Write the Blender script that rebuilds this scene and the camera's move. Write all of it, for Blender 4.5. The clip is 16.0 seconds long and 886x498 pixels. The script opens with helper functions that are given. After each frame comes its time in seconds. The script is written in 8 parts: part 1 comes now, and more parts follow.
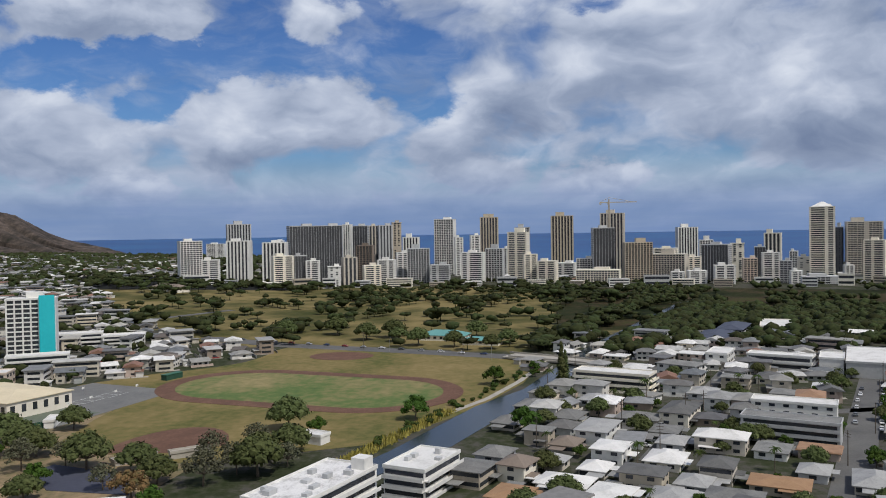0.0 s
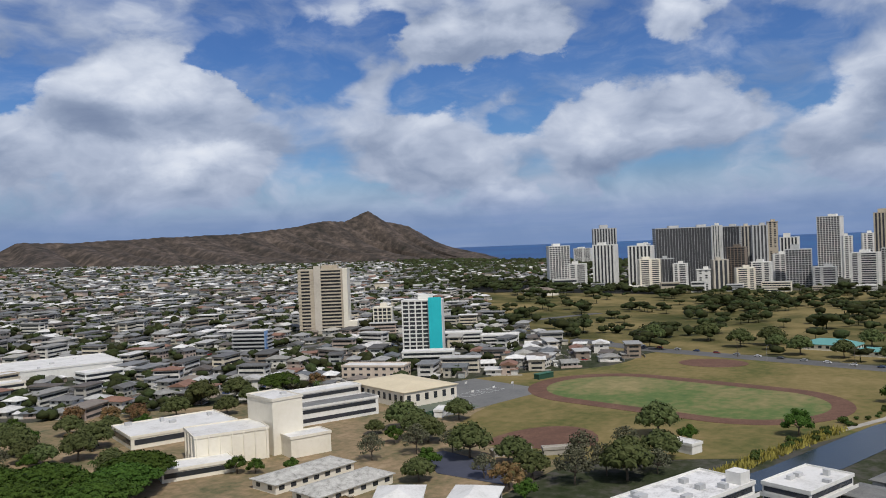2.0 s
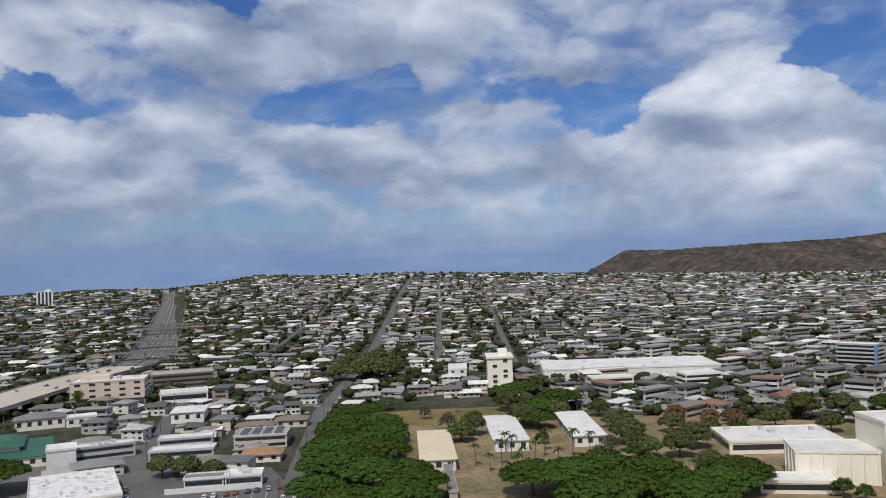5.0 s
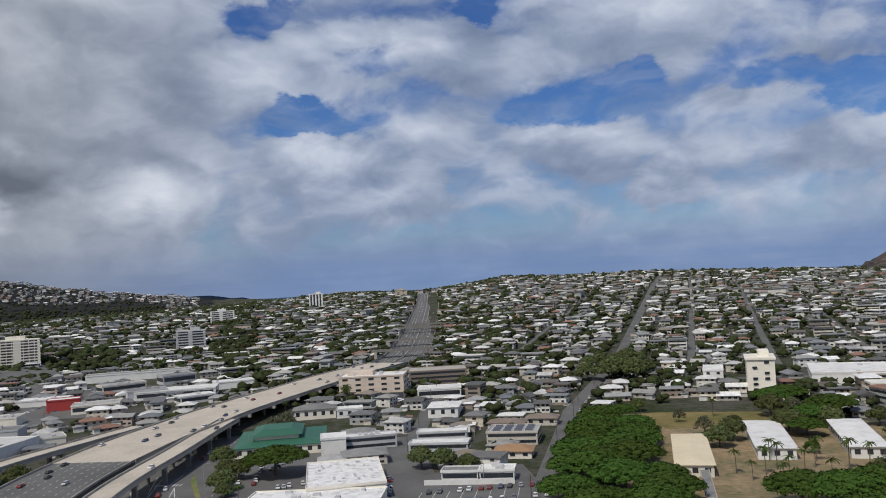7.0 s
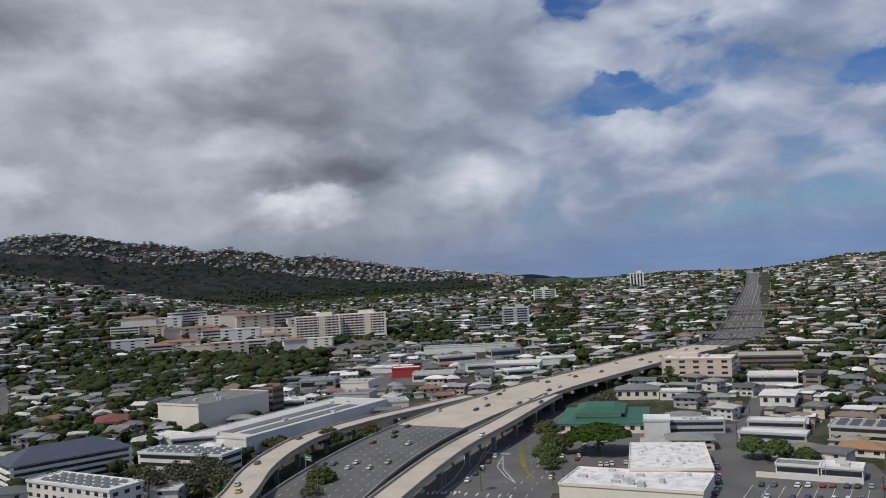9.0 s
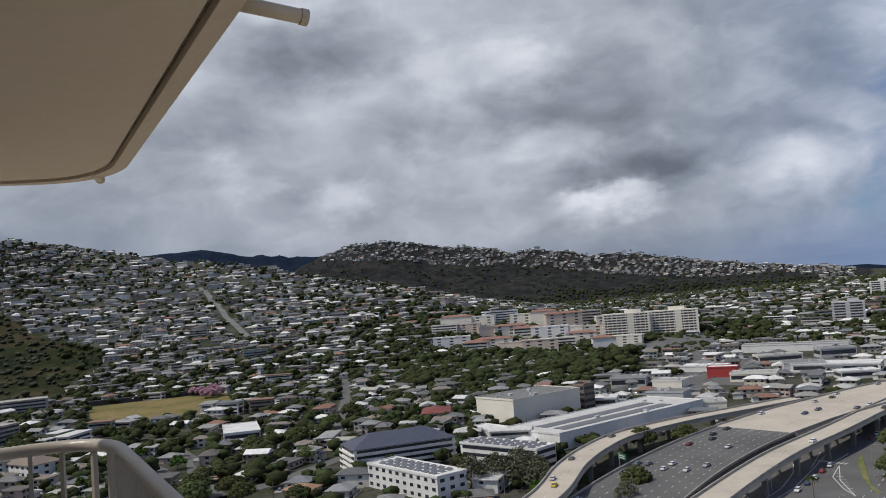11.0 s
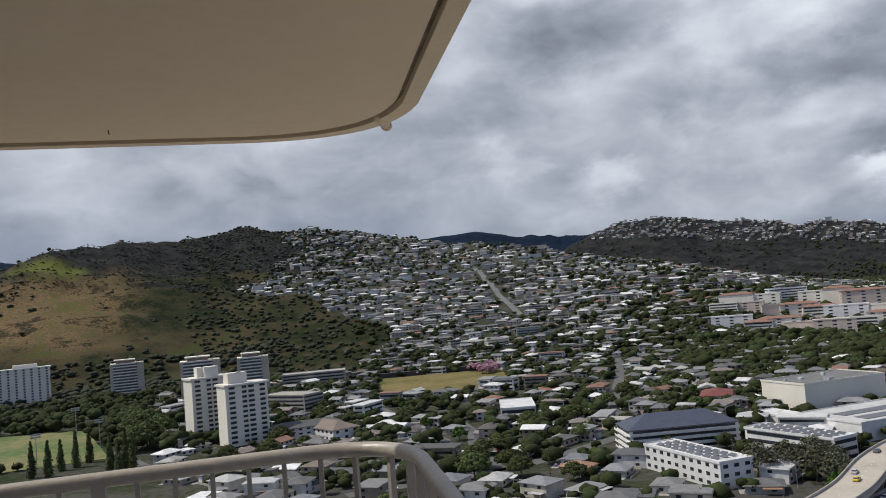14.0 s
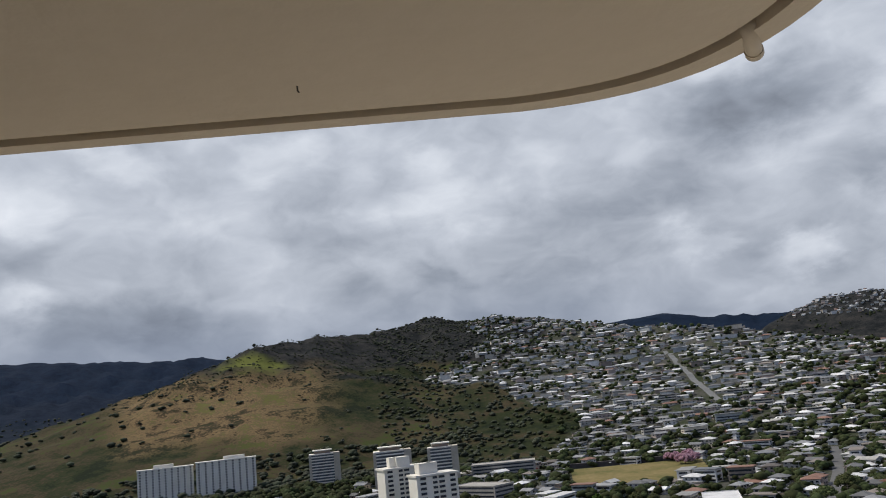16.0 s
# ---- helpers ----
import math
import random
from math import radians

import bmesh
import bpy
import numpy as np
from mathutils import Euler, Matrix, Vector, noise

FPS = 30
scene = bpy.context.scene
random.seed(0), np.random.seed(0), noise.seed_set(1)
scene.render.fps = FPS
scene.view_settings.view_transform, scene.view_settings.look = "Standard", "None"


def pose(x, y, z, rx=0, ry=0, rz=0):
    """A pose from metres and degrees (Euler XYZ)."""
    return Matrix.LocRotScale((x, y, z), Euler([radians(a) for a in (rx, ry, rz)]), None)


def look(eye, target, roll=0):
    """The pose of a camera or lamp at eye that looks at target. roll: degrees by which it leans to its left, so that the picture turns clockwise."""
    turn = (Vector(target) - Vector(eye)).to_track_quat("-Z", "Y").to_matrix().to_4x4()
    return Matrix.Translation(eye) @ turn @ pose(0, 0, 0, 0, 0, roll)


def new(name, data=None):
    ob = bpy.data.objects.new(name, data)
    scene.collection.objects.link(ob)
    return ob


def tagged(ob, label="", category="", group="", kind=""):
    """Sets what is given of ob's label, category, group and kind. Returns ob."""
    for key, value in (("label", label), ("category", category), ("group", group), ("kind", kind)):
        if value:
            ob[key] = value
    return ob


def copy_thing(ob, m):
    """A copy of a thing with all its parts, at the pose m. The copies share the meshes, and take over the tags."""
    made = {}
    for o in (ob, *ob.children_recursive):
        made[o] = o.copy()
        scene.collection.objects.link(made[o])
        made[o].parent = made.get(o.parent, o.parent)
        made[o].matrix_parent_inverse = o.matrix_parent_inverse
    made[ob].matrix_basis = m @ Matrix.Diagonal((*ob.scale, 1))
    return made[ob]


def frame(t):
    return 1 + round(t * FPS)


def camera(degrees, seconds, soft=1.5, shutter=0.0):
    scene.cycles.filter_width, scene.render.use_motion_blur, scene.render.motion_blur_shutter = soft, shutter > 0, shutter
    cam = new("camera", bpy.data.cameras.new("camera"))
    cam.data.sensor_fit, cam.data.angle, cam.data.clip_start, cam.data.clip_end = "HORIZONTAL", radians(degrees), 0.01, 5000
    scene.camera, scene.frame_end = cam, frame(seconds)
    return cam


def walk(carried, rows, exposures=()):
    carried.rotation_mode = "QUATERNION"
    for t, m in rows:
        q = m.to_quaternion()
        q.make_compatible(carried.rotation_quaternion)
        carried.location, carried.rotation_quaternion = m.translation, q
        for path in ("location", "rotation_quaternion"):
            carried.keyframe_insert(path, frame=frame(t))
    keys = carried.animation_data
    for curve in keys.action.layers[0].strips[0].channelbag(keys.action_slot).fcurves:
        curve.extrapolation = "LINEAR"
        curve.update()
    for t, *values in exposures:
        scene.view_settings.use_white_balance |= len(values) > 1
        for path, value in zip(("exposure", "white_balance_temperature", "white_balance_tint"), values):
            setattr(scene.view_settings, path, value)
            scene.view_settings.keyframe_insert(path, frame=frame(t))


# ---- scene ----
cam = camera(56.92, 16.0, soft=1.0)

# ---- the camera's way: it stands on a high balcony and turns ----
EYE = (0.0, 0.0, 80.0)
TURNS = [
    (0, 88.723, 0.850, -82.136), (0.5, 89.005, 1.389, -74.972), (1, 89.143, 1.746, -69.586), (1.5, 89.388, 2.085, -63.084),
    (2, 89.660, 2.253, -56.921), (2.5, 89.871, 2.452, -50.969), (3, 90.245, 3.112, -45.312), (3.5, 90.812, 3.295, -35.781),
    (4, 91.314, 3.267, -27.156), (4.5, 91.517, 2.677, -22.737), (5, 91.712, 2.263, -16.776), (5.2, 91.863, 2.285, -14.746),
    (7.3, 92.641, 3.017, 2.800), (7.5, 92.863, 2.789, 4.545), (8, 92.830, 2.835, 10.042), (8.5, 92.878, 2.831, 16.338),
    (9, 92.239, 3.043, 22.532), (9.5, 92.475, 3.715, 27.143), (10, 93.096, 4.171, 33.340), (10.2, 93.255, 4.257, 35.746),
    (12.3, 93.410, 4.290, 54.052), (12.5, 93.485, 4.363, 55.445), (13, 93.329, 4.587, 57.124), (13.5, 93.259, 4.714, 59.356),
    (14, 93.427, 4.768, 62.615), (14.5, 95.479, 5.092, 66.006), (15, 97.729, 4.917, 70.361), (15.5, 99.618, 5.748, 71.091),
    (16, 100.680, 5.800, 75.565)]
STEPS = {12.3: (0.0, 0.03, 0.0), 12.5: (-0.09, 0.06, 0.0), 13: (-0.39, 0.15, 0.01), 13.5: (-0.715, 0.295, 0.0), 14: (-1.07, 0.44, 0.0),
         14.5: (-1.44, 0.52, 0.022), 15: (-1.80, 0.60, 0.0), 15.5: (-2.225, 0.58, 0.0), 16: (-2.65, 0.592, -0.01)}


def eye_at(t):
    d = STEPS.get(t, (0.0, 0.0, 0.0))
    return [EYE[k] + d[k] for k in range(3)]


walk(cam, [(t, pose(*eye_at(t), rx, ry, rz)) for t, rx, ry, rz in TURNS],
     [(0, -0.08), (5, -0.05), (7.5, -0.18), (9, -0.22), (10, -0.2), (12.5, 0.02), (16, 0.05)])

# ---- sky, sun ----
SUN_AZ, SUN_EL = 238.0, 55.0
world = bpy.data.worlds.new("sky")
scene.world = world
world.use_nodes = True


class Nodes:
    """Short hand for node trees."""

    def __init__(self, tree):
        self.tree = tree
        tree.nodes.clear()

    def put(self, value, socket):
        if isinstance(value, bpy.types.NodeSocket):
            self.tree.links.new(value, socket)
        elif value is not None:
            socket.default_value = value

    def node(self, kind, ins=(), **props):
        n = self.tree.nodes.new(kind)
        for k, v in props.items():
            setattr(n, k, v)
        for k, v in (ins.items() if isinstance(ins, dict) else enumerate(ins)):
            self.put(v, n.inputs[k])
        return n

    def math(self, op, a, b=None, c=None):
        return self.node("ShaderNodeMath", [a, b, c][:3 if c is not None else 2], operation=op).outputs[0]

    def vmath(self, op, a, b=None):
        return self.node("ShaderNodeVectorMath", [a, b], operation=op).outputs[0]

    def noise(self, vec, scale, detail=4.0, rough=0.55, distort=0.0):
        return self.node("ShaderNodeTexNoise", {"Vector": vec, "Scale": scale, "Detail": detail, "Roughness": rough, "Distortion": distort}).outputs[0]

    def step(self, v, lo, hi):
        return self.node("ShaderNodeMapRange", {"Value": v, "From Min": lo, "From Max": hi, "To Min": 0.0, "To Max": 1.0},
                         interpolation_type="SMOOTHSTEP").outputs[0]

    def mix(self, f, a, b):
        n = self.node("ShaderNodeMix", data_type="RGBA")
        self.put(f, n.inputs[0])
        self.put(a, n.inputs[6])
        self.put(b, n.inputs[7])
        return n.outputs[2]

    def ramp(self, f, stops):
        n = self.node("ShaderNodeValToRGB", [f])
        e = n.color_ramp.elements
        while len(e) < len(stops):
            e.new(0.5)
        for el, (p, c) in zip(e, stops):
            el.position, el.color = p, (*c, 1)
        return n.outputs[0]


def way(az, el):
    a, e = radians(az), radians(el)
    return Vector((math.cos(a) * math.cos(e), math.sin(a) * math.cos(e), math.sin(e)))


# where the sky opens, and where its clouds are heaped up, dark below or lit through: bearing, height, half width, half height
BLUE = ((25.1, 11.2, 5.5, 2.2), (19.9, 13.0, 6.4, 3.0), (11.4, 11.6, 4.5, 3.0), (8.7, 9.2, 3.0, 2.0), (13.3, 14.6, 3.0, 2.2), (26.2, 8.4, 2.0, 1.5), (-2.7, 14.9, 3.0, 1.2), (62.3, 11.3, 3.5, 2.2), (41.4, 12.9, 3.5, 3.0),
        (46.9, 12.2, 2.5, 1.5), (32.8, 10.2, 4.5, 2.2), (37.0, 14.6, 2.5, 2.5), (98.6, 11.4, 4.5, 1.6), (81.2, 12.0, 4.5, 2.1), (76.4, 13.8, 3.0, 1.7), (61.9, 10.9, 3.0, 2.0), (66.7, 12.4, 2.7, 1.7), (45.6, 13.0, 3.0, 2.5),
        (87.9, 17.9, 2.5, 1.5), (103.3, 18.6, 2.4, 1.4), (98.8, 11.7, 2.5, 1.4), (94.3, 15.2, 3.5, 1.5))
HEAP = ((21.8, 7.6, 4.7, 3.7), (15.9, 8.2, 3.7, 3.0), (34.0, 6.5, 6.4, 3.0), (7.7, 6.6, 3.5, 2.7), (30.6, 13.6, 7.4, 2.2), (15.8, 14.7, 3.0, 1.7), (-6.4, 12.3, 8.4, 4.5), (4.8, 4.0, 3.5, 2.0), (-3.2, 3.4, 3.5, 1.5),
        (-15.2, 9.0, 8.4, 4.5), (29.6, 3.2, 2.2, 1.4), (59.4, 6.5, 3.2, 2.5), (51.4, 5.7, 6.4, 2.7), (52.7, 10.4, 7.4, 3.5), (31.5, 13.9, 4.0, 2.7), (25.9, 14.1, 2.5, 2.1), (98.0, 8.8, 4.0, 2.5), (92.6, 6.5, 3.5, 2.2),
        (80.2, 8.5, 4.7, 3.0), (74.8, 5.4, 3.0, 1.7), (52.0, 11.5, 6.0, 3.0), (49.9, 5.3, 5.0, 2.4), (75.9, 16.9, 8.4, 3.0), (95.5, 15.8, 7.4, 3.0))
GREY = ((-16.2, 5.2, 5.5, 2.0), (2.0, 8.6, 5.5, 2.0), (46.0, 7.6, 3.5, 1.7), (65.1, 12.5, 5.5, 2.5), (64.7, 7.2, 4.0, 1.5), (56.8, 8.8, 4.5, 2.0), (87.6, 15.4, 4.0, 2.0), (70.1, 11.4, 3.0, 1.5), (120.0, 11.4, 8.4, 4.0),
        (119.7, 7.9, 6.0, 2.2), (126.9, 12.6, 5.0, 2.4), (142.7, 17.2, 8.4, 3.5), (147.4, 12.8, 6.0, 2.5), (118.9, 8.3, 5.5, 2.1), (107.9, 13.7, 4.5, 2.5), (135.9, 11.9, 5.5, 2.5), (139.4, 17.8, 6.0, 3.0),
        (187.5, 5.0, 11.0, 3.6), (171.7, 12.5, 6.4, 2.5), (153.3, 11.3, 7.4, 4.0), (143.3, 16.8, 5.5, 3.0), (185.2, 7.4, 6.4, 2.2), (167.3, 8.2, 6.0, 2.0), (160.0, 6.2, 9.0, 2.4))
BRIGHT = ((102.7, 14.7, 5.5, 3.0), (122.5, 5.5, 4.5, 1.4), (110.5, 7.4, 4.5, 1.9), (97.8, 8.9, 3.5, 2.1), (128.0, 14.8, 4.5, 2.5), (126.4, 8.9, 4.5, 2.5), (121.5, 5.7, 4.0, 1.2), (107.4, 7.2, 4.5, 2.2),
          (127.8, 16.3, 4.5, 2.5), (131.9, 9.0, 5.5, 2.5), (141.1, 6.8, 3.5, 1.4), (146.5, 8.8, 3.0, 1.4), (121.7, 6.2, 3.5, 1.1), (133.1, 15.2, 3.0, 3.0), (163.5, 13.7, 6.4, 2.7), (164.8, 16.8, 3.0, 1.5), (192.5, 15.0, 3.5, 2.5),
          (186.2, 17.2, 2.7, 2.0), (140.5, 7.4, 2.5, 1.4), (176.1, 17.4, 3.5, 2.2), (192.2, 9.0, 3.5, 1.4))


def make_sky():
    w = Nodes(world.node_tree)
    d = w.node("ShaderNodeTexCoord").outputs["Generated"]
    x, y, z = w.node("ShaderNodeSeparateXYZ", [d]).outputs
    tall = w.node("ShaderNodeCombineXYZ", [x, y, w.math("MULTIPLY", z, 1.8)]).outputs[0]
    az = w.math("ADD", w.math("MULTIPLY", w.math("ARCTAN2", w.math("MULTIPLY", x, -1.0), y), 57.2958), 90.0)
    el = w.math("MULTIPLY", w.math("ARCSINE", z), 57.2958)

    def colour_noise(scale, detail, rough):
        n = w.node("ShaderNodeTexNoise", {"Vector": tall, "Scale": scale, "Detail": detail, "Roughness": rough}).outputs[1]
        return w.vmath("SUBTRACT", n, (0.5, 0.5, 0.5))

    big, small = colour_noise(7.0, 3.0, 0.5), colour_noise(26.0, 6.0, 0.62)
    q = w.vmath("ADD", w.node("ShaderNodeCombineXYZ", [az, el, 0.0]).outputs[0],
                w.vmath("ADD", w.vmath("MULTIPLY", big, (10.0, 4.5, 0.0)), w.vmath("MULTIPLY", small, (2.6, 2.2, 0.0))))
    p = w.vmath("ADD", tall, w.vmath("MULTIPLY", big, (0.16, 0.16, 0.12)))

    def total(spots, gain, tilt=False):
        """The spots added up; with tilt also how far over their middle a place lies."""
        s = lean = 0.0
        for a, e, hw, hh in spots:
            v = w.node("ShaderNodeVectorMath", [q, (1 / hw, 1 / hh, 0.0), (-a / hw, -e / hh, 0.0)], operation="MULTIPLY_ADD").outputs[0]
            n = w.node("ShaderNodeVectorMath", [v], operation="LENGTH").outputs["Value"]
            k = w.node("ShaderNodeMapRange", {"Value": n, "From Min": 1.15, "From Max": 0.25, "To Min": 0.0, "To Max": gain}, interpolation_type="SMOOTHSTEP").outputs[0]
            s = w.math("ADD", s, k)
            if tilt:
                lean = w.math("ADD", lean, w.math("MULTIPLY", k, w.node("ShaderNodeSeparateXYZ", [v]).outputs[1]))
        return s, lean

    def heap(vec):
        return w.math("ADD", w.math("MULTIPLY", w.noise(vec, 4.0, 2.0, 0.5), 0.4), w.math("MULTIPLY", w.noise(vec, 9.0, 8.0, 0.52), 0.6))

    here, above = heap(p), heap(w.vmath("ADD", p, (0.015, 0.015, 0.05)))
    side = w.step(az, 96.0, 122.0)
    gap, full, dim, glow = total(BLUE, 0.31)[0], total(HEAP, 0.34, True), total(GREY, 0.34)[0], total(BRIGHT, 0.34)[0]
    body = w.math("ADD", w.math("SUBTRACT", w.math("ADD", here, full[0]), gap), w.math("ADD", w.math("MULTIPLY", dim, 0.5), w.math("MULTIPLY", side, 0.32)))
    body = w.math("SUBTRACT", body, w.math("MULTIPLY", w.step(z, 0.45, 0.75), 0.16))
    cover = w.step(body, 0.32, 0.60)
    relief = w.math("SUBTRACT", here, above)
    light = w.math("ADD", w.math("MULTIPLY", full[1], 0.85), w.math("MULTIPLY", relief, w.math("SUBTRACT", 1.45, w.math("MULTIPLY", side, 0.55))))
    light = w.math("ADD", light, w.math("ADD", w.math("MULTIPLY", full[0], 0.28), w.math("SUBTRACT", w.math("MULTIPLY", glow, 0.55), w.math("MULTIPLY", dim, 0.42))))
    soft = w.noise(w.vmath("ADD", p, (3.1, 1.7, 0.4)), 7.0, 5.0, 0.5)
    light = w.math("ADD", w.math("ADD", light, w.math("MULTIPLY", w.math("SUBTRACT", soft, 0.5), 0.5)), 0.48)
    light = w.math("SUBTRACT", light, w.math("MULTIPLY", w.math("MULTIPLY", w.step(az, 66.0, 84.0), w.step(az, 142.0, 124.0)), 0.10))
    light = w.math("ADD", light, w.math("MULTIPLY", w.math("MULTIPLY", side, w.step(z, 0.15, 0.24)), 0.11))
    bright = w.ramp(light, [(0.0, (0.16, 0.215, 0.35)), (0.35, (0.295, 0.36, 0.50)), (0.6, (0.475, 0.54, 0.68)), (0.85, (0.70, 0.755, 0.865)), (1.0, (0.80, 0.84, 0.92))])
    grey = w.ramp(light, [(0.0, (0.15, 0.17, 0.21)), (0.3, (0.30, 0.335, 0.40)), (0.6, (0.50, 0.54, 0.615)), (0.85, (0.69, 0.73, 0.80)), (1.0, (0.83, 0.86, 0.92))])
    cloud = w.mix(side, bright, grey)
    haze = w.mix(side, (0.175, 0.27, 0.50, 1), (0.20, 0.245, 0.345, 1))
    low = w.step(z, 0.085, 0.012)
    streak = w.math("MULTIPLY", low, w.math("ADD", 0.60, w.math("MULTIPLY", w.noise(w.vmath("MULTIPLY", d, (3.0, 3.0, 40.0)), 2.0, 5.0, 0.6), 0.5)))
    cloud = w.mix(w.math("MULTIPLY", streak, w.math("SUBTRACT", 1.0, w.math("MULTIPLY", w.step(az, 140.0, 165.0), 0.4))), cloud, haze)
    cloud = w.mix(w.math("MULTIPLY", w.math("MULTIPLY", w.step(z, 0.17, 0.06), w.step(az, 134.0, 162.0)), 0.55), cloud, haze)
    wisp = w.step(w.noise(w.vmath("MULTIPLY", p, (1.0, 1.0, 1.6)), 9.0, 6.0, 0.6), 0.42, 0.75)
    cover = w.math("MAXIMUM", w.math("MAXIMUM", cover, w.math("ADD", 0.06, w.math("MULTIPLY", wisp, 0.45))), w.math("MULTIPLY", w.step(z, 0.12, 0.03), 0.97))
    sky = w.node("ShaderNodeTexSky", sky_type="NISHITA", sun_disc=False, sun_elevation=radians(SUN_EL),
                 sun_rotation=radians(90.0 - SUN_AZ), altitude=80.0, air_density=1.0, dust_density=0.3, ozone_density=4.0)
    deep = w.node("ShaderNodeHueSaturation", {"Hue": 0.513, "Saturation": 1.22, "Value": 1.0, "Color": sky.outputs[0]})
    blue = w.node("ShaderNodeBackground", [w.vmath("MULTIPLY", deep.outputs[0], (0.62, 0.86, 1.06)), 0.08])
    white = w.node("ShaderNodeBackground", [cloud, 1.0])
    both = w.node("ShaderNodeMixShader", [cover, blue.outputs[0], white.outputs[0]])
    w.node("ShaderNodeOutputWorld", [both.outputs[0]])


make_sky()
sun = new("sun", bpy.data.lights.new("sun", "SUN"))
sun.data.energy, sun.data.angle, sun.data.color = 3.2, radians(1.0), (1.0, 0.95, 0.87)
_a, _e = radians(SUN_AZ), radians(SUN_EL)
sun.matrix_world = look((math.cos(_a) * math.cos(_e) * 900, math.sin(_a) * math.cos(_e) * 900, math.sin(_e) * 900), (0, 0, 0))


# ---- materials ----
def surface(name, tones, scale=1.0, rough=0.85, metal=0.0, bump=0.25, vary=0.0, island=False, fine=8.0, coat=0.0):
    """A weathered surface. tones: colours from dark to light, mixed by stains at the size 1/scale and by fine grain; vary: how far
    the colour changes from object to object, or from island to island."""
    m = bpy.data.materials.new(name)
    m.use_nodes = True
    n = Nodes(m.node_tree)
    pos = n.node("ShaderNodeNewGeometry").outputs["Position"]
    big = n.noise(pos, scale, 5.0, 0.6)
    small = n.noise(pos, scale * fine, 3.0, 0.6)
    mixed = n.math("ADD", n.math("MULTIPLY", big, 0.65), n.math("MULTIPLY", small, 0.35))
    stops = [(0.3 + 0.4 * i / max(1, len(tones) - 1), c) for i, c in enumerate(tones)]
    col = n.ramp(mixed, stops) if len(tones) > 1 else n.mix(mixed, tuple(0.8 * v for v in tones[0]) + (1,), tuple(min(1, 1.12 * v) for v in tones[0]) + (1,))
    if vary:
        rnd = n.node("ShaderNodeNewGeometry").outputs["Random Per Island"] if island else n.node("ShaderNodeObjectInfo").outputs["Random"]
        hsv = n.node("ShaderNodeHueSaturation", {"Hue": n.math("ADD", 0.5 - vary * 0.04, n.math("MULTIPLY", rnd, vary * 0.08)),
                                                 "Saturation": 1.0, "Value": n.math("ADD", 1.0 - vary * 0.5, n.math("MULTIPLY", rnd, vary)), "Color": col})
        col = hsv.outputs[0]
    b = n.node("ShaderNodeBsdfPrincipled", {"Base Color": col, "Roughness": rough, "Metallic": metal, "Coat Weight": coat,
                                               "Specular IOR Level": 0.08 if "lea" in name or "crown" in name or "grass" in name else 0.5})
    if bump:
        b2 = n.node("ShaderNodeBump", {"Strength": bump, "Distance": 0.08, "Height": small})
        n.put(b2.outputs[0], b.inputs["Normal"])
    n.node("ShaderNodeOutputMaterial", [b.outputs[0]])
    return m


def palette(name, colours, rough=0.85, scale=0.35, spread=0.16, island=True, bump=0.2):
    """A surface whose colour is drawn from a list, house by house."""
    m = bpy.data.materials.new(name)
    m.use_nodes = True
    n = Nodes(m.node_tree)
    g = n.node("ShaderNodeNewGeometry")
    rnd = g.outputs["Random Per Island"] if island else n.node("ShaderNodeObjectInfo").outputs["Random"]
    r = n.node("ShaderNodeValToRGB", [rnd])
    r.color_ramp.interpolation = "CONSTANT"
    e = r.color_ramp.elements
    while len(e) < len(colours):
        e.new(0.5)
    for i, (el, c) in enumerate(zip(e, colours)):
        el.position, el.color = i / len(colours), (*c, 1)
    grain = n.noise(g.outputs["Position"], scale, 6.0, 0.65)
    val = n.math("ADD", 1.0 - spread, n.math("MULTIPLY", n.step(grain, 0.3, 0.7), 2 * spread))
    col = n.node("ShaderNodeHueSaturation", {"Value": val, "Color": r.outputs[0]}).outputs[0]
    b = n.node("ShaderNodeBsdfPrincipled", {"Base Color": col, "Roughness": rough})
    if bump:
        n.put(n.node("ShaderNodeBump", {"Strength": bump, "Distance": 0.1, "Height": n.noise(g.outputs["Position"], 3.0, 3.0)}).outputs[0], b.inputs["Normal"])
    n.node("ShaderNodeOutputMaterial", [b.outputs[0]])
    return m


M = {}
M["asphalt"] = surface("asphalt", [(0.07, 0.069, 0.068), (0.105, 0.103, 0.099), (0.14, 0.137, 0.13)], 0.05, 0.9, fine=20)
M["concrete"] = surface("concrete", [(0.24, 0.225, 0.2), (0.36, 0.335, 0.295), (0.43, 0.40, 0.35)], 0.12, 0.85, fine=10)
M["deck"] = surface("viaduct_deck", [(0.34, 0.30, 0.245), (0.46, 0.405, 0.33), (0.53, 0.47, 0.39)], 0.06, 0.85, fine=14)
M["pier"] = surface("dark_concrete", [(0.14, 0.135, 0.125), (0.22, 0.21, 0.19)], 0.2)
M["white"] = surface("white_paint", [(0.58, 0.57, 0.545), (0.71, 0.70, 0.67), (0.77, 0.76, 0.73)], 0.08, 0.75, vary=0.12)
M["cream"] = surface("cream_paint", [(0.68, 0.63, 0.53), (0.745, 0.70, 0.60), (0.78, 0.735, 0.645)], 0.08, 0.8, vary=0.12)
M["beige"] = surface("beige_paint", [(0.44, 0.40, 0.34), (0.53, 0.485, 0.42), (0.58, 0.54, 0.47)], 0.08, 0.8, vary=0.15)
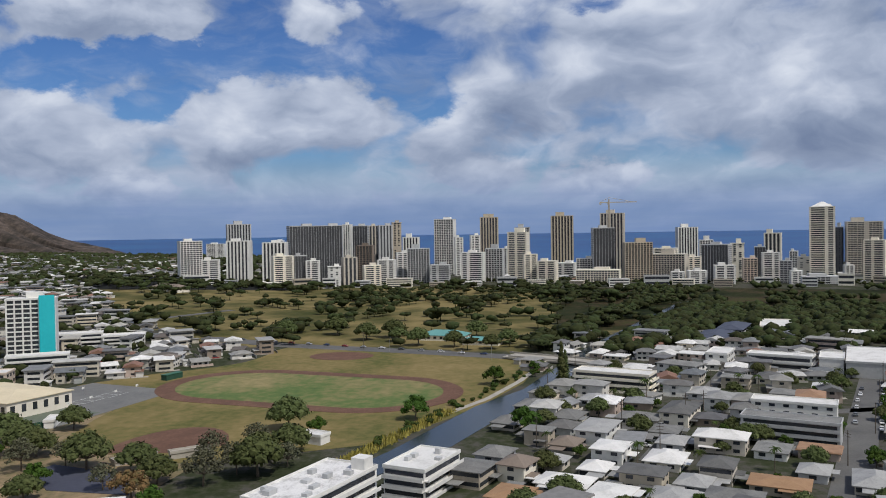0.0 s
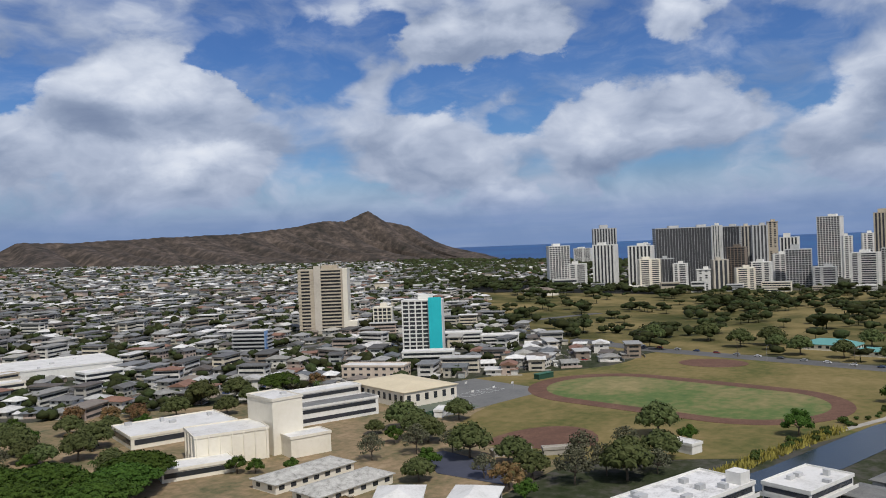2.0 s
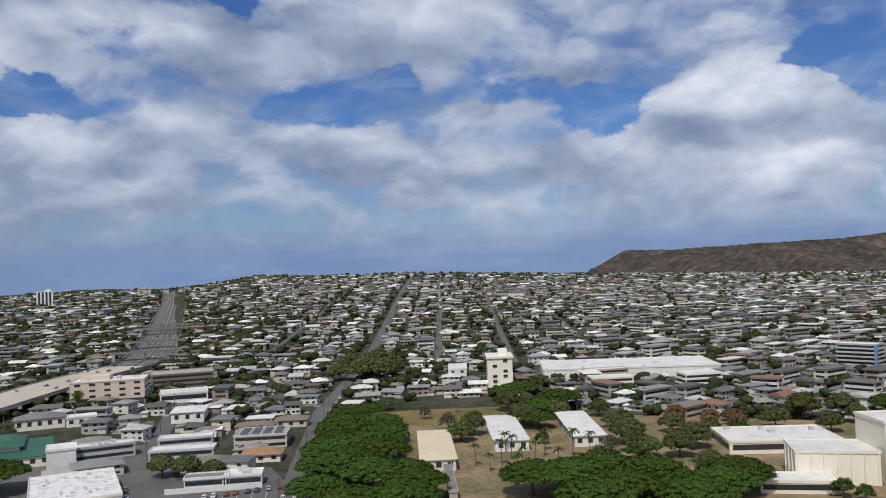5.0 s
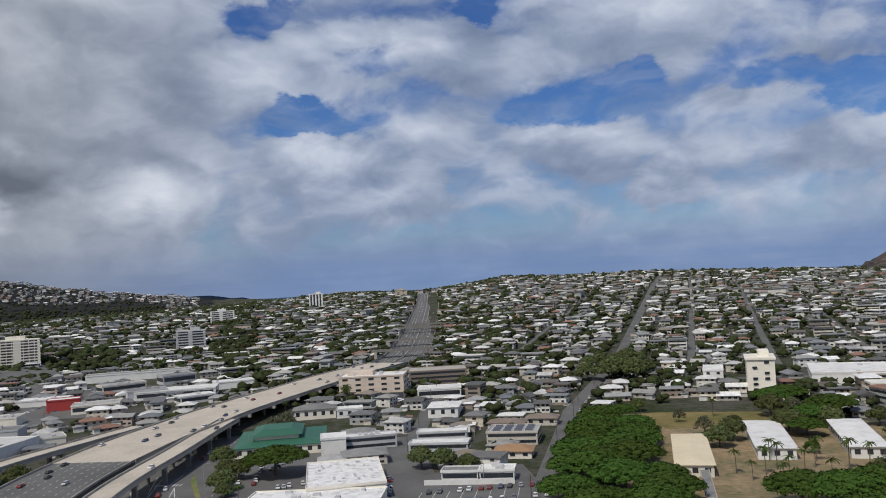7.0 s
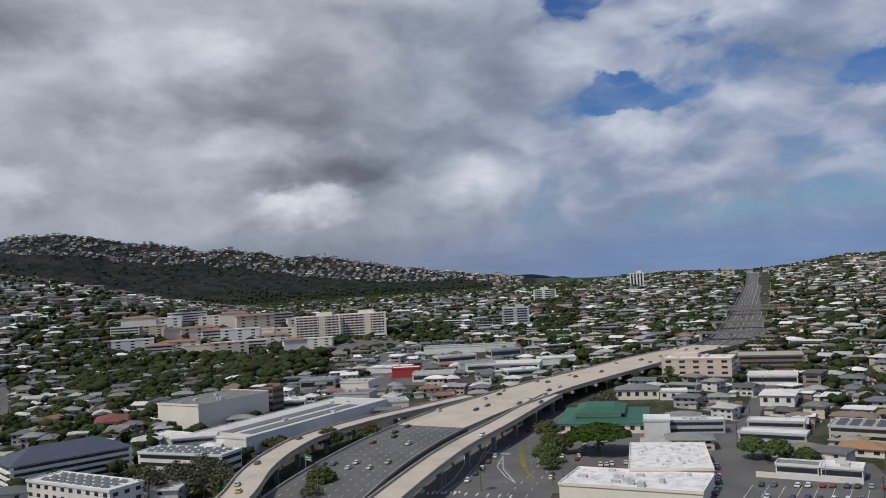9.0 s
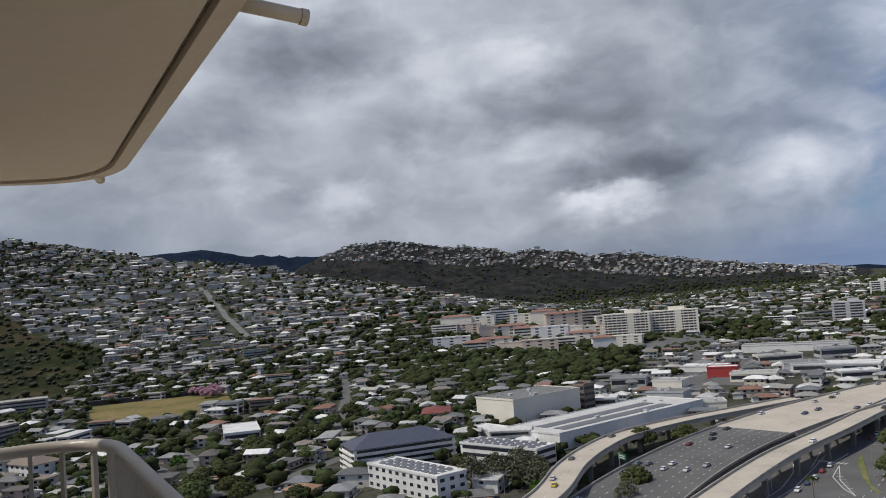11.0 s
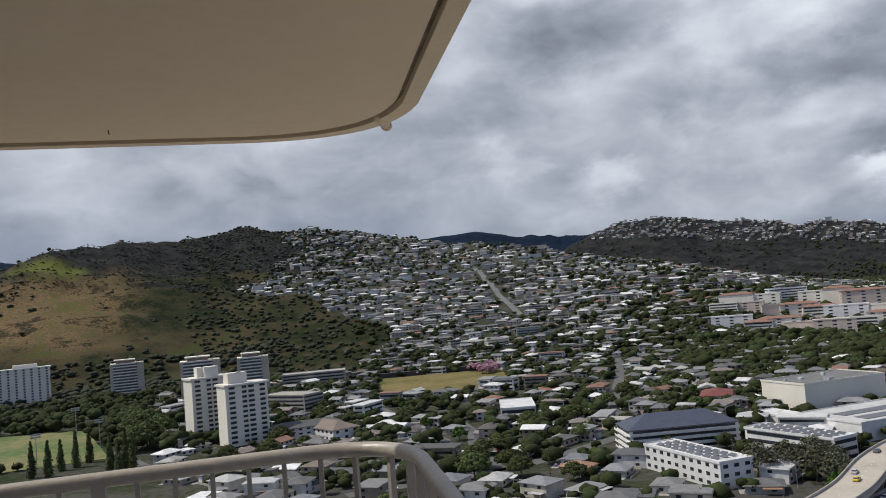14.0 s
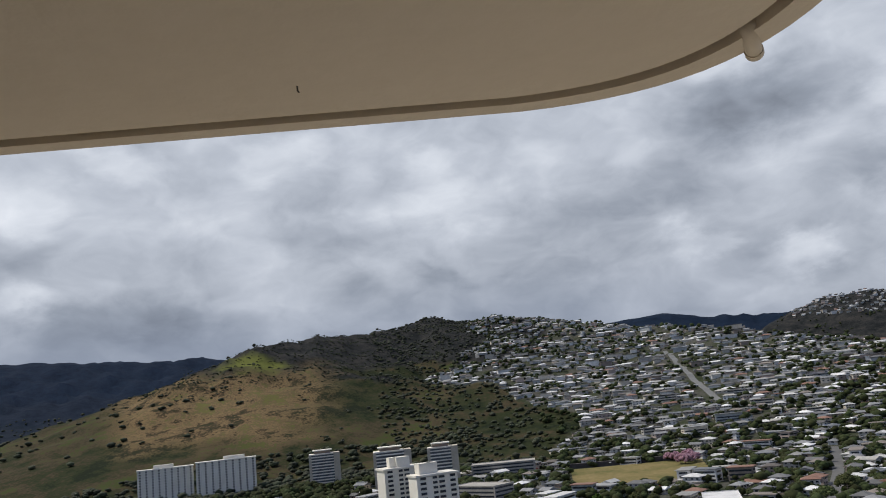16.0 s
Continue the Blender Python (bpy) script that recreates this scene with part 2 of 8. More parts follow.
M["tan"] = surface("tan_paint", [(0.38, 0.325, 0.25), (0.46, 0.40, 0.315), (0.51, 0.45, 0.36)], 0.08, 0.8, vary=0.12)
M["grey"] = surface("grey_paint", [(0.36, 0.365, 0.37), (0.46, 0.465, 0.47), (0.52, 0.52, 0.52)], 0.08, 0.8, vary=0.2)
M["dark"] = surface("dark_panels", [(0.055, 0.057, 0.064), (0.09, 0.092, 0.10)], 0.1, 0.5, vary=0.2)
M["brown"] = surface("brown_paint", [(0.16, 0.125, 0.10), (0.23, 0.185, 0.15)], 0.1, 0.8, vary=0.15)
M["pink"] = surface("pink_stucco", [(0.50, 0.41, 0.335), (0.60, 0.50, 0.415), (0.65, 0.55, 0.465)], 0.1, 0.85)
M["cyan"] = surface("turquoise_paint", [(0.012, 0.46, 0.53), (0.02, 0.54, 0.60)], 0.07, 0.6)
M["skyblue"] = surface("pale_blue_paint", [(0.16, 0.27, 0.48), (0.20, 0.33, 0.56)], 0.07, 0.7)
M["glass"] = surface("window_glass", [(0.02, 0.024, 0.03), (0.045, 0.05, 0.06)], 0.15, 0.25, bump=0, vary=0.5)
M["roofwhite"] = surface("white_roof_coating", [(0.44, 0.43, 0.41), (0.64, 0.63, 0.61), (0.72, 0.71, 0.70)], 0.14, 0.8, fine=9, vary=0.1)
M["roofpatch"] = surface("patched_white_roofing", [(0.30, 0.29, 0.28), (0.66, 0.65, 0.64), (0.80, 0.79, 0.78)], 0.28, 0.8, fine=6)
M["roofgrey"] = surface("grey_shingles", [(0.12, 0.12, 0.118), (0.19, 0.19, 0.183), (0.25, 0.246, 0.235)], 0.2, 0.9, vary=0.35)
M["roofblue"] = surface("slate_blue_tiles", [(0.045, 0.055, 0.085), (0.075, 0.085, 0.12)], 0.3, 0.7)
M["roofgreen"] = surface("green_metal_roof", [(0.022, 0.10, 0.06), (0.034, 0.135, 0.08)], 0.06, 0.55)
M["roofteal"] = surface("teal_metal_roof", [(0.10, 0.27, 0.26), (0.14, 0.34, 0.32)], 0.08, 0.6)
M["roofcream"] = surface("cream_roof", [(0.56, 0.48, 0.33), (0.68, 0.59, 0.42)], 0.1, 0.8)
M["rooforange"] = surface("orange_brown_shingles", [(0.26, 0.15, 0.08), (0.36, 0.22, 0.12)], 0.3, 0.9)
M["roofred"] = surface("red_brown_roof", [(0.15, 0.04, 0.035), (0.21, 0.06, 0.05)], 0.3, 0.8)
M["rooftile"] = surface("faded_clay_tiles", [(0.20, 0.105, 0.075), (0.30, 0.165, 0.12)], 0.3, 0.9)
M["roofpale"] = surface("dusty_pale_roofing", [(0.38, 0.375, 0.36), (0.50, 0.49, 0.47), (0.58, 0.57, 0.55)], 0.1, 0.85)
M["rooffade"] = surface("mottled_fibre_cement", [(0.16, 0.155, 0.14), (0.42, 0.41, 0.38), (0.60, 0.59, 0.56)], 0.45, 0.9, fine=5)
M["solarfade"] = surface("dull_roof_panel", [(0.10, 0.105, 0.12), (0.15, 0.155, 0.17)], 0.2, 0.5, bump=0)
M["solar"] = surface("solar_panel", [(0.07, 0.075, 0.09), (0.11, 0.115, 0.13)], 0.3, 0.3, bump=0)
M["bark"] = surface("bark", [(0.09, 0.07, 0.05), (0.16, 0.13, 0.10)], 1.5, 0.95)
M["leaf"] = surface("broad_leaves", [(0.022, 0.037, 0.009), (0.044, 0.066, 0.016), (0.075, 0.10, 0.026)], 0.35, 0.7, bump=0, vary=0.5, fine=6)
M["leafdark"] = surface("dark_leaves", [(0.032, 0.042, 0.015), (0.068, 0.082, 0.030), (0.115, 0.126, 0.052)], 0.3, 0.75, bump=0, vary=0.5, fine=6)
M["leafbright"] = surface("fresh_green_leaves", [(0.020, 0.040, 0.007), (0.042, 0.076, 0.013), (0.072, 0.118, 0.022)], 0.4, 0.7, bump=0, vary=0.4, fine=6)
M["leafgrey"] = surface("greyish_thin_leaves", [(0.055, 0.060, 0.036), (0.095, 0.098, 0.06), (0.145, 0.14, 0.095)], 0.5, 0.8, bump=0, vary=0.3)
M["leafrust"] = surface("rust_and_green_leaves", [(0.055, 0.072, 0.028), (0.14, 0.085, 0.042), (0.23, 0.115, 0.062)], 0.5, 0.8, bump=0, vary=0.3)
M["leafpink"] = surface("pink_blossom", [(0.26, 0.13, 0.17), (0.40, 0.22, 0.27), (0.50, 0.32, 0.36)], 0.5, 0.8, bump=0)
M["reed"] = surface("yellow_reeds", [(0.16, 0.14, 0.03), (0.30, 0.26, 0.05), (0.38, 0.34, 0.09)], 0.6, 0.9)
M["farleaf"] = surface("tree_crowns", [(0.016, 0.021, 0.009), (0.034, 0.042, 0.016), (0.064, 0.073, 0.029)], 0.22, 0.85, bump=0.6, vary=0.7, island=True, fine=5)
M["scrubleaf"] = surface("hillside_scrub", [(0.016, 0.021, 0.009), (0.029, 0.035, 0.014), (0.048, 0.052, 0.021)], 0.02, 0.9, bump=0.3, vary=0.6, island=True, fine=9)
M["drygrass"] = surface("dry_grass", [(0.048, 0.078, 0.020), (0.135, 0.122, 0.046), (0.205, 0.160, 0.070), (0.255, 0.202, 0.096)], 0.022, 0.95, fine=9, bump=0.1)
M["turf"] = surface("worn_turf", [(0.045, 0.092, 0.017), (0.085, 0.128, 0.028), (0.185, 0.165, 0.062), (0.27, 0.215, 0.098)], 0.02, 0.95, fine=8, bump=0.1)
M["yard"] = surface("school_yard_soil", [(0.055, 0.07, 0.027), (0.15, 0.125, 0.06), (0.26, 0.185, 0.105), (0.34, 0.26, 0.16)], 0.04, 0.95, fine=8, bump=0.1)
M["dirt"] = surface("red_cinder", [(0.085, 0.042, 0.025), (0.12, 0.058, 0.035), (0.165, 0.09, 0.055)], 0.08, 0.95, fine=8)
M["court"] = surface("worn_court_asphalt", [(0.10, 0.10, 0.10), (0.15, 0.15, 0.145), (0.19, 0.19, 0.18)], 0.05, 0.9, fine=12)
M["courtgreen"] = surface("faded_green_court", [(0.09, 0.115, 0.085), (0.14, 0.16, 0.12)], 0.05, 0.9)
M["paint"] = surface("road_paint", [(0.55, 0.55, 0.53), (0.7, 0.7, 0.68)], 0.5, 0.8, bump=0)
M["metal"] = surface("galvanised_metal", [(0.28, 0.28, 0.28), (0.40, 0.40, 0.40)], 1.0, 0.5, 0.3)
M["pole"] = surface("weathered_pole", [(0.07, 0.055, 0.045), (0.12, 0.10, 0.08)], 1.0, 0.95)
M["tyre"] = surface("rubber", [(0.02, 0.02, 0.02), (0.03, 0.03, 0.03)], 2.0, 0.9, bump=0)
M["car"] = palette("car_paint", [(0.70, 0.70, 0.70), (0.05, 0.05, 0.055), (0.35, 0.36, 0.37), (0.72, 0.72, 0.72), (0.12, 0.13, 0.14), (0.25, 0.03, 0.025),
                                 (0.55, 0.55, 0.56), (0.03, 0.05, 0.12)], 0.3, 0.5, 0.03, island=False, bump=0)
M["yellow"] = surface("yellow_paint", [(0.62, 0.44, 0.02), (0.7, 0.5, 0.03)], 1.0, 0.4, bump=0)
M["red"] = surface("red_paint", [(0.30, 0.03, 0.03), (0.40, 0.045, 0.04)], 0.5, 0.6, bump=0)
M["fence"] = surface("dark_green_mesh", [(0.012, 0.05, 0.03), (0.02, 0.075, 0.045)], 0.5, 0.8, bump=0)
M["rooflight"] = surface("pale_grey_roofing", [(0.24, 0.24, 0.24), (0.33, 0.33, 0.325), (0.40, 0.395, 0.385)], 0.2, 0.85)
M["roofdark"] = surface("dark_grey_shingles", [(0.07, 0.07, 0.07), (0.11, 0.11, 0.108), (0.14, 0.138, 0.132)], 0.25, 0.9)
M["signgreen"] = surface("green_sign_sheet", [(0.02, 0.11, 0.06), (0.03, 0.14, 0.08)], 0.8, 0.5, bump=0)
M["courtblue"] = surface("dark_blue_court", [(0.035, 0.04, 0.065), (0.06, 0.065, 0.095)], 0.06, 0.9)
M["stone"] = surface("lava_stone", [(0.05, 0.042, 0.038), (0.10, 0.085, 0.075)], 0.4, 0.95)
ROOFS = [(0.55, 0.54, 0.52), (0.15, 0.15, 0.15), (0.28, 0.28, 0.275), (0.09, 0.088, 0.085), (0.64, 0.63, 0.61), (0.20, 0.17, 0.145), (0.13, 0.13, 0.135), (0.18, 0.185, 0.19),
         (0.36, 0.345, 0.31), (0.11, 0.095, 0.085), (0.23, 0.23, 0.23), (0.22, 0.12, 0.085), (0.12, 0.12, 0.118), (0.42, 0.415, 0.40), (0.13, 0.14, 0.15), (0.25, 0.245, 0.23)]
WALLS = [(0.62, 0.60, 0.55), (0.48, 0.44, 0.37), (0.66, 0.65, 0.62), (0.38, 0.36, 0.32), (0.55, 0.50, 0.42), (0.36, 0.37, 0.36), (0.60, 0.58, 0.55), (0.45, 0.36, 0.31), (0.62, 0.55, 0.44), (0.26, 0.21, 0.17)]
M["roofs"] = palette("house_roofs", ROOFS + [(0.70, 0.69, 0.67)], 0.85)
M["walls"] = palette("house_walls", WALLS, 0.85)
M["roof_one"] = palette("house_roof", [(0.44, 0.435, 0.42), (0.26, 0.26, 0.255), (0.13, 0.127, 0.122), (0.19, 0.185, 0.18), (0.18, 0.15, 0.12), (0.24, 0.235, 0.22), (0.68, 0.67, 0.66),
                                          (0.17, 0.18, 0.19), (0.30, 0.18, 0.11), (0.42, 0.41, 0.39), (0.22, 0.225, 0.23), (0.10, 0.10, 0.105)], 0.85, island=False)
M["wall_one"] = palette("house_wall", WALLS, 0.85, island=False)
M["wall_stuff"] = palette("garden_walls", WALLS, 0.9)
M["car_stuff"] = palette("far_car_paint", [(0.70, 0.70, 0.70), (0.05, 0.05, 0.055), (0.35, 0.36, 0.37), (0.72, 0.72, 0.72), (0.14, 0.15, 0.16), (0.25, 0.03, 0.025), (0.06, 0.09, 0.2)], 0.3, 0.5, 0.03, bump=0)
M["water"] = surface("canal_water", [(0.012, 0.02, 0.026), (0.026, 0.036, 0.042)], 0.05, 0.2, bump=0.12, fine=30)
M["sea"] = surface("sea", [(0.012, 0.055, 0.17), (0.016, 0.075, 0.22), (0.02, 0.12, 0.26)], 0.0015, 0.6, bump=0.1, fine=60)
M["ceilingpaint"] = surface("soffit_paint", [(0.60, 0.49, 0.345), (0.66, 0.545, 0.395)], 0.9, 0.8, bump=0.1, fine=14)
# Drip groove: mottled tones, much darker than the soffit paint.
M["groove"] = surface("groove_mottled_paint", [(0.10, 0.078, 0.052), (0.24, 0.19, 0.13), (0.36, 0.29, 0.205)], 6.0, 0.9)
M["balconyfloor"] = surface("pale_floor_coating", [(0.45, 0.43, 0.40), (0.55, 0.53, 0.49)], 0.8, 0.8)
M["towerglass"] = surface("sky_lit_window_glass", [(0.03, 0.033, 0.04), (0.075, 0.08, 0.09)], 0.1, 0.2, bump=0, vary=0.4)
M["railpaint"] = surface("rail_enamel", [(0.31, 0.27, 0.225), (0.385, 0.34, 0.285)], 3.0, 0.4, bump=0.08)


# ---- mesh helpers ----
class Soup:
    """Vertices and faces that become one mesh."""

    def __init__(self):
        self.v, self.f = [], []

    def add(self, verts, faces):
        k = len(self.v)
        self.v += [tuple(p) for p in verts]
        self.f += [tuple(i + k for i in fc) for fc in faces]
        return self

    def box(self, cx, cy, z0, sx, sy, sz, rot=0.0, taper=1.0):
        c, s = math.cos(radians(rot)), math.sin(radians(rot))
        out = []
        for z, k in ((z0, 1.0), (z0 + sz, taper)):
            for ux, uy in ((-.5, -.5), (.5, -.5), (.5, .5), (-.5, .5)):
                a, b = ux * sx * k, uy * sy * k
                out.append((cx + a * c - b * s, cy + a * s + b * c, z))
        return self.add(out, [(3, 2, 1, 0), (4, 5, 6, 7), (0, 1, 5, 4), (1, 2, 6, 5), (2, 3, 7, 6), (3, 0, 4, 7)])

    def tube(self, pts, radii, sides=8, cap=True):
        pts = [Vector(p) for p in pts]
        k = len(self.v)
        for i, p in enumerate(pts):
            d = (pts[min(i + 1, len(pts) - 1)] - pts[max(i - 1, 0)]).normalized()
            u = d.orthogonal().normalized() if i == 0 else (u - d * u.dot(d)).normalized()
            w = d.cross(u)
            r = radii[i] if isinstance(radii, (list, tuple)) else radii
            for j in range(sides):
                a = 2 * math.pi * j / sides
                self.v.append(tuple(p + (u * math.cos(a) + w * math.sin(a)) * r))
        for i in range(len(pts) - 1):
            for j in range(sides):
                a, b = k + i * sides + j, k + i * sides + (j + 1) % sides
                self.f.append((a, b, b + sides, a + sides))
        if cap:
            self.f.append(tuple(range(k + sides - 1, k - 1, -1)))
            e = k + (len(pts) - 1) * sides
            self.f.append(tuple(range(e, e + sides)))
        return self

    def mesh(self, name, smooth=False):
        me = bpy.data.meshes.new(name)
        me.from_pydata(self.v, [], self.f)
        if smooth:
            me.shade_smooth()
        me.update()
        return me


def part(name, soup, material, parent=None, label="", smooth=False, at=None):
    me = soup if isinstance(soup, bpy.types.Mesh) else soup.mesh(name, smooth)
    if not me.materials:
        me.materials.append(M[material])
    ob = new(name, me)
    if parent is not None:
        ob.parent = parent
    if at is not None:
        ob.matrix_basis = at
    if label:
        tagged(ob, label)
    return ob


def thing(name, m, label, category, group=""):
    ob = new(name)
    ob.empty_display_size = 0.5
    ob.matrix_basis = m
    return tagged(ob, label, category, group)


# ---- the land ----
EYE_Z = 80.0


def crest(*rows):
    """Crest points from bearing in degrees, distance, angle of height seen from the balcony, and width of the slope."""
    return np.array([(r * math.cos(radians(a)), r * math.sin(radians(a)), EYE_Z + r * math.tan(radians(e)), w[0] if w else 600.0) for a, r, e, *w in rows])


RIDGES = [
    # crest, width of the slope, steepness
    (crest((101, 2600, -.39), (106, 2700, -.13), (111.9, 2850, .58), (119.7, 3000, 1.85), (127.3, 3100, 2.86), (134, 3200, 3.67),
           (137.4, 3200, 4.27), (139.9, 3250, 4.19), (141.2, 3400, 3.6)), 950, 1.25),
    (crest((139, 4300, 3.3), (141.3, 4300, 3.6), (146.9, 4300, 3.83), (150, 4300, 4.45), (151.6, 4300, 4.36), (156.3, 4300, 4.15), (162, 4300, 4.3)), 1300, 1.1),
    (crest((165.7, 2300, 5.99, 1250), (163.6, 2200, 5.45, 1200), (159.2, 2100, 5.22, 1150), (156.3, 1950, 4.15, 1050), (151, 1800, 3.5, 950), (147, 1650, 2.9, 850),
           (142.6, 1450, 1.95, 680), (138, 1250, .6, 480), (134.5, 1100, -.9, 320), (128, 1080, -1.4, 280), (120, 1060, -2.3, 240), (115, 1020, -3.2, 220)), 0, 1.15),
    (crest((165.7, 2300, 5.9, 1250), (169.2, 2200, 5.25, 1200), (173.6, 2000, 5.14, 1000), (175.9, 1900, 5.12, 900), (179.7, 1700, 4.18, 600), (182.4, 1600, 2.53, 430),
           (184.3, 1550, 1.45, 310), (185.8, 1500, .2, 230), (187.8, 1450, -1.0, 180), (190, 1400, -2.4, 150)), 0, 1.1),
    (crest((176, 4600, 4.4), (181, 4600, 4.46), (184, 4600, 4.7), (187, 4600, 4.75), (190, 4600, 5.0), (193.5, 4600, 5.04), (205, 4600, 5.4)), 1900, 1.2),
    (crest((103.2, 4500, -.35), (104.6, 4500, .0), (106.5, 4500, .28), (108.4, 4500, .22), (109.5, 4500, -.3)), 420, 1.3),
]
HEAD = crest((63.6, 2650, -.5), (60.6, 2650, 1.10), (57.5, 2700, 1.0), (51.5, 2800, 1.17), (47.2, 2900, 1.23), (43.7, 3000, 1.52), (41.4, 3100, 1.92),
             (39.9, 3200, 1.84), (38.2, 3250, 2.54), (37.1, 3300, 1.74), (35.5, 3350, 1.37), (33.5, 3400, .19), (32.5, 3450, -.28), (30.5, 3500, -.9))


def ridge_height(x, y, line, width, power):
    """Height of a ridge over the plain: full on the crest, falling off to its foot."""
    best = np.zeros_like(x)
    for (ax, ay, az, aw), (bx, by, bz, bw) in zip(line[:-1], line[1:]):
        ex, ey = bx - ax, by - ay
        t = np.clip(((x - ax) * ex + (y - ay) * ey) / (ex * ex + ey * ey), 0, 1)
        d = np.hypot(x - ax - t * ex, y - ay - t * ey)
        best = np.maximum(best, (az + t * (bz - az)) * np.clip(1 - d / (width if width else aw + t * (bw - aw)), 0, 1) ** power)
    return best


def waves(x, y, size, seed=0):
    """Cheap smooth unevenness between -1 and 1."""
    a = np.sin(x / size + 1.3 * seed) * np.cos(y / size * 1.13 - 0.7 * seed)
    b = np.sin((x + y) / size * 1.71 + 2.1 * seed) * np.cos((x - y) / size * 1.37 + seed)
    c = np.sin(x / size * 3.1 - y / size * 1.9 + seed) * 0.5
    return (a + b + c) / 2.5


def bearing(x, y):
    return (np.degrees(np.arctan2(y, x)) + 90.0) % 360.0 - 90.0


def height(x, y):
    """Height of the ground."""
    x, y = np.asarray(x, float), np.asarray(y, float)
    r, a = np.hypot(x, y), bearing(x, y)
    top = np.interp(a, [18, 33, 45, 63, 72, 76, 82, 86, 89, 92, 97, 101, 106, 125, 150, 200], [0, 26, 36, 58, 72, 78, 78, 84, 70, 60, 66, 60, 50, 38, 30, 12])
    t = np.clip((r - 480) / (1850 - 480), 0, 1)
    t2 = np.clip((r - 2500) / 700, 0, 1)
    z = top * (0.45 * t + 0.55 * t * t * (3 - 2 * t)) * np.where(a < 110, 1 - t2 * t2 * (3 - 2 * t2), 1.0)
    for line, width, power in RIDGES:
        h = ridge_height(x, y, line, width, power)
        gully = waves(x, y, 70, 1) * 0.10 + waves(x, y, 28, 2) * 0.045
        peak = np.clip(h / np.maximum(1, line[:, 2].max()), 0, 1)
        z = np.maximum(z, h * (1 + gully * 4 * peak * (1 - peak)))
    return z


def h1(x, y):
    return float(height(np.array([x]), np.array([y]))[0])


def inside(x, y, poly):
    hit = np.zeros(np.shape(x), bool)
    for (ax, ay), (bx, by) in zip(poly, poly[1:] + poly[:1]):
        hit ^= ((ay > y) != (by > y)) & (x < (bx - ax) * (y - ay) / ((by - ay) or 1e-9) + ax)
    return hit


FIELD = [(268, 128), (300, 68), (345, 45), (385, 30), (425, 18), (470, 12), (505, 20), (530, 95), (552, 185), (470, 210), (405, 255), (385, 205), (330, 200), (285, 190)]
PARK = [(560, 210), (545, 100), (525, 10), (600, -30), (760, -110), (960, -140), (1110, 0), (1170, 200), (1150, 400), (1250, 640), (1150, 760), (950, 560), (700, 400), (640, 330)]
SCHOOL = [(60, 290), (120, 215), (185, 130), (262, 125), (345, 200), (400, 250), (375, 300), (300, 330), (215, 400), (150, 500), (95, 500), (75, 420)]
CANAL = [(262, 72), (290, 61), (368, 37), (409, 17), (478, 0), (520, -8), (900, -130), (905, -142), (520, -22), (466, -12), (395, 5), (341, 26), (299, 39), (255, 62)]
DRY = [(-612, 255), (-584, 362), (-700, 420), (-752, 312)]
SOCCER = [(-560, -160), (-540, 45), (-690, 42), (-780, -160)]
COURTS = [(290, 214), (322, 200), (398, 188), (430, 250), (385, 275), (325, 245)]
KEEP_OUT = [FIELD, PARK, SCHOOL, DRY, SOCCER, COURTS]
ROADS = []      # centre lines with half widths, kept clear of houses


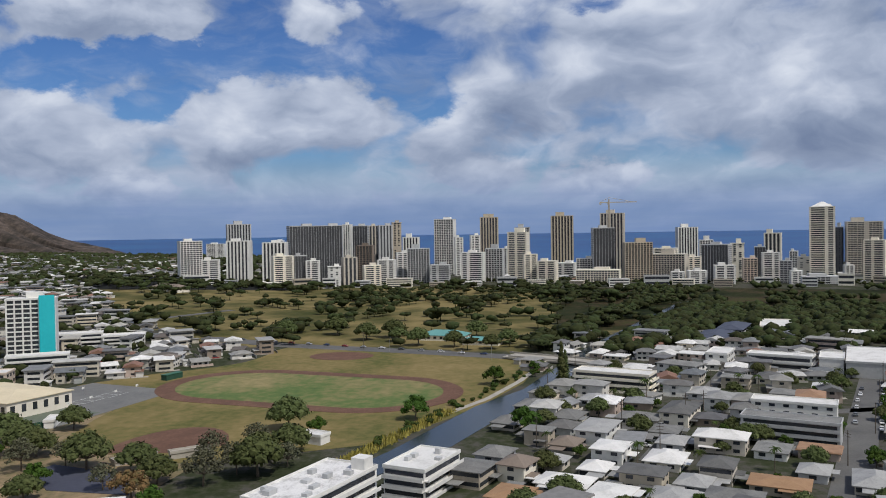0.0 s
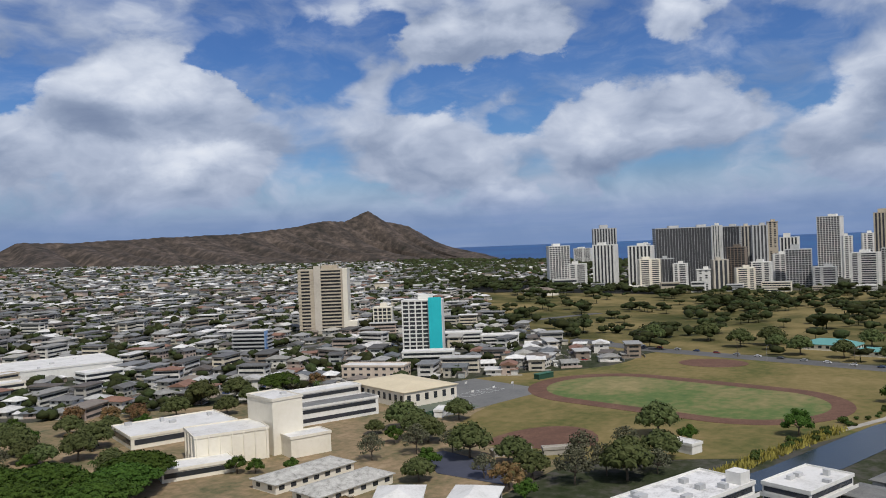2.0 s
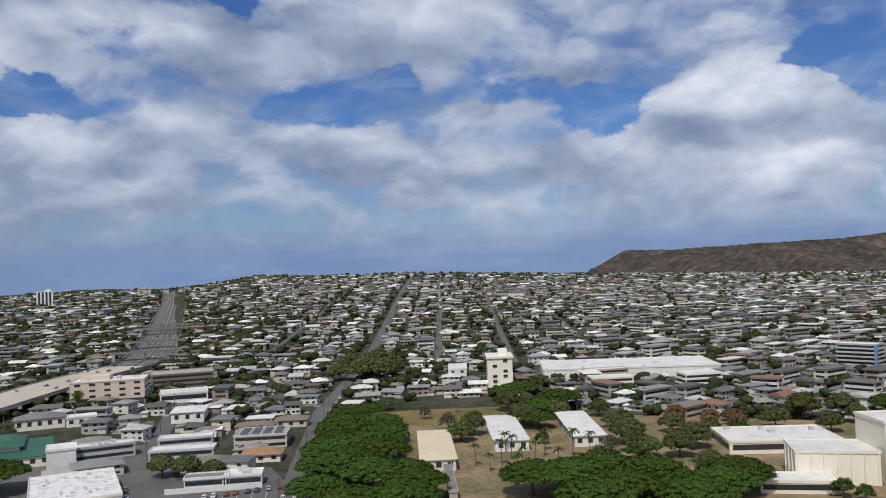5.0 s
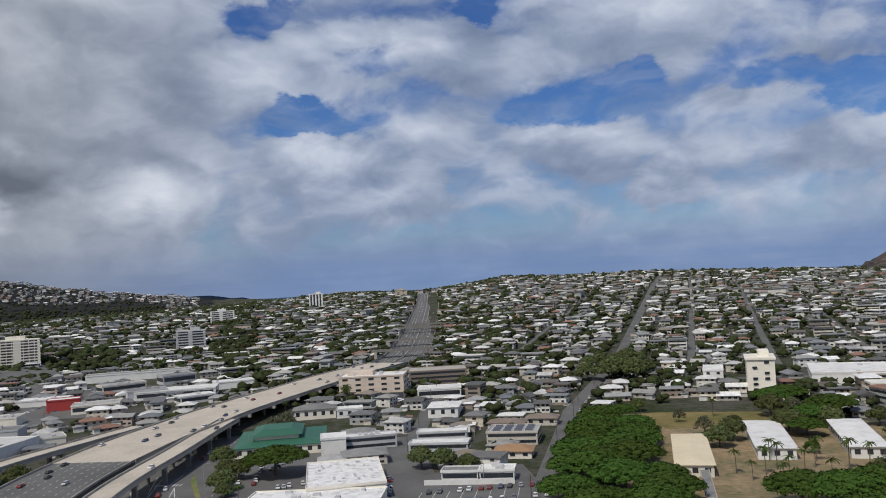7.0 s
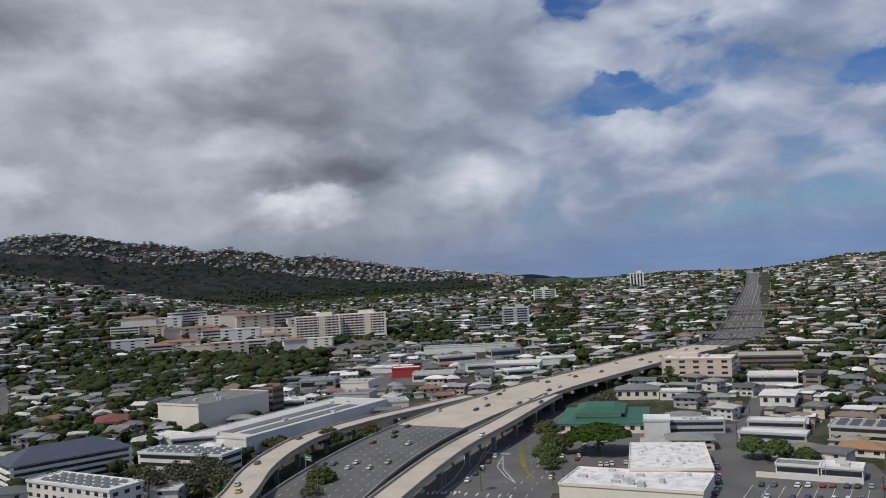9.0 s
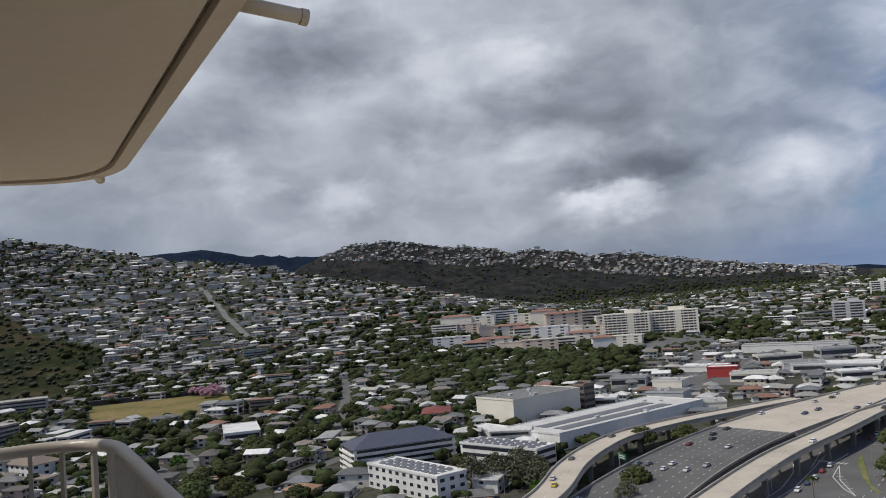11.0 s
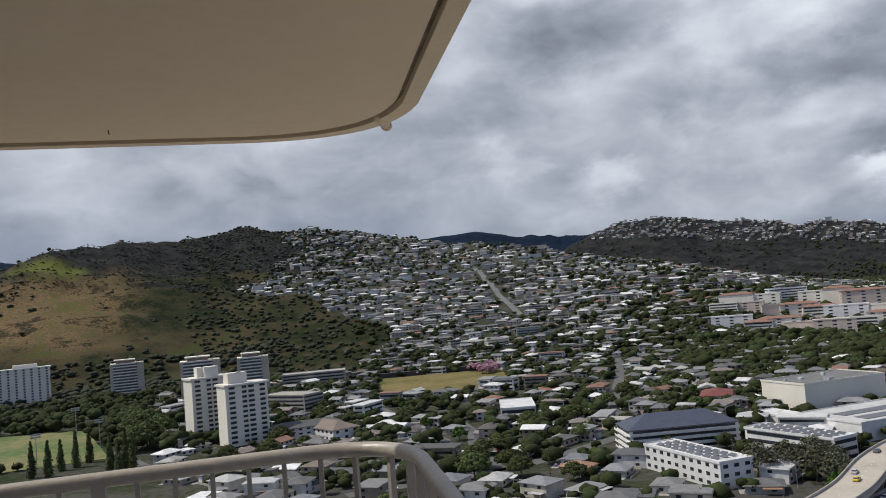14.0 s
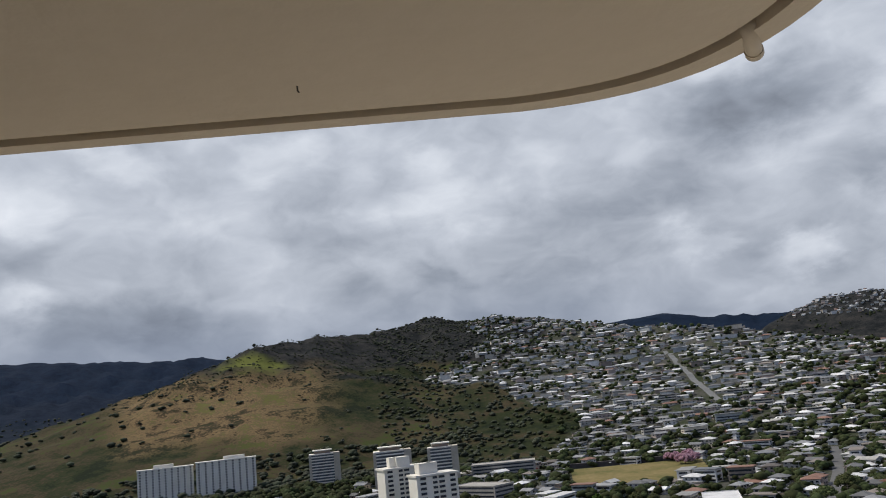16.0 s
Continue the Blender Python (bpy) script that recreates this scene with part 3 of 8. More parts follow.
def polar_ground():
    """One sheet of land to the horizon."""
    radii = np.concatenate([[0.0, 40, 80, 120, 160], 180 * (4950 / 180) ** (np.arange(190) / 189)])
    azs = np.concatenate([np.arange(-45, 206, 0.3), np.arange(206, 315, 4.0)])
    R, A = np.meshgrid(radii, np.radians(azs), indexing="ij")
    x, y = R * np.cos(A), R * np.sin(A)
    z = height(x, y)
    n, k = len(radii), len(azs)
    idx = np.arange(n * k).reshape(n, k)
    nxt = np.roll(idx, -1, axis=1)
    quads = np.stack([idx[:-1], idx[1:], nxt[1:], nxt[:-1]], -1).reshape(-1, 4)
    me = bpy.data.meshes.new("ground")
    verts = np.stack([x, y, z], -1).reshape(-1, 3)
    me.vertices.add(len(verts))
    me.vertices.foreach_set("co", verts.ravel())
    me.loops.add(quads.size)
    me.loops.foreach_set("vertex_index", quads.ravel().astype(np.int32))
    me.polygons.add(len(quads))
    me.polygons.foreach_set("loop_start", np.arange(0, quads.size, 4, dtype=np.int32))
    me.update()
    me.shade_smooth()
    fx, fy = verts[:, 0], verts[:, 1]
    a, r, zz = bearing(fx, fy), np.hypot(fx, fy), verts[:, 2]
    cover = np.zeros((len(verts), 4), np.float32)
    cover[:, 3] = 1
    grass = inside(fx + 28 * waves(fx, fy, 37, 3), fy + 28 * waves(fx, fy, 41, 5), PARK)
    wild = np.maximum(wild_mask(fx, fy, zz), (a < 0) & (r > 640 + 40 * waves(fx, fy, 45, 6)) & (r < 1130))
    forest = (r > 3500) | ((a > 106) & (a < 144) & (r > 2000)) | ((a > 158) & (zz > 150 + 30 * waves(fx, fy, 90, 6)))
    def ease(v):
        v = np.clip(v, 0, 1)
        return v * v * (3 - 2 * v)

    dry = (ease((a - 170.2 + 1.8 * waves(fx, fy, 60, 8) + 1.3 * waves(fx, fy, 23, 4)) / 8.0) * ease((188.5 - a) / 3) * ease((zz - 34 - 14 * waves(fx, fy, 50, 3)) / 40)
           * ease((196 + 22 * waves(fx, fy, 60, 2) - zz) / 45) * (r < 2000))
    green = forest | ((a > 18) & (a < 34) & (r > 1150)) | ((a > 114) & (a < 139) & (r > 780) & (r < 1250) & (zz > 12))
    cover[:, 0], cover[:, 1], cover[:, 2], cover[:, 3] = grass, wild, green * (1 - dry), dry
    layer = me.color_attributes.new("cover", "FLOAT_COLOR", "POINT")
    layer.data.foreach_set("color", cover.ravel())
    return me


def wild_mask(x, y, z):
    """1 where the hillsides carry scrub instead of houses."""
    a, r = bearing(x, y), np.hypot(x, y)
    edge = 163.5 + 3.5 * waves(x, y, 160, 4) - np.clip((1500 - r) / 500, 0, 1) * 6
    left = (a > edge) & (r > 880)
    z_line = np.interp(a, [110, 120, 127, 134, 142], [66, 108, 154, 200, 250]) + 12 * waves(x, y, 150, 3)
    face = (a > 109) & (a < 143) & (r > 2150) & (z < z_line)
    far = r > 3500
    return (left | face | far).astype(np.float32)


def ground_material():
    m = bpy.data.materials.new("land")
    m.use_nodes = True
    n = Nodes(m.node_tree)
    pos = n.node("ShaderNodeNewGeometry").outputs["Position"]
    vc = n.node("ShaderNodeVertexColor", layer_name="cover")
    c = n.node("ShaderNodeSeparateColor", [vc.outputs[0]])
    a, b, f = n.noise(pos, 0.006, 6.0, 0.6), n.noise(pos, 0.03, 5.0, 0.62), n.noise(pos, 0.25, 3.0, 0.6)
    mix = n.math("ADD", n.math("MULTIPLY", b, 0.6), n.math("MULTIPLY", f, 0.4))
    town = n.ramp(mix, [(0.36, (0.024, 0.034, 0.014)), (0.47, (0.046, 0.052, 0.030)), (0.56, (0.082, 0.078, 0.066)), (0.66, (0.058, 0.058, 0.056))])
    park = n.ramp(n.math("ADD", n.math("MULTIPLY", a, 0.6), n.math("MULTIPLY", b, 0.4)), [(0.38, (0.042, 0.052, 0.017)), (0.47, (0.098, 0.090, 0.036)), (0.58, (0.215, 0.170, 0.076))])
    # Scrub and wood: vegetation tones, darkened in place of cloud shadow on the hills.
    scrub = n.ramp(n.math("ADD", n.math("MULTIPLY", n.math("SUBTRACT", n.math("ADD", n.math("MULTIPLY", a, 0.5), n.math("MULTIPLY", mix, 0.5)), 0.5), 1.6), 0.5),
                   [(0.38, (0.012, 0.017, 0.008)), (0.45, (0.025, 0.031, 0.012)), (0.51, (0.034, 0.033, 0.016)), (0.56, (0.062, 0.044, 0.027)), (0.62, (0.045, 0.055, 0.017))])
    wide = n.math("ADD", n.math("MULTIPLY", n.math("SUBTRACT", n.math("ADD", n.math("MULTIPLY", a, 0.3), n.math("MULTIPLY", mix, 0.7)), 0.5), 2.3), 0.5)
    straw = n.ramp(wide,
                   [(0.34, (0.030, 0.030, 0.014)), (0.41, (0.075, 0.050, 0.030)), (0.46, (0.145, 0.098, 0.048)), (0.52, (0.19, 0.135, 0.065)), (0.57, (0.095, 0.064, 0.040)), (0.64, (0.11, 0.105, 0.034))])
    wood = n.ramp(mix, [(0.40, (0.010, 0.012, 0.012)), (0.50, (0.022, 0.023, 0.023)), (0.60, (0.042, 0.039, 0.035))])
    col = n.mix(c.outputs[0], town, park)
    col = n.mix(c.outputs[1], col, scrub)
    col = n.mix(c.outputs[2], col, wood)
    col = n.mix(vc.outputs[1], col, straw)
    bent = n.vmath("ADD", pos, n.vmath("MULTIPLY", n.vmath("SUBTRACT", n.node("ShaderNodeTexNoise", {"Vector": pos, "Scale": 0.02, "Detail": 4.0}).outputs[1], (0.5, 0.5, 0.5)), (110.0, 110.0, 80.0)))
    fresh = n.step(n.node("ShaderNodeVectorMath", [bent, (-1690.0, 48.0, 168.0)], operation="DISTANCE").outputs["Value"], 85.0, 40.0)
    col = n.mix(fresh, col, (0.12, 0.13, 0.032, 1))
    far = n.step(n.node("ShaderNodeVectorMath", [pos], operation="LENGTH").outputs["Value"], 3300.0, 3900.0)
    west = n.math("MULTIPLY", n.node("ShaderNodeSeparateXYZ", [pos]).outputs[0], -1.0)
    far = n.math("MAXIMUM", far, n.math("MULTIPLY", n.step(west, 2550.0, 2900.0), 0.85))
    # Far range: distance haze and cloud shade put into a dark blue base colour.
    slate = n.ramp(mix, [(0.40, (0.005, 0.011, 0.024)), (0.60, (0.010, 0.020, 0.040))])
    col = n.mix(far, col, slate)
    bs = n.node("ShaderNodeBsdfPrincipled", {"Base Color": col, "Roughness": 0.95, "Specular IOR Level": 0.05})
    n.put(n.node("ShaderNodeBump", {"Strength": 0.5, "Distance": 1.5, "Height": mix}).outputs[0], bs.inputs["Normal"])
    n.node("ShaderNodeOutputMaterial", [bs.outputs[0]])
    M["land"] = m


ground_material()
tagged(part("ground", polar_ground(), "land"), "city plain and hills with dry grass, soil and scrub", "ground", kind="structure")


def make_sea():
    """The sea behind the towers, rising to the horizon."""
    s = Soup()
    radii = [1980, 2200, 2600, 3200, 3900, 4500, 4940]
    rise = EYE_Z - 4940 * math.tan(radians(0.29))
    angs = [radians(a) for a in range(-60, 121, 3)]
    for r in radii:
        t = (r - 1980) / (4940 - 1980)
        for a in angs:
            s.v.append((r * math.cos(a), r * math.sin(a), 0.6 + rise * t ** 1.15))
    k = len(angs)
    for i in range(len(radii) - 1):
        for j in range(k - 1):
            s.f.append((i * k + j, (i + 1) * k + j, (i + 1) * k + j + 1, i * k + j + 1))
    tagged(part("water", s, "sea", smooth=True), "deep blue sea behind the towers", "sea", kind="structure")


make_sea()


def make_head():
    """The bare volcanic ridge with gullies, on a grid along its crest."""
    pts = HEAD
    seg = np.concatenate([[0], np.cumsum(np.hypot(*np.diff(pts[:, :2], axis=0).T))])
    s = np.linspace(0, seg[-1], 420)
    cx, cy, cz = (np.interp(s, seg, pts[:, i]) for i in range(3))
    for arr in (cx, cy):
        arr[:] = np.convolve(np.pad(arr, 14, mode="edge"), np.ones(29) / 29, "valid")
    dx, dy = np.gradient(cx), np.gradient(cy)
    ln = np.hypot(dx, dy)
    nx, ny = -dy / ln, dx / ln
    if (nx * cx + ny * cy)[210] > 0:
        nx, ny = -nx, -ny               # towards the balcony
    offs = np.concatenate([np.linspace(-420, -20, 14), np.linspace(0, 620, 70)])
    S, O = np.meshgrid(np.arange(420), offs, indexing="ij")
    x, y = cx[S] + nx[S] * O, cy[S] + ny[S] * O
    base = height(x, y) - 6
    fall = np.clip(1 - np.abs(O) / np.where(O < 0, 420, 620), 0, 1)
    prof = np.where(O < 0, fall ** 1.1, 0.55 * fall ** 1.35 + 0.45 * fall ** 3.2)
    arc = s[S]
    ribs = np.abs(np.sin(arc / 46 + 1.2 * np.sin(arc / 190) + O * 0.0022)) * 0.6 + np.abs(np.sin(arc / 24.0 + np.sin(arc / 77) * 1.5 - O * 0.0008)) * 0.3
    mid = np.clip(4 * fall * (1 - fall), 0, 1)
    z = base + (cz[S] - base) * prof + (ribs - 0.5) * 46 * mid + waves(x, y, 31, 5) * 2.5 * mid + waves(x, y, 9, 7) * 0.7 * np.clip(fall, 0.15, 1) * (fall < 0.999)
    z = np.where(np.abs(O) < 12, z + waves(x, y, 16, 6) * 2.5, z)
    soup = Soup()
    n, k = z.shape
    soup.v = np.stack([x, y, z], -1).reshape(-1, 3).tolist()
    idx = np.arange(n * k).reshape(n, k)
    soup.f = np.stack([idx[:-1, :-1], idx[1:, :-1], idx[1:, 1:], idx[:-1, 1:]], -1).reshape(-1, 4).tolist()
    m = bpy.data.materials.new("bare_rock")
    m.use_nodes = True
    q = Nodes(m.node_tree)
    geo = q.node("ShaderNodeNewGeometry")
    pos = geo.outputs["Position"]
    a, b = q.noise(pos, 0.011, 6.0, 0.62, 0.4), q.noise(pos, 0.06, 5.0, 0.65)
    streak = q.noise(q.vmath("MULTIPLY", pos, (1.0, 1.0, 0.12)), 0.035, 4.0, 0.6)
    rock = q.ramp(q.math("ADD", q.math("MULTIPLY", a, 0.3), q.math("ADD", q.math("MULTIPLY", b, 0.3), q.math("MULTIPLY", streak, 0.4))),
                  [(0.38, (0.022, 0.022, 0.017)), (0.46, (0.045, 0.037, 0.031)), (0.53, (0.076, 0.060, 0.050)), (0.62, (0.145, 0.113, 0.092))])
    bs = q.node("ShaderNodeBsdfPrincipled", {"Base Color": rock, "Roughness": 0.95, "Specular IOR Level": 0.2})
    q.put(q.node("ShaderNodeBump", {"Strength": 0.3, "Distance": 4.0, "Height": b}).outputs[0], bs.inputs["Normal"])
    q.node("ShaderNodeOutputMaterial", [bs.outputs[0]])
    M["rock"] = m
    tagged(part("mountain", soup, "rock", smooth=True), "bare brown volcanic crater ridge with eroded gullies", "mountain", kind="structure")


make_head()


def flat_patch(name, poly, z, material, label, category, drape=False):
    """A thin sheet of ground with a rim, laid on the plain."""
    s = Soup()
    n = len(poly)
    hs = [(h1(px, py) if drape else 0.0) + z for px, py in poly]
    s.add([(px, py, h) for (px, py), h in zip(poly, hs)] + [(px, py, h - 0.6) for (px, py), h in zip(poly, hs)],
          [tuple(range(n))] + [(i, i + n, (i + 1) % n + n, (i + 1) % n) for i in range(n)])
    bm = bmesh.new()
    me = s.mesh(name)
    bm.from_mesh(me)
    bmesh.ops.recalc_face_normals(bm, faces=bm.faces)
    bm.to_mesh(me)
    bm.free()
    return tagged(part(name, me, material), label, category, kind="structure")


def strip(pts, width, z, step=15.0, drape=True, thick=0.5):
    """A ribbon with thickness along a line of (x, y) or (x, y, z) points."""
    dense = []
    for p, q in zip(pts[:-1], pts[1:]):
        p, q = Vector((*p, 0)[:3]), Vector((*q, 0)[:3])
        k = max(1, int((q - p).length / step))
        dense += [p.lerp(q, i / k) for i in range(k)]
    dense.append(Vector((*pts[-1], 0)[:3]))
    s = Soup()
    for i, p in enumerate(dense):
        d = (dense[min(i + 1, len(dense) - 1)] - dense[max(i - 1, 0)])
        side = Vector((-d.y, d.x, 0)).normalized() * width / 2
        top = (h1(p.x, p.y) if drape else p.z) + z
        for off, dz in ((side, 0), (-side, 0), (-side, -thick), (side, -thick)):
            s.v.append((p.x + off.x, p.y + off.y, top + dz))
    for i in range(len(dense) - 1):
        a = 4 * i
        for j in range(4):
            s.f.append((a + j, a + 4 + j, a + 4 + (j + 1) % 4, a + (j + 1) % 4))
    s.f += [(0, 1, 2, 3), tuple(len(s.v) - 1 - j for j in range(4))]
    return s


def road(pts, width, label="narrow grey asphalt street between houses", name="road", material="asphalt", z=0.15):
    ROADS.append((np.array([p[:2] for p in pts], float), width / 2 + 1.5))
    return tagged(part(name, strip(pts, width, z), material), label, "road", kind="structure")


def spline(pts, n=8):
    """A smooth line through the points."""
    P = [Vector(p) for p in pts]
    out = []
    for i in range(len(P) - 1):
        a, b, c, d = P[max(i - 1, 0)], P[i], P[i + 1], P[min(i + 2, len(P) - 1)]
        for k in range(n):
            t = k / n
            out.append(tuple(0.5 * (2 * b + (c - a) * t + (2 * a - 5 * b + 4 * c - d) * t * t + (3 * b - a - 3 * c + d) * t ** 3)))
    out.append(tuple(P[-1]))
    return out


# ---- streets, canal, fields ----
road([(22, 250), (30, 307), (69, 493), (100, 583), (146, 715), (191, 869), (330, 1330), (440, 1690)], 9, "long grey asphalt street climbing the hill")
road([(182, 630), (239, 816), (370, 1250), (480, 1620)], 6)
road([(237, 595), (300, 795), (430, 1200), (540, 1560)], 6)
road([(-30, 330), (-24, 400), (-17, 522), (2, 660)], 9)
road([(60, 760), (110, 930), (220, 1290), (300, 1560)], 5)
road([(330, 640), (400, 860), (500, 1180)], 5)
road([(590, 262), (560, 194), (537, 107), (514, 31), (495, -5), (470, -60)], 18, "wide asphalt road along the sports field with parked cars")
road([(240, -80), (330, -115), (434, -156), (560, -205)], 12, "straight grey street between apartment houses")
road([(300, 10), (345, -40), (375, -140)], 7)
road([(285, -30), (420, -75), (520, -110)], 6)
road([(100, 590), (250, 560), (420, 470), (560, 420), (800, 330)], 10)
road([(-250, 250), (-330, 300), (-420, 330), (-520, 420), (-640, 520)], 8)
road([(-330, 180), (-420, 210), (-560, 235), (-680, 250)], 7)
road([(-908, 583), (-1000, 620), (-1073, 650), (-1200, 704), (-1321, 756)], 9, "straight street running up the hillside", material="court", z=0.6)
road([(-1490, 462), (-1600, 494), (-1760, 537)], 8, "street along the upper edge of the hillside suburb", material="court", z=0.6)
road([(-430, 120), (-480, 60), (-560, 50)], 8)
road([(-335, 120), (-333, 142), (-326, 166), (-324, 195), (-335, 240), (-350, 290)], 9)
road([(-324, 190), (-381, 209), (-430, 235), (-520, 262)], 7)
flat_patch("field", FIELD, 0.10, "drygrass", "dry yellow-green school sports field", "grass field")
flat_patch("field", [(p[0], p[1]) for p in SCHOOL], 0.06, "yard", "patchy dry school lawn with bare soil", "grass field")
flat_patch("field", DRY, 0.5, "drygrass", "dry yellow reservoir lawn", "grass field", drape=True)
flat_patch("field", SOCCER, 0.3, "turf", "green playing field with dry edges", "grass field", drape=True)
flat_patch("water", CANAL, 0.14, "water", "narrow canal with dark still water", "canal")
flat_patch("court", [(296, 216), (322, 207), (395, 193), (412, 250), (378, 262), (330, 235)], 0.16, "court", "worn grey asphalt ball courts", "court")
flat_patch("court", [(99, 574), (135, 556), (125, 512), (101, 546)], 0.2, "courtgreen", "pale fenced tennis court beside the street", "court")
flat_patch("court", [(318, 214), (343, 205), (352, 232), (330, 238)], 0.22, "courtgreen", "faded green tennis court", "court")
flat_patch("court", [(255, 178), (263, 175), (254, 141), (234, 131), (236, 160)], 0.2, "courtblue", "dark blue ball court behind trees", "court")
flat_patch("parking_lot", [(-108, 296), (-20, 290), (35, 300), (28, 360), (-10, 352), (-22, 440), (-108, 436)], 0.12, "asphalt", "asphalt car park with worn markings", "parking lot")
flat_patch("parking_lot", [(-70, 500), (-22, 500), (-20, 552), (-66, 556)], 0.12, "asphalt", "worn asphalt car park with cars", "parking lot")
flat_patch("parking_lot", [(505, -45), (640, -105), (640, -125), (500, -92)], 0.12, "asphalt", "asphalt car park beside trees", "parking lot")
flat_patch("parking_lot", [(-330, 560), (-240, 560), (-230, 700), (-330, 720)], 0.5, "asphalt", "asphalt car park of a shopping strip", "parking lot", drape=True)
flat_patch("parking_lot", [(-445, 745), (-478, 859), (-414, 879), (-345, 660), (-300, 540), (-272, 540), (-340, 690)], 0.7, "asphalt", "long asphalt car park below the hill apartments", "parking lot", drape=True)
flat_patch("junction", [(-150, 235), (-75, 238), (-88, 330), (-108, 400), (-112, 560), (-140, 560), (-140, 420), (-146, 330)], 0.11, "asphalt", "wide asphalt junction under the viaduct", "road")
flat_patch("lawn", [(60, 300), (110, 290), (165, 290), (160, 335), (85, 340)], 0.12, "yard", "bare tan school yard soil", "yard")
flat_patch("lawn", [(100, 470), (175, 480), (160, 420), (108, 420)], 0.13, "drygrass", "small dry school lawn", "grass field")


# Unseen disc below the balcony, added to bounce sunlight onto the soffit.
flat_patch("pavement", [(185 * math.cos(2 * math.pi * k / 48), 185 * math.sin(2 * math.pi * k / 48)) for k in range(48)], 0.05, "concrete", "unseen pale ground disc that bounces light up to the soffit", "pavement")


def running_track():
    """An oval cinder track round the infield."""
    a, b = Vector((412, 163)), Vector((396, 92))
    u = (b - a).normalized()
    v = Vector((-u.y, u.x))
    s = Soup()
    ring = []
    for i in range(72):
        t = 2 * math.pi * i / 72
        c = b if math.cos(t) > 0 else a
        ring.append((c, u * math.cos(t) + v * math.sin(t)))
    for rad in (36.0, 46.0):
        for c, d in ring:
            p = c + d * rad
            s.v.append((p.x, p.y, 0.22))
    for i in range(72):
        j = (i + 1) % 72
        s.f.append((i, i + 72, j + 72, j))
    for c, d in ring:
        p = c + d * 46.0
        s.v.append((p.x, p.y, -0.2))
    for i in range(72):
        j = (i + 1) % 72
        s.f.append((i + 72, i + 144, j + 144, j + 72))
    tagged(part("running_track", s, "dirt"), "oval red cinder running track", "running track", kind="structure")
    flat_patch("infield", [((c + d * 36.3).x, (c + d * 36.3).y) for c, d in ring], 0.17, "turf", "green infield grass with worn tan patches", "grass field")


running_track()
flat_patch("infield", [(284 + 36 * math.cos(radians(k)), 146 + 22 * math.sin(radians(k))) for k in range(-75, 106, 15)] + [(280, 160), (281, 140)], 0.2, "dirt", "red dirt baseball infield", "ball field")
flat_patch("infield", [(512 + 17 * math.cos(radians(k)), 138 + 21 * math.sin(radians(k))) for k in range(0, 360, 20)], 0.2, "dirt", "red dirt softball infield", "ball field")
tagged(part("path", strip([(352, 48), (385, 33), (430, 20), (480, 10)], 3, 0.25, drape=False), "concrete"), "pale footpath along the canal bank", "path", kind="structure")


# ---- freeway ----
def parapets(pts, width, z, parent, hgt=0.9):
    for sgn in (-1, 1):
        line = []
        P = [Vector(p) for p in pts]
        for i, p in enumerate(P):
            d = P[min(i + 1, len(P) - 1)] - P[max(i - 1, 0)]
            sd = Vector((-d.y, d.x, 0)).normalized() * (width / 2 - 0.2) * sgn
            line.append((p.x + sd.x, p.y + sd.y, p.z))
        part("parapet", strip(line, 0.4, z + hgt, drape=False, thick=hgt + 0.35), "concrete", parent)


def viaduct(pts, width, label, material="deck", piers=True, lanes=3, spacing=30.0):
    line = spline(pts, 8)
    v = thing("viaduct", Matrix(), label, "viaduct")
    ROADS.append((np.array([p[:2] for p in line], float), width / 2 + 3))
    part("deck", strip(line, width, 0.0, drape=False, thick=1.6), material, v)
    parapets(line, width, 0.0, v)
    run, last = 0.0, Vector(line[0])
    for p in line[1:]:
        p = Vector(p)
        run += (p - last).length
        if piers and run > spacing and p.z - h1(p.x, p.y) > 3.5:
            run = 0.0
            d = (p - last).normalized()
            rot = math.degrees(math.atan2(d.y, d.x))
            zb = h1(p.x, p.y) - 0.5
            s = Soup().box(p.x, p.y, p.z - 3.0, 2.2, width * 0.92 if width < 20 else width + 4.5, 1.45, rot)
            part("pier_cap", s, "concrete", v)
            for off in (-0.34, 0.34):
                q = Vector((-d.y, d.x)) * width * off
                part("column", Soup().box(p.x + q.x, p.y + q.y, zb, 1.7, 1.9, p.z - 2.95 - zb, rot), "pier", v)
        last = p
    # lane markings
    for k in range(1, lanes):
        off = width * (k / lanes - 0.5)
        s = Soup()
        for i in range(0, len(line) - 1):
            a, b = Vector(line[i]), Vector(line[i + 1])
            d = (b - a).normalized()
            sd = Vector((-d.y, d.x, 0)) * off
            n = max(1, int((b - a).length / 14))
            for j in range(n):
                c = a.lerp(b, (j + 0.3) / n) + sd
                s.box(c.x, c.y, c.z + 0.02, 2.6, 0.17, 0.03, math.degrees(math.atan2(d.y, d.x)))
        tagged(part("lane_marking", s, "paint", v), kind="stuff")
    return line


ramp_line = viaduct([(-168, 190, 8), (-180, 234, 8.5), (-197, 272, 9), (-208, 306, 9), (-213, 340, 9), (-207, 383, 9), (-194, 425, 9), (-180, 470, 8.96)],
                    12.5, "curving pale concrete freeway ramp on columns", lanes=2)
main_line = viaduct([(-166, 376, 8), (-160, 420, 9), (-152, 470, 9), (-143, 520, 9), (-118, 605, 9.4), (-92, 680, 10.5), (-58, 750, 11.5)], 41, "wide pale concrete freeway viaduct on columns", lanes=8)
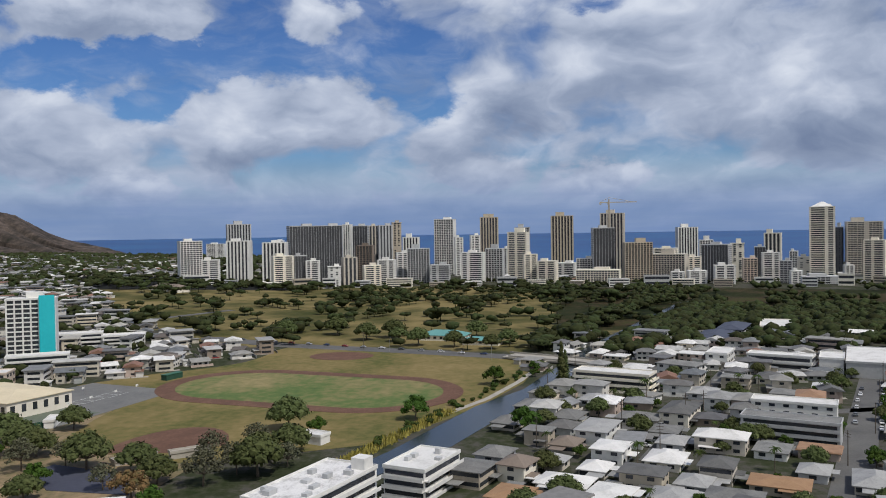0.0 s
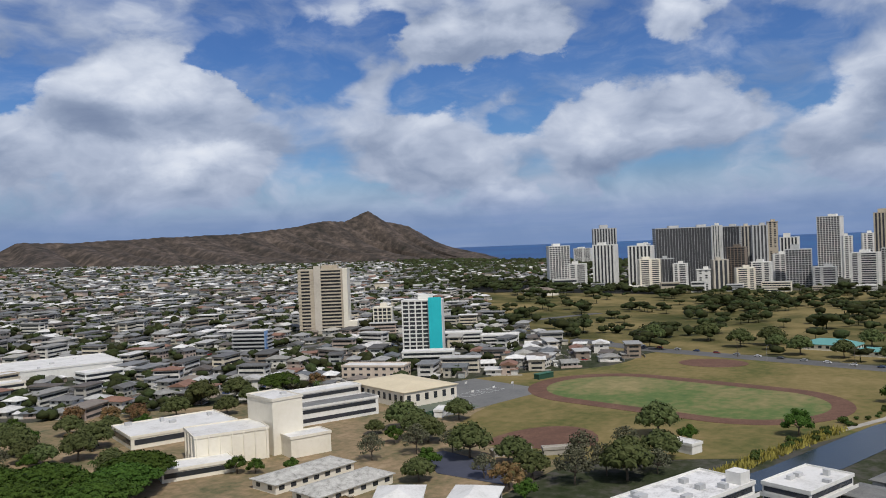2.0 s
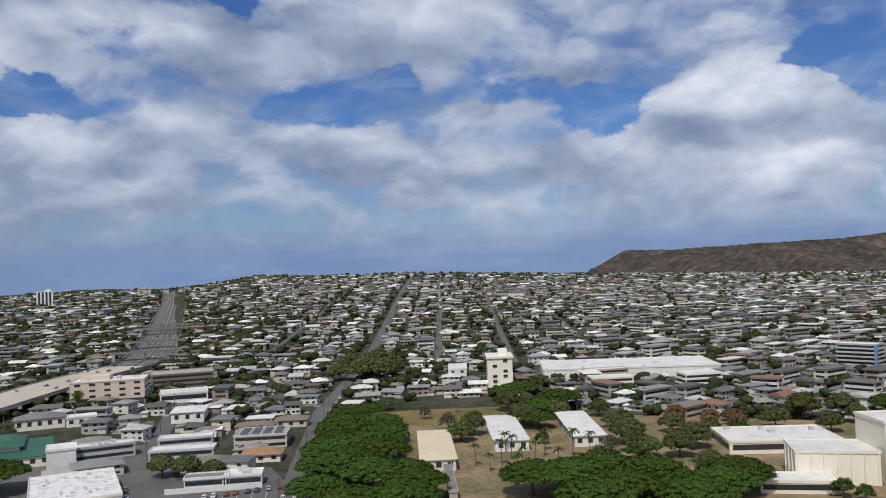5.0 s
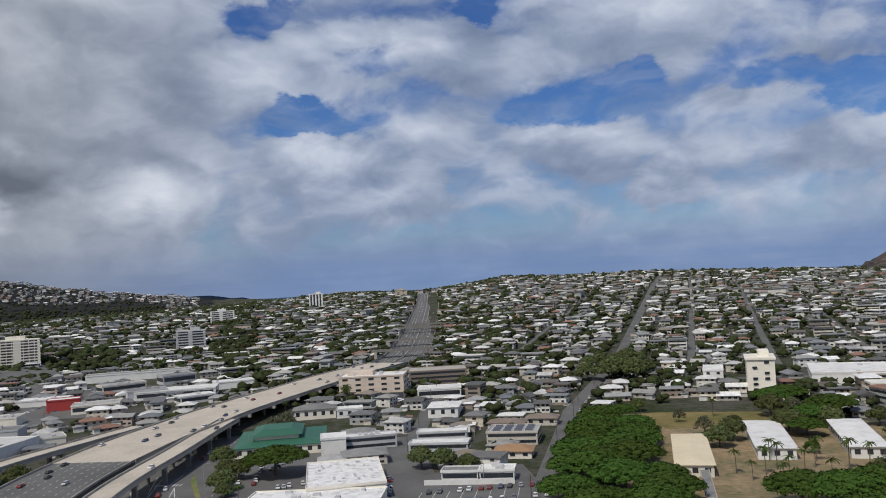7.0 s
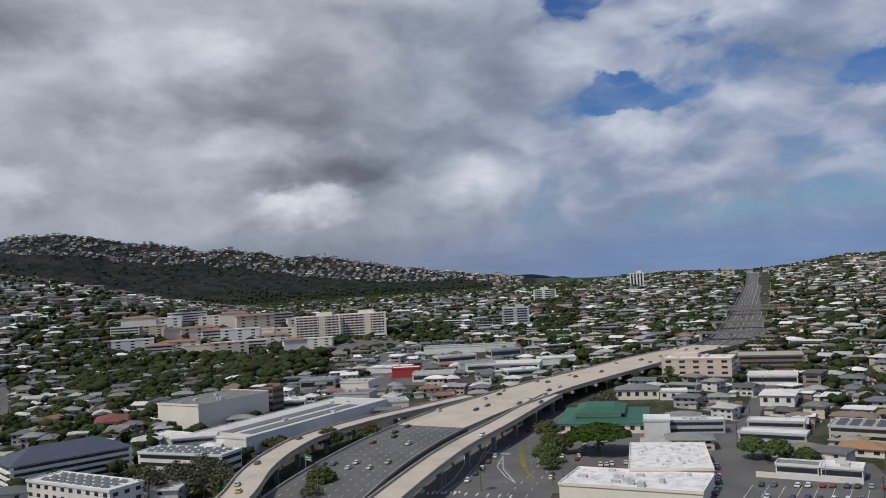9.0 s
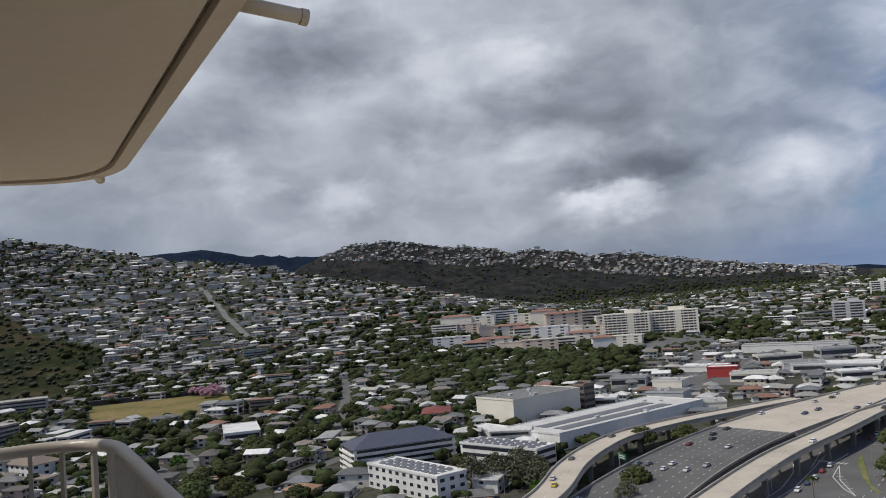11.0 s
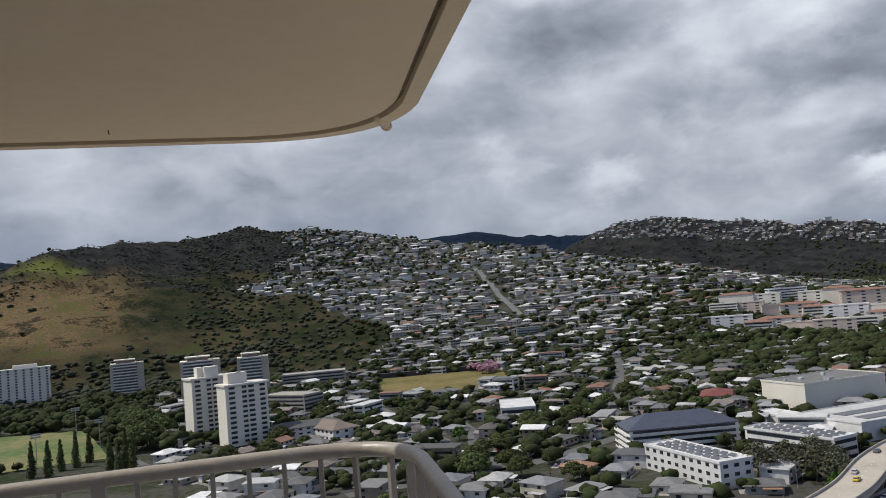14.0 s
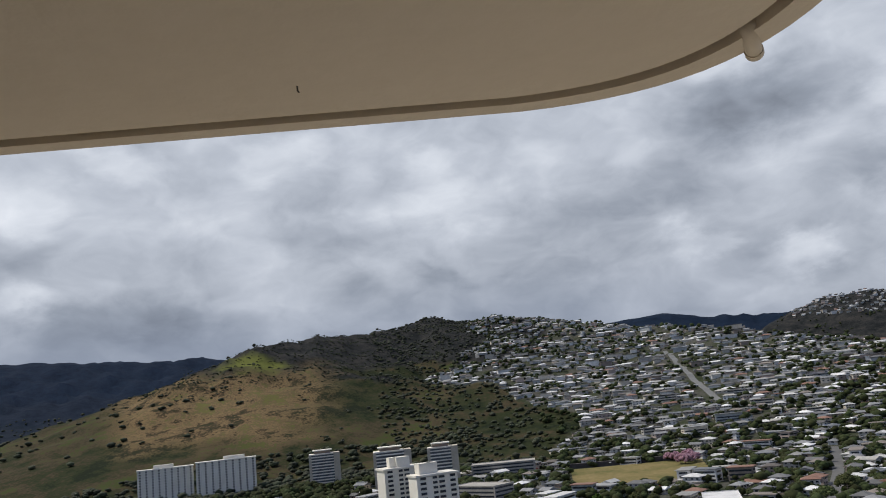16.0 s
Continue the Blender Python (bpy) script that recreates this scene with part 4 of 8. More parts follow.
off_line = viaduct([(-117, 190, 9), (-126, 246, 9), (-133, 320, 9), (-132, 385, 9), (-132, 440, 8.94), (-131, 478, 8.9)], 11.5, "pale concrete freeway off-ramp on columns", lanes=2)
low_line = viaduct([(-146, 190, 2.0), (-160, 240, 2.6), (-168, 295, 4.4), (-169, 340, 6.4), (-166, 376, 7.96)], 40, "dark asphalt freeway lanes between concrete barriers", "asphalt", False, 8)
FAR_ROAD = [(-58, 750), (-47, 800), (-42, 870), (-39, 1000), (-38, 1200), (-38, 1400), (-43, 1700), (-50, 1850)]
ROADS.append((np.array(FAR_ROAD, float), 24))


def freeway_climb():
    """The freeway running up through the suburb, in a shallow cutting with overpasses."""
    line = [(x, y, h1(x, y) + 0.6) for x, y in FAR_ROAD]
    f = thing("freeway", Matrix(), "long straight freeway climbing a hill with grey lanes", "freeway")
    part("deck", strip(line, 40, 0.0, drape=False, thick=1.2), "asphalt", f)
    part("median", strip(line, 0.8, 0.8, drape=False, thick=0.9), "concrete", f)
    parapets(line, 41, 0.0, f, 2.0)
    for off in (-13.5, -9.5, -5.5, 5.5, 9.5, 13.5):
        ln = [(x + off, y, z) for x, y, z in line]
        part("lane_marking", strip(ln, 0.14, 0.05, drape=False, thick=0.05), "paint", f)
    for y, w in ((800, 8), (885, 7), (1010, 6), (1045, 6)):
        x = float(np.interp(y, [p[1] for p in FAR_ROAD], [p[0] for p in FAR_ROAD]))
        z = h1(x, y) + 6.6
        o = thing("overpass", Matrix(), "plain grey road bridge over the freeway", "bridge", "freeway overpasses")
        part("deck", Soup().box(x, y, z, 62, w, 1.0), "pier", o)
        for s in (-1, 1):
            part("railing", Soup().box(x, y + s * (w / 2 - 0.2), z + 1.0, 62, 0.3, 1.0), "pier", o)
            part("abutment", Soup().box(x + s * 27, y, z - 9, 3, w, 9), "concrete", o)
        part("column", Soup().box(x, y, z - 7, 1.2, w * 0.8, 7), "pier", o)


freeway_climb()


def canal_bridge():
    b = thing("bridge", Matrix(), "low concrete road bridge over the canal", "bridge")
    part("deck", strip([(512, 30, 1.6), (492, -8, 1.8), (470, -45, 1.6)], 17, 0.0, drape=False, thick=0.9), "concrete", b)
    for s in (-8.2, 8.2):
        part("railing", strip([(512 + s, 30, 1.6), (492 + s, -8, 1.8), (470 + s, -45, 1.6)], 0.35, 1.0, drape=False, thick=1.1), "concrete", b)


canal_bridge()


# ---- buildings ----
def facing(rot, x, y):
    """The faces of a turned box that look towards the balcony: sign and axis."""
    out = []
    for axis, sgn in ((0, 1), (0, -1), (1, 1), (1, -1)):
        a = radians(rot + (0 if axis == 0 else 90))
        nx, ny = math.cos(a) * sgn, math.sin(a) * sgn
        if nx * x + ny * y < -0.12 * math.hypot(x, y):
            out.append((axis, sgn))
    return out


def block(name, label, category, x, y, rot, w, d, h, wall="white", roof="roofwhite", style="bays", floors=None, bay=4.0, hip=0.0, parapet=0.5, units=0, group="", base=None):
    """A building: walls, roof with parapet or a hipped roof, windows or balcony bands on the faces that are seen."""
    z0 = h1(x, y) if base is None else base
    b = thing(name, pose(x, y, z0, 0, 0, rot), label, category, group)
    floors = floors or max(1, round(h / 3.1))
    bay = max(bay, 4.6)
    fh = h / floors
    part("wall", Soup().box(0, 0, -2.5, w, d, h + 2.5), wall, b)
    if hip > 0:
        o = 0.8
        s = Soup()
        lx, ly = w / 2 + o, d / 2 + o
        rx, ry = max(0.1, lx - ly) if w >= d else 0.1, max(0.1, ly - lx) if d > w else 0.1
        s.add([(-lx, -ly, h), (lx, -ly, h), (lx, ly, h), (-lx, ly, h), (-rx, -ry, h + hip), (rx, -ry, h + hip), (rx, ry, h + hip), (-rx, ry, h + hip)],
              [(0, 1, 5, 4), (1, 2, 6, 5), (2, 3, 7, 6), (3, 0, 4, 7), (4, 5, 6, 7), (3, 2, 1, 0)])
        s.box(0, 0, h - 0.25, 2 * lx, 2 * ly, 0.22)
        top = part("roof", s, roof, b)
    else:
        top = part("roof", Soup().box(0, 0, h + 0.004, w + 0.5, d + 0.5, 0.25), roof, b)
        if parapet:
            rim = Soup()
            for sx, sy, px, py in ((w + 0.6, 0.3, 0, d / 2 + 0.15), (w + 0.6, 0.3, 0, -d / 2 - 0.15), (0.3, d + 0.0, w / 2 + 0.15, 0), (0.3, d + 0.0, -w / 2 - 0.15, 0)):
                rim.box(px, py, h - 0.3, sx, sy, parapet + 0.55)
            part("parapet", rim, wall, b)
    for axis, sgn in facing(rot, x, y):
        span, depth = (d, w) if axis == 0 else (w, d)
        if style == "plain":
            continue
        n = max(1, int(span / bay))
        win = None
        for k in range(floors):
            z = k * fh + fh * 0.35
            if style == "bays":
                if win is None:
                    win = Soup().box(0, 0, 0, 0.12, min(3.8, bay * 0.5) if bay > 7 else min(2.2, bay * 0.5), fh * 0.42).mesh("window")
                    win.materials.append(M["glass"])
                for i in range(n):
                    t = (i + 0.5) / n * span - span / 2
                    p = (sgn * (depth / 2 + 0.02), t) if axis == 0 else (t, sgn * (depth / 2 + 0.02))
                    part("window", win, "glass", b, at=pose(p[0], p[1], z, 0, 0, 0 if axis == 0 else 90))
            else:
                s = Soup()
                p = (sgn * (depth / 2 + 0.03), 0) if axis == 0 else (0, sgn * (depth / 2 + 0.03))
                s.box(p[0], p[1], z, *((0.12, span * 0.94) if axis == 0 else (span * 0.94, 0.12)), fh * 0.45)
                part("window", s, "glass", b)
                if style == "balcony":
                    q = (sgn * (depth / 2 + 0.75), 0) if axis == 0 else (0, sgn * (depth / 2 + 0.75))
                    e = Soup().box(q[0], q[1], k * fh - 0.1, *((1.5, span) if axis == 0 else (span, 1.5)), 0.22)
                    q2 = (sgn * (depth / 2 + 1.45), 0) if axis == 0 else (0, sgn * (depth / 2 + 1.45))
                    e.box(q2[0], q2[1], k * fh + 0.1, *((0.1, span) if axis == 0 else (span, 0.1)), 0.95)
                    part("balcony", e, wall, b)
    rng = random.Random(int(x * 7 + y * 13))
    for _ in range(units):
        ux, uy = rng.uniform(-.4, .4) * w, rng.uniform(-.4, .4) * d
        q = 0.5 if units > 20 else 1.0
        part("roof_unit", Soup().box(ux, uy, h + 0.2, q * rng.uniform(1.3, 3.5), q * rng.uniform(1.2, 2.5), q * rng.uniform(0.8, 1.8)), "roofwhite" if q < 1 and rng.random() < .7 else "grey", top)
    return b


COLOUR_WORDS = {"white": "white", "cream": "cream", "beige": "beige", "tan": "tan", "grey": "grey", "dark": "dark glass", "brown": "brown", "pink": "pinkish"}
STYLE_WORDS = {"grid": "with a grid of windows", "bands": "with balcony bands on every floor", "fins": "with tall vertical fins", "plain": "with plain walls", "slots": "with stacked loggia windows"}


def skyscraper(x, y, w, d, h, tone, style, top=0, rot=None, fh=3.0, base=None, label="", group="shoreline towers", inner=""):
    """A tower block: core, floor slabs, fins, crown."""
    if rot is None:
        rng0 = random.Random(int(x * 3 + y))
        rot = math.degrees(math.atan2(y, x)) + rng0.uniform(-16, 16)
    rng = random.Random(int(x * 11 + y * 5))
    base = h1(x, y) - 0.5 if base is None else base
    b = thing("tower_block", pose(x, y, base, 0, 0, rot), label or f"{COLOUR_WORDS[tone]} high-rise tower {STYLE_WORDS[style]}", "tower", group)
    light = tone if tone != "dark" else "grey"
    n = max(2, int(h / fh))
    fh = h / n
    core = "dark" if tone == "dark" else (light if style in ("plain", "slots") else inner or "towerglass")
    part("body", Soup().box(0, 0, -1, d - 1.0, w - 1.0, h + 0.5), core, b)
    if style == "bands":
        me = Soup().box(0, 0, 0, d + 0.8, w + 0.8, 1.2).mesh("balcony")
        for k in range(n):
            part("balcony", me, light, b, at=pose(0, 0, k * fh))
        for s in (-1, 1):
            part("side_wall", Soup().box(0, s * (w / 2 - 1.2), -1, d + 0.3, 2.4, h + 1), inner or light, b)
        part("side_wall", Soup().box(0, rng.uniform(-.2, .2) * w, -1, d + 0.4, w * 0.14, h + 1), inner or light, b)
        if w > 45:
            rib = Soup().box(0, 0, -1, d + 0.7, 0.5, h + 1).mesh("side_wall")
            for i in range(1, 10):
                part("side_wall", rib, light, b, at=pose(0, (i / 10 - .5) * w, 0))
    elif style == "grid":
        me = Soup().box(0, 0, 0, d, w, 0.85).mesh("floor_band")
        for k in range(n + 1):
            part("floor_band", me, "dark" if tone == "dark" else light, b, at=pose(0, 0, k * fh - 0.3))
        m = max(3, int(w / 4.2))
        fin = Soup().box(0, 0, 0, d + 0.5, 0.9 if tone != "dark" else 0.4, h).mesh("pier")
        for i in range(m + 1):
            part("pier", fin, light, b, at=pose(0, (i / m - 0.5) * (w - 0.8), 0))
    elif style == "fins":
        m = max(3, int(w / 5.5))
        fin = Soup().box(0, 0, 0, d + 0.8, 2.5, h).mesh("fin")
        for i in range(m + 1):
            part("fin", fin, light, b, at=pose(0, (i / m - 0.5) * (w - 2.0), 0))
        side = Soup().box(0, 0, 0, 2.4, w + 0.5, h).mesh("fin")
        for s in (-1, 1):
            part("fin", side, light, b, at=pose(s * (d * 0.25), 0, 0))
    else:
        slots = ((-.34, .13), (-.06, .10), (.10, .13), (.36, .12)) if style == "slots" else ((-.2, .16), (.2, .16))
        if w > 45:
            slots = tuple(((i + .5) / 9 - .5, .032) for i in range(9))
        meshes = [Soup().box(0, 0, 0, d + 0.1 - 0.02 * i, w * q, 1.45).mesh("window_band") for i, (_, q) in enumerate(slots)]
        for k in range(n):
            for (p, q), me in zip(slots, meshes):
                if rng.random() < (1.0 if style == "slots" else 0.8):
                    part("window_band", me, "glass", b, at=pose(0, p * w, k * fh + 0.9))
    part("roof", Soup().box(0, 0, h - 0.3, d + 0.6, w + 0.6, 1.2), light, b)
    part("penthouse", Soup().box(rng.uniform(-.1, .1) * d, rng.uniform(-.2, .2) * w, h + 0.9, d * 0.5, w * 0.35, 3.5 + (3 if top == 1 else 0)), light, b)
    if top == 1:
        part("lift_house", Soup().box(0, rng.uniform(-.2, .2) * w, h + 0.9, d * 0.35, w * 0.22, 6.5), light, b)
    if top == 3:
        part("spire_roof", Soup().box(0, 0, h + 0.9, d * 0.9, w * 0.9, 7, taper=0.12), "white", b)
    return b


skyscraper(1187, 556, 33, 23, 62, "white", "grid", 0)
skyscraper(1151, 507, 26, 18, 36, "white", "bands", 0)
skyscraper(1497, 602, 44, 28, 92, "grey", "fins", 1)
skyscraper(1198, 481, 34, 24, 65, "white", "fins", 0)
skyscraper(1227, 434, 36, 25, 64, "white", "fins", 0)
skyscraper(1172, 404, 30, 21, 45, "cream", "bands", 0)
skyscraper(1280, 408, 44, 28, 91, "dark", "grid", 0)
skyscraper(1297, 368, 42, 28, 91, "dark", "grid", 0)
skyscraper(1362, 353, 14, 14, 93, "white", "fins", 0)
skyscraper(1419, 344, 29, 20, 91, "dark", "grid", 0)
skyscraper(1470, 332, 19, 14, 91, "beige", "fins", 0)
skyscraper(1427, 301, 24, 17, 91, "dark", "fins", 0)
skyscraper(1439, 283, 17, 14, 96, "tan", "plain", 0)
skyscraper(1487, 265, 29, 20, 69, "white", "fins", 1)
skyscraper(1187, 381, 18, 14, 46, "dark", "grid", 0)
skyscraper(1188, 362, 20, 14, 38, "white", "bands", 0)
skyscraper(1192, 330, 20, 14, 29, "white", "plain", 0)
skyscraper(1208, 311, 21, 15, 42, "beige", "fins", 0)
skyscraper(1225, 290, 25, 18, 59, "brown", "grid", 0)
skyscraper(1222, 256, 26, 18, 37, "white", "bands", 0)
skyscraper(1254, 212, 34, 24, 53, "grey", "grid", 1)
skyscraper(1499, 203, 36, 25, 101, "white", "grid", 0)
skyscraper(1238, 176, 30, 21, 28, "grey", "bands", 0)
skyscraper(1447, 172, 14, 14, 68, "white", "bands", 0)
skyscraper(1255, 127, 34, 24, 46, "white", "bands", 0)
skyscraper(1500, 148, 17, 14, 71, "white", "bands", 0)
skyscraper(1607, 130, 35, 25, 105, "tan", "fins", 1)
skyscraper(1276, 95, 27, 19, 51, "grey", "grid", 1)
skyscraper(1360, 62, 32, 22, 76, "cream", "bands", 1)
skyscraper(1558, 63, 27, 19, 84, "grey", "grid", 1)
skyscraper(1404, 87, 10, 14, 48, "white", "plain", 0)
skyscraper(1267, 40, 21, 15, 42, "cream", "bands", 0)
skyscraper(1250, 13, 28, 20, 32, "cream", "bands", 0)
skyscraper(1514, -11, 40, 28, 104, "tan", "fins", 1)
skyscraper(1310, -47, 31, 22, 33, "white", "grid", 0)
skyscraper(1300, -72, 33, 23, 81, "dark", "grid", 2)
skyscraper(1560, -105, 43, 28, 108, "beige", "fins", 1)
skyscraper(1232, -62, 63, 28, 19, "cream", "grid", 0)
skyscraper(1268, -122, 41, 28, 58, "tan", "grid", 1)
skyscraper(1268, -168, 52, 28, 40, "beige", "grid", 1)
skyscraper(1210, -173, 18, 14, 16, "white", "bands", 0)
skyscraper(1694, -260, 39, 27, 80, "white", "fins", 1)
skyscraper(1340, -216, 21, 14, 33, "cream", "bands", 0)
skyscraper(1366, -240, 21, 15, 59, "white", "grid", 1)
skyscraper(1251, -235, 38, 27, 54, "dark", "grid", 0)
skyscraper(1279, -270, 20, 14, 55, "cream", "plain", 1)
skyscraper(1226, -276, 19, 14, 34, "pink", "grid", 0)
skyscraper(1369, -324, 17, 14, 47, "dark", "grid", 0)
skyscraper(1464, -368, 27, 19, 68, "cream", "fins", 1)
skyscraper(1250, -311, 24, 17, 41, "white", "bands", 0)
skyscraper(1177, -326, 15, 14, 18, "white", "bands", 0)
skyscraper(1237, -354, 20, 14, 35, "cream", "plain", 0)
skyscraper(1225, -375, 33, 23, 106, "cream", "bands", 3)
skyscraper(1184, -363, 64, 28, 10, "grey", "bands", 0)
skyscraper(1433, -465, 12, 14, 77, "dark", "plain", 1)
skyscraper(1428, -502, 54, 28, 85, "beige", "bands", 1)
skyscraper(1230, -447, 27, 19, 58, "cream", "bands", 0)
skyscraper(1453, -399, 13, 14, 37, "white", "grid", 0)
skyscraper(1373, 390, 20, 14, 41, "grey", "grid", 0)
skyscraper(1412, -17, 34, 24, 22, "white", "bands", 0)
skyscraper(1501, -194, 41, 28, 43, "cream", "bands", 0)
skyscraper(1186, -233, 27, 19, 26, "white", "bands", 0)
skyscraper(1284, 244, 18, 14, 46, "white", "bands", 0)
skyscraper(1193, 273, 25, 18, 30, "cream", "bands", 0)
skyscraper(1205, -320, 16, 14, 31, "grey", "grid", 0)
skyscraper(1202, -198, 25, 18, 18, "white", "bands", 0)
skyscraper(1334, -447, 14, 14, 18, "white", "bands", 0)
skyscraper(2123, 917, 48, 28, 44, "white", "bands", 0)
skyscraper(2181, 763, 32, 22, 57, "white", "plain", 0)

frng = random.Random(5)
for i in range(20):
    fx, fy = 1150 + frng.uniform(-12, 18) - 0.0004 * (i * 52 - 470) ** 2 * 0.2, 520 - i * 50 + frng.uniform(-9, 9)
    block("shop_house", ("low white", "pale grey", "cream", "low tan")[i % 4] + " street-front building with window bands", "shop", fx, fy, math.degrees(math.atan2(fy, fx)) + frng.uniform(-8, 8), 16, frng.uniform(18, 38),
          frng.uniform(6, 15), ("white", "grey", "cream", "tan")[i % 4], ("rooflight", "roofgrey", "roofwhite")[i % 3], "bands", frng.choice((2, 3, 3, 4)), group="shoreline street front")
block("clubhouse", "long clubhouse with a dark brown hipped roof", "clubhouse", 1005, 500, 64, 58, 20, 5, "cream", "brown", "bays", 1, 7.0, hip=4.5)


def tower_crane():
    """A crane on the unfinished tower."""
    c = thing("tower_crane", pose(1500, -95, 0), "yellow lattice tower crane on a high-rise", "crane")
    part("mast", Soup().box(0, 0, 78, 2.4, 2.4, 54), "tan", c)
    part("cab", Soup().box(0, 2.2, 123, 2.4, 2.4, 2.6), "grey", c)
    part("jib", Soup().box(0, -16, 126, 1.5, 66, 1.5), "tan", c)
    part("peak", Soup().box(0, 0, 127, 1.4, 1.4, 9, taper=.3), "tan", c)
    part("tie_bar", Soup().tube([(0, 0, 135.5), (0, -40, 127.5)], .35, 5), "tan", c)
    part("tie_bar", Soup().tube([(0, 0, 135.5), (0, 15, 127.5)], .35, 5), "tan", c)
    part("counterweight", Soup().box(0, 15, 123, 2.5, 4, 3), "grey", c)


tower_crane()
# towers in the near town
gt = skyscraper(556, 493, 40, 22, 57, "tan", "bands", 0, 33, 2.9, 4, "tall brownish apartment tower with long balconies", "")
part("side_wall", Soup().box(0, -21.5, -1, 23, 4, 59), "cream", gt)
part("stair_shaft", Soup().box(-10.2, 3, -1, 3.4, 6, 62), "beige", gt)
part("annex", Soup().box(-4, -26, -1, 12, 10, 12), "cream", gt)
ct = skyscraper(486, 336, 29, 14, 38, "white", "grid", 0, 27, 2.8, 2, "white apartment tower with a turquoise end wall", "")
part("end_wall", Soup().box(-8.4, -9.6, -1, 2.5, 9.0, 41.5), "cyan", ct, "flat turquoise painted wall")
bb = block("apartment_block", "grey apartment block with a pale blue end wall", "apartment building", 440, 463, 24, 14, 26, 17, "grey", "roofwhite", "balcony", 6)
part("end_wall", Soup().box(-6.0, -13.4, -1, 5.4, 0.8, 18.5), "skyblue", bb, "pale blue painted wall")
skyscraper(598, 458, 17, 12, 20, "cream", "grid", 0, 30, 3.0, 4, "small cream apartment tower with windows", "")
skyscraper(-566, 110, 27, 18, 38, "cream", "slots", 1, 8, 2.9, 2, "white twin apartment tower with dark loggia windows", "twin towers")
skyscraper(-514, 121, 28, 16, 35.5, "cream", "slots", 1, 8, 2.9, 2, "white twin apartment tower with dark loggia windows", "twin towers")
for x, y, w, d, h, rot in ((-798, 148, 31, 24, 34, -10), (-782, 194, 24, 22, 33, -14), (-925, 97, 28, 22, 33, -6)):
    dt = skyscraper(x, y, w, d, h, "cream", "bands", 0, rot, 2.9, 6, "brown and cream dormitory tower with balcony bands", "dormitory towers", inner="dark")
    part("side_wall", Soup().box(0, .8 - w / 2, -1, d + 1.2, 2.8, h + 1.2), "tan", dt)
    part("stair_shaft", Soup().box(1.2, w / 2 + 1.2, -1, d, 6.6, h + 2), "tan", dt, "windowless tan stair shaft")
    part("penthouse", Soup().box(0, 0, h - .4, d * .62, w * .62, 4.2), "brown", dt)
    part("roof_plate", Soup().box(0, 0, h + 3.8, d * .74, w * .74, .9), "cream", dt)
skyscraper(-985, -5, 66, 16, 37, "cream", "slots", 0, 2, 2.7, 5, "long white dormitory slab with small windows", "dormitory slabs")
skyscraper(-992, -70, 60, 16, 35, "cream", "slots", 0, 2, 2.7, 5, "long white dormitory slab with small windows", "dormitory slabs")
skyscraper(-1250, -158, 52, 14, 27, "grey", "bands", 0, 6, 2.7, 5, "grey campus slab block with window bands", "campus blocks")
skyscraper(-1370, -242, 40, 14, 24, "grey", "bands", 0, 6, 2.7, 5, "grey campus slab block with window bands", "campus blocks")
skyscraper(-1730, -366, 118, 18, 36, "white", "bands", 0, 8, 2.7, 5, "long white campus slab block with window bands", "campus blocks")
block("parking_garage", "long grey concrete parking garage with open decks", "parking garage", -790, 258, 70, 62, 26, 12, "concrete", "concrete", "bands", 4)
block("parking_garage", "stepped concrete parking garage with open decks", "parking garage", -640, 190, 30, 45, 22, 12, "concrete", "concrete", "bands", 4)
block("townhouse_row", "white townhouse row under a dark brown shingle roof", "townhouses", -500, 156, 172, 14, 44, 8, "white", "roofdark", "bays", 3, 4.0, hip=3.2)
# hilltop campus and hospital
skyscraper(-497, 815, 52, 16, 27, "cream", "bands", 0, 121.4, 2.9, None, "long cream balconied apartment slab on the hill", "hill apartments")
skyscraper(-456, 850, 52, 16, 27, "cream", "bands", 0, 118.3, 2.9, None, "long cream balconied apartment slab on the hill", "hill apartments")
crng = random.Random(21)
for i in range(26):
    ca = 121.6 + 12.2 * (i + crng.uniform(-.3, .3)) / 25
    cr = (905, 960, 1010)[i % 3] + crng.uniform(-22, 22)
    tile = i % 5 in (1, 3)
    cw, tall = crng.uniform(24, 44), crng.uniform(9, 14) + (4 if i % 3 == 2 else 0)
    block("campus_building", ("pinkish" if i % 7 == 5 else "pale") + " campus building with " + ("red tile roof" if tile else "flat roof and roof units"), "school building",
          cr * math.cos(radians(ca)), cr * math.sin(radians(ca)), ca - 90 + crng.uniform(-18, 18), cw, 14, tall,
          ("cream", "pink", "cream", "white", "cream", "pink", "cream")[i % 7], "rooftile" if tile else ("roofwhite", "rooflight")[i % 2], ("bays", "bands", "bays", "plain")[i % 4], max(1, round(tall / 3.2)), 11.0, hip=2.2 if tile else 0, units=0 if tile else 2, group="hill campus")
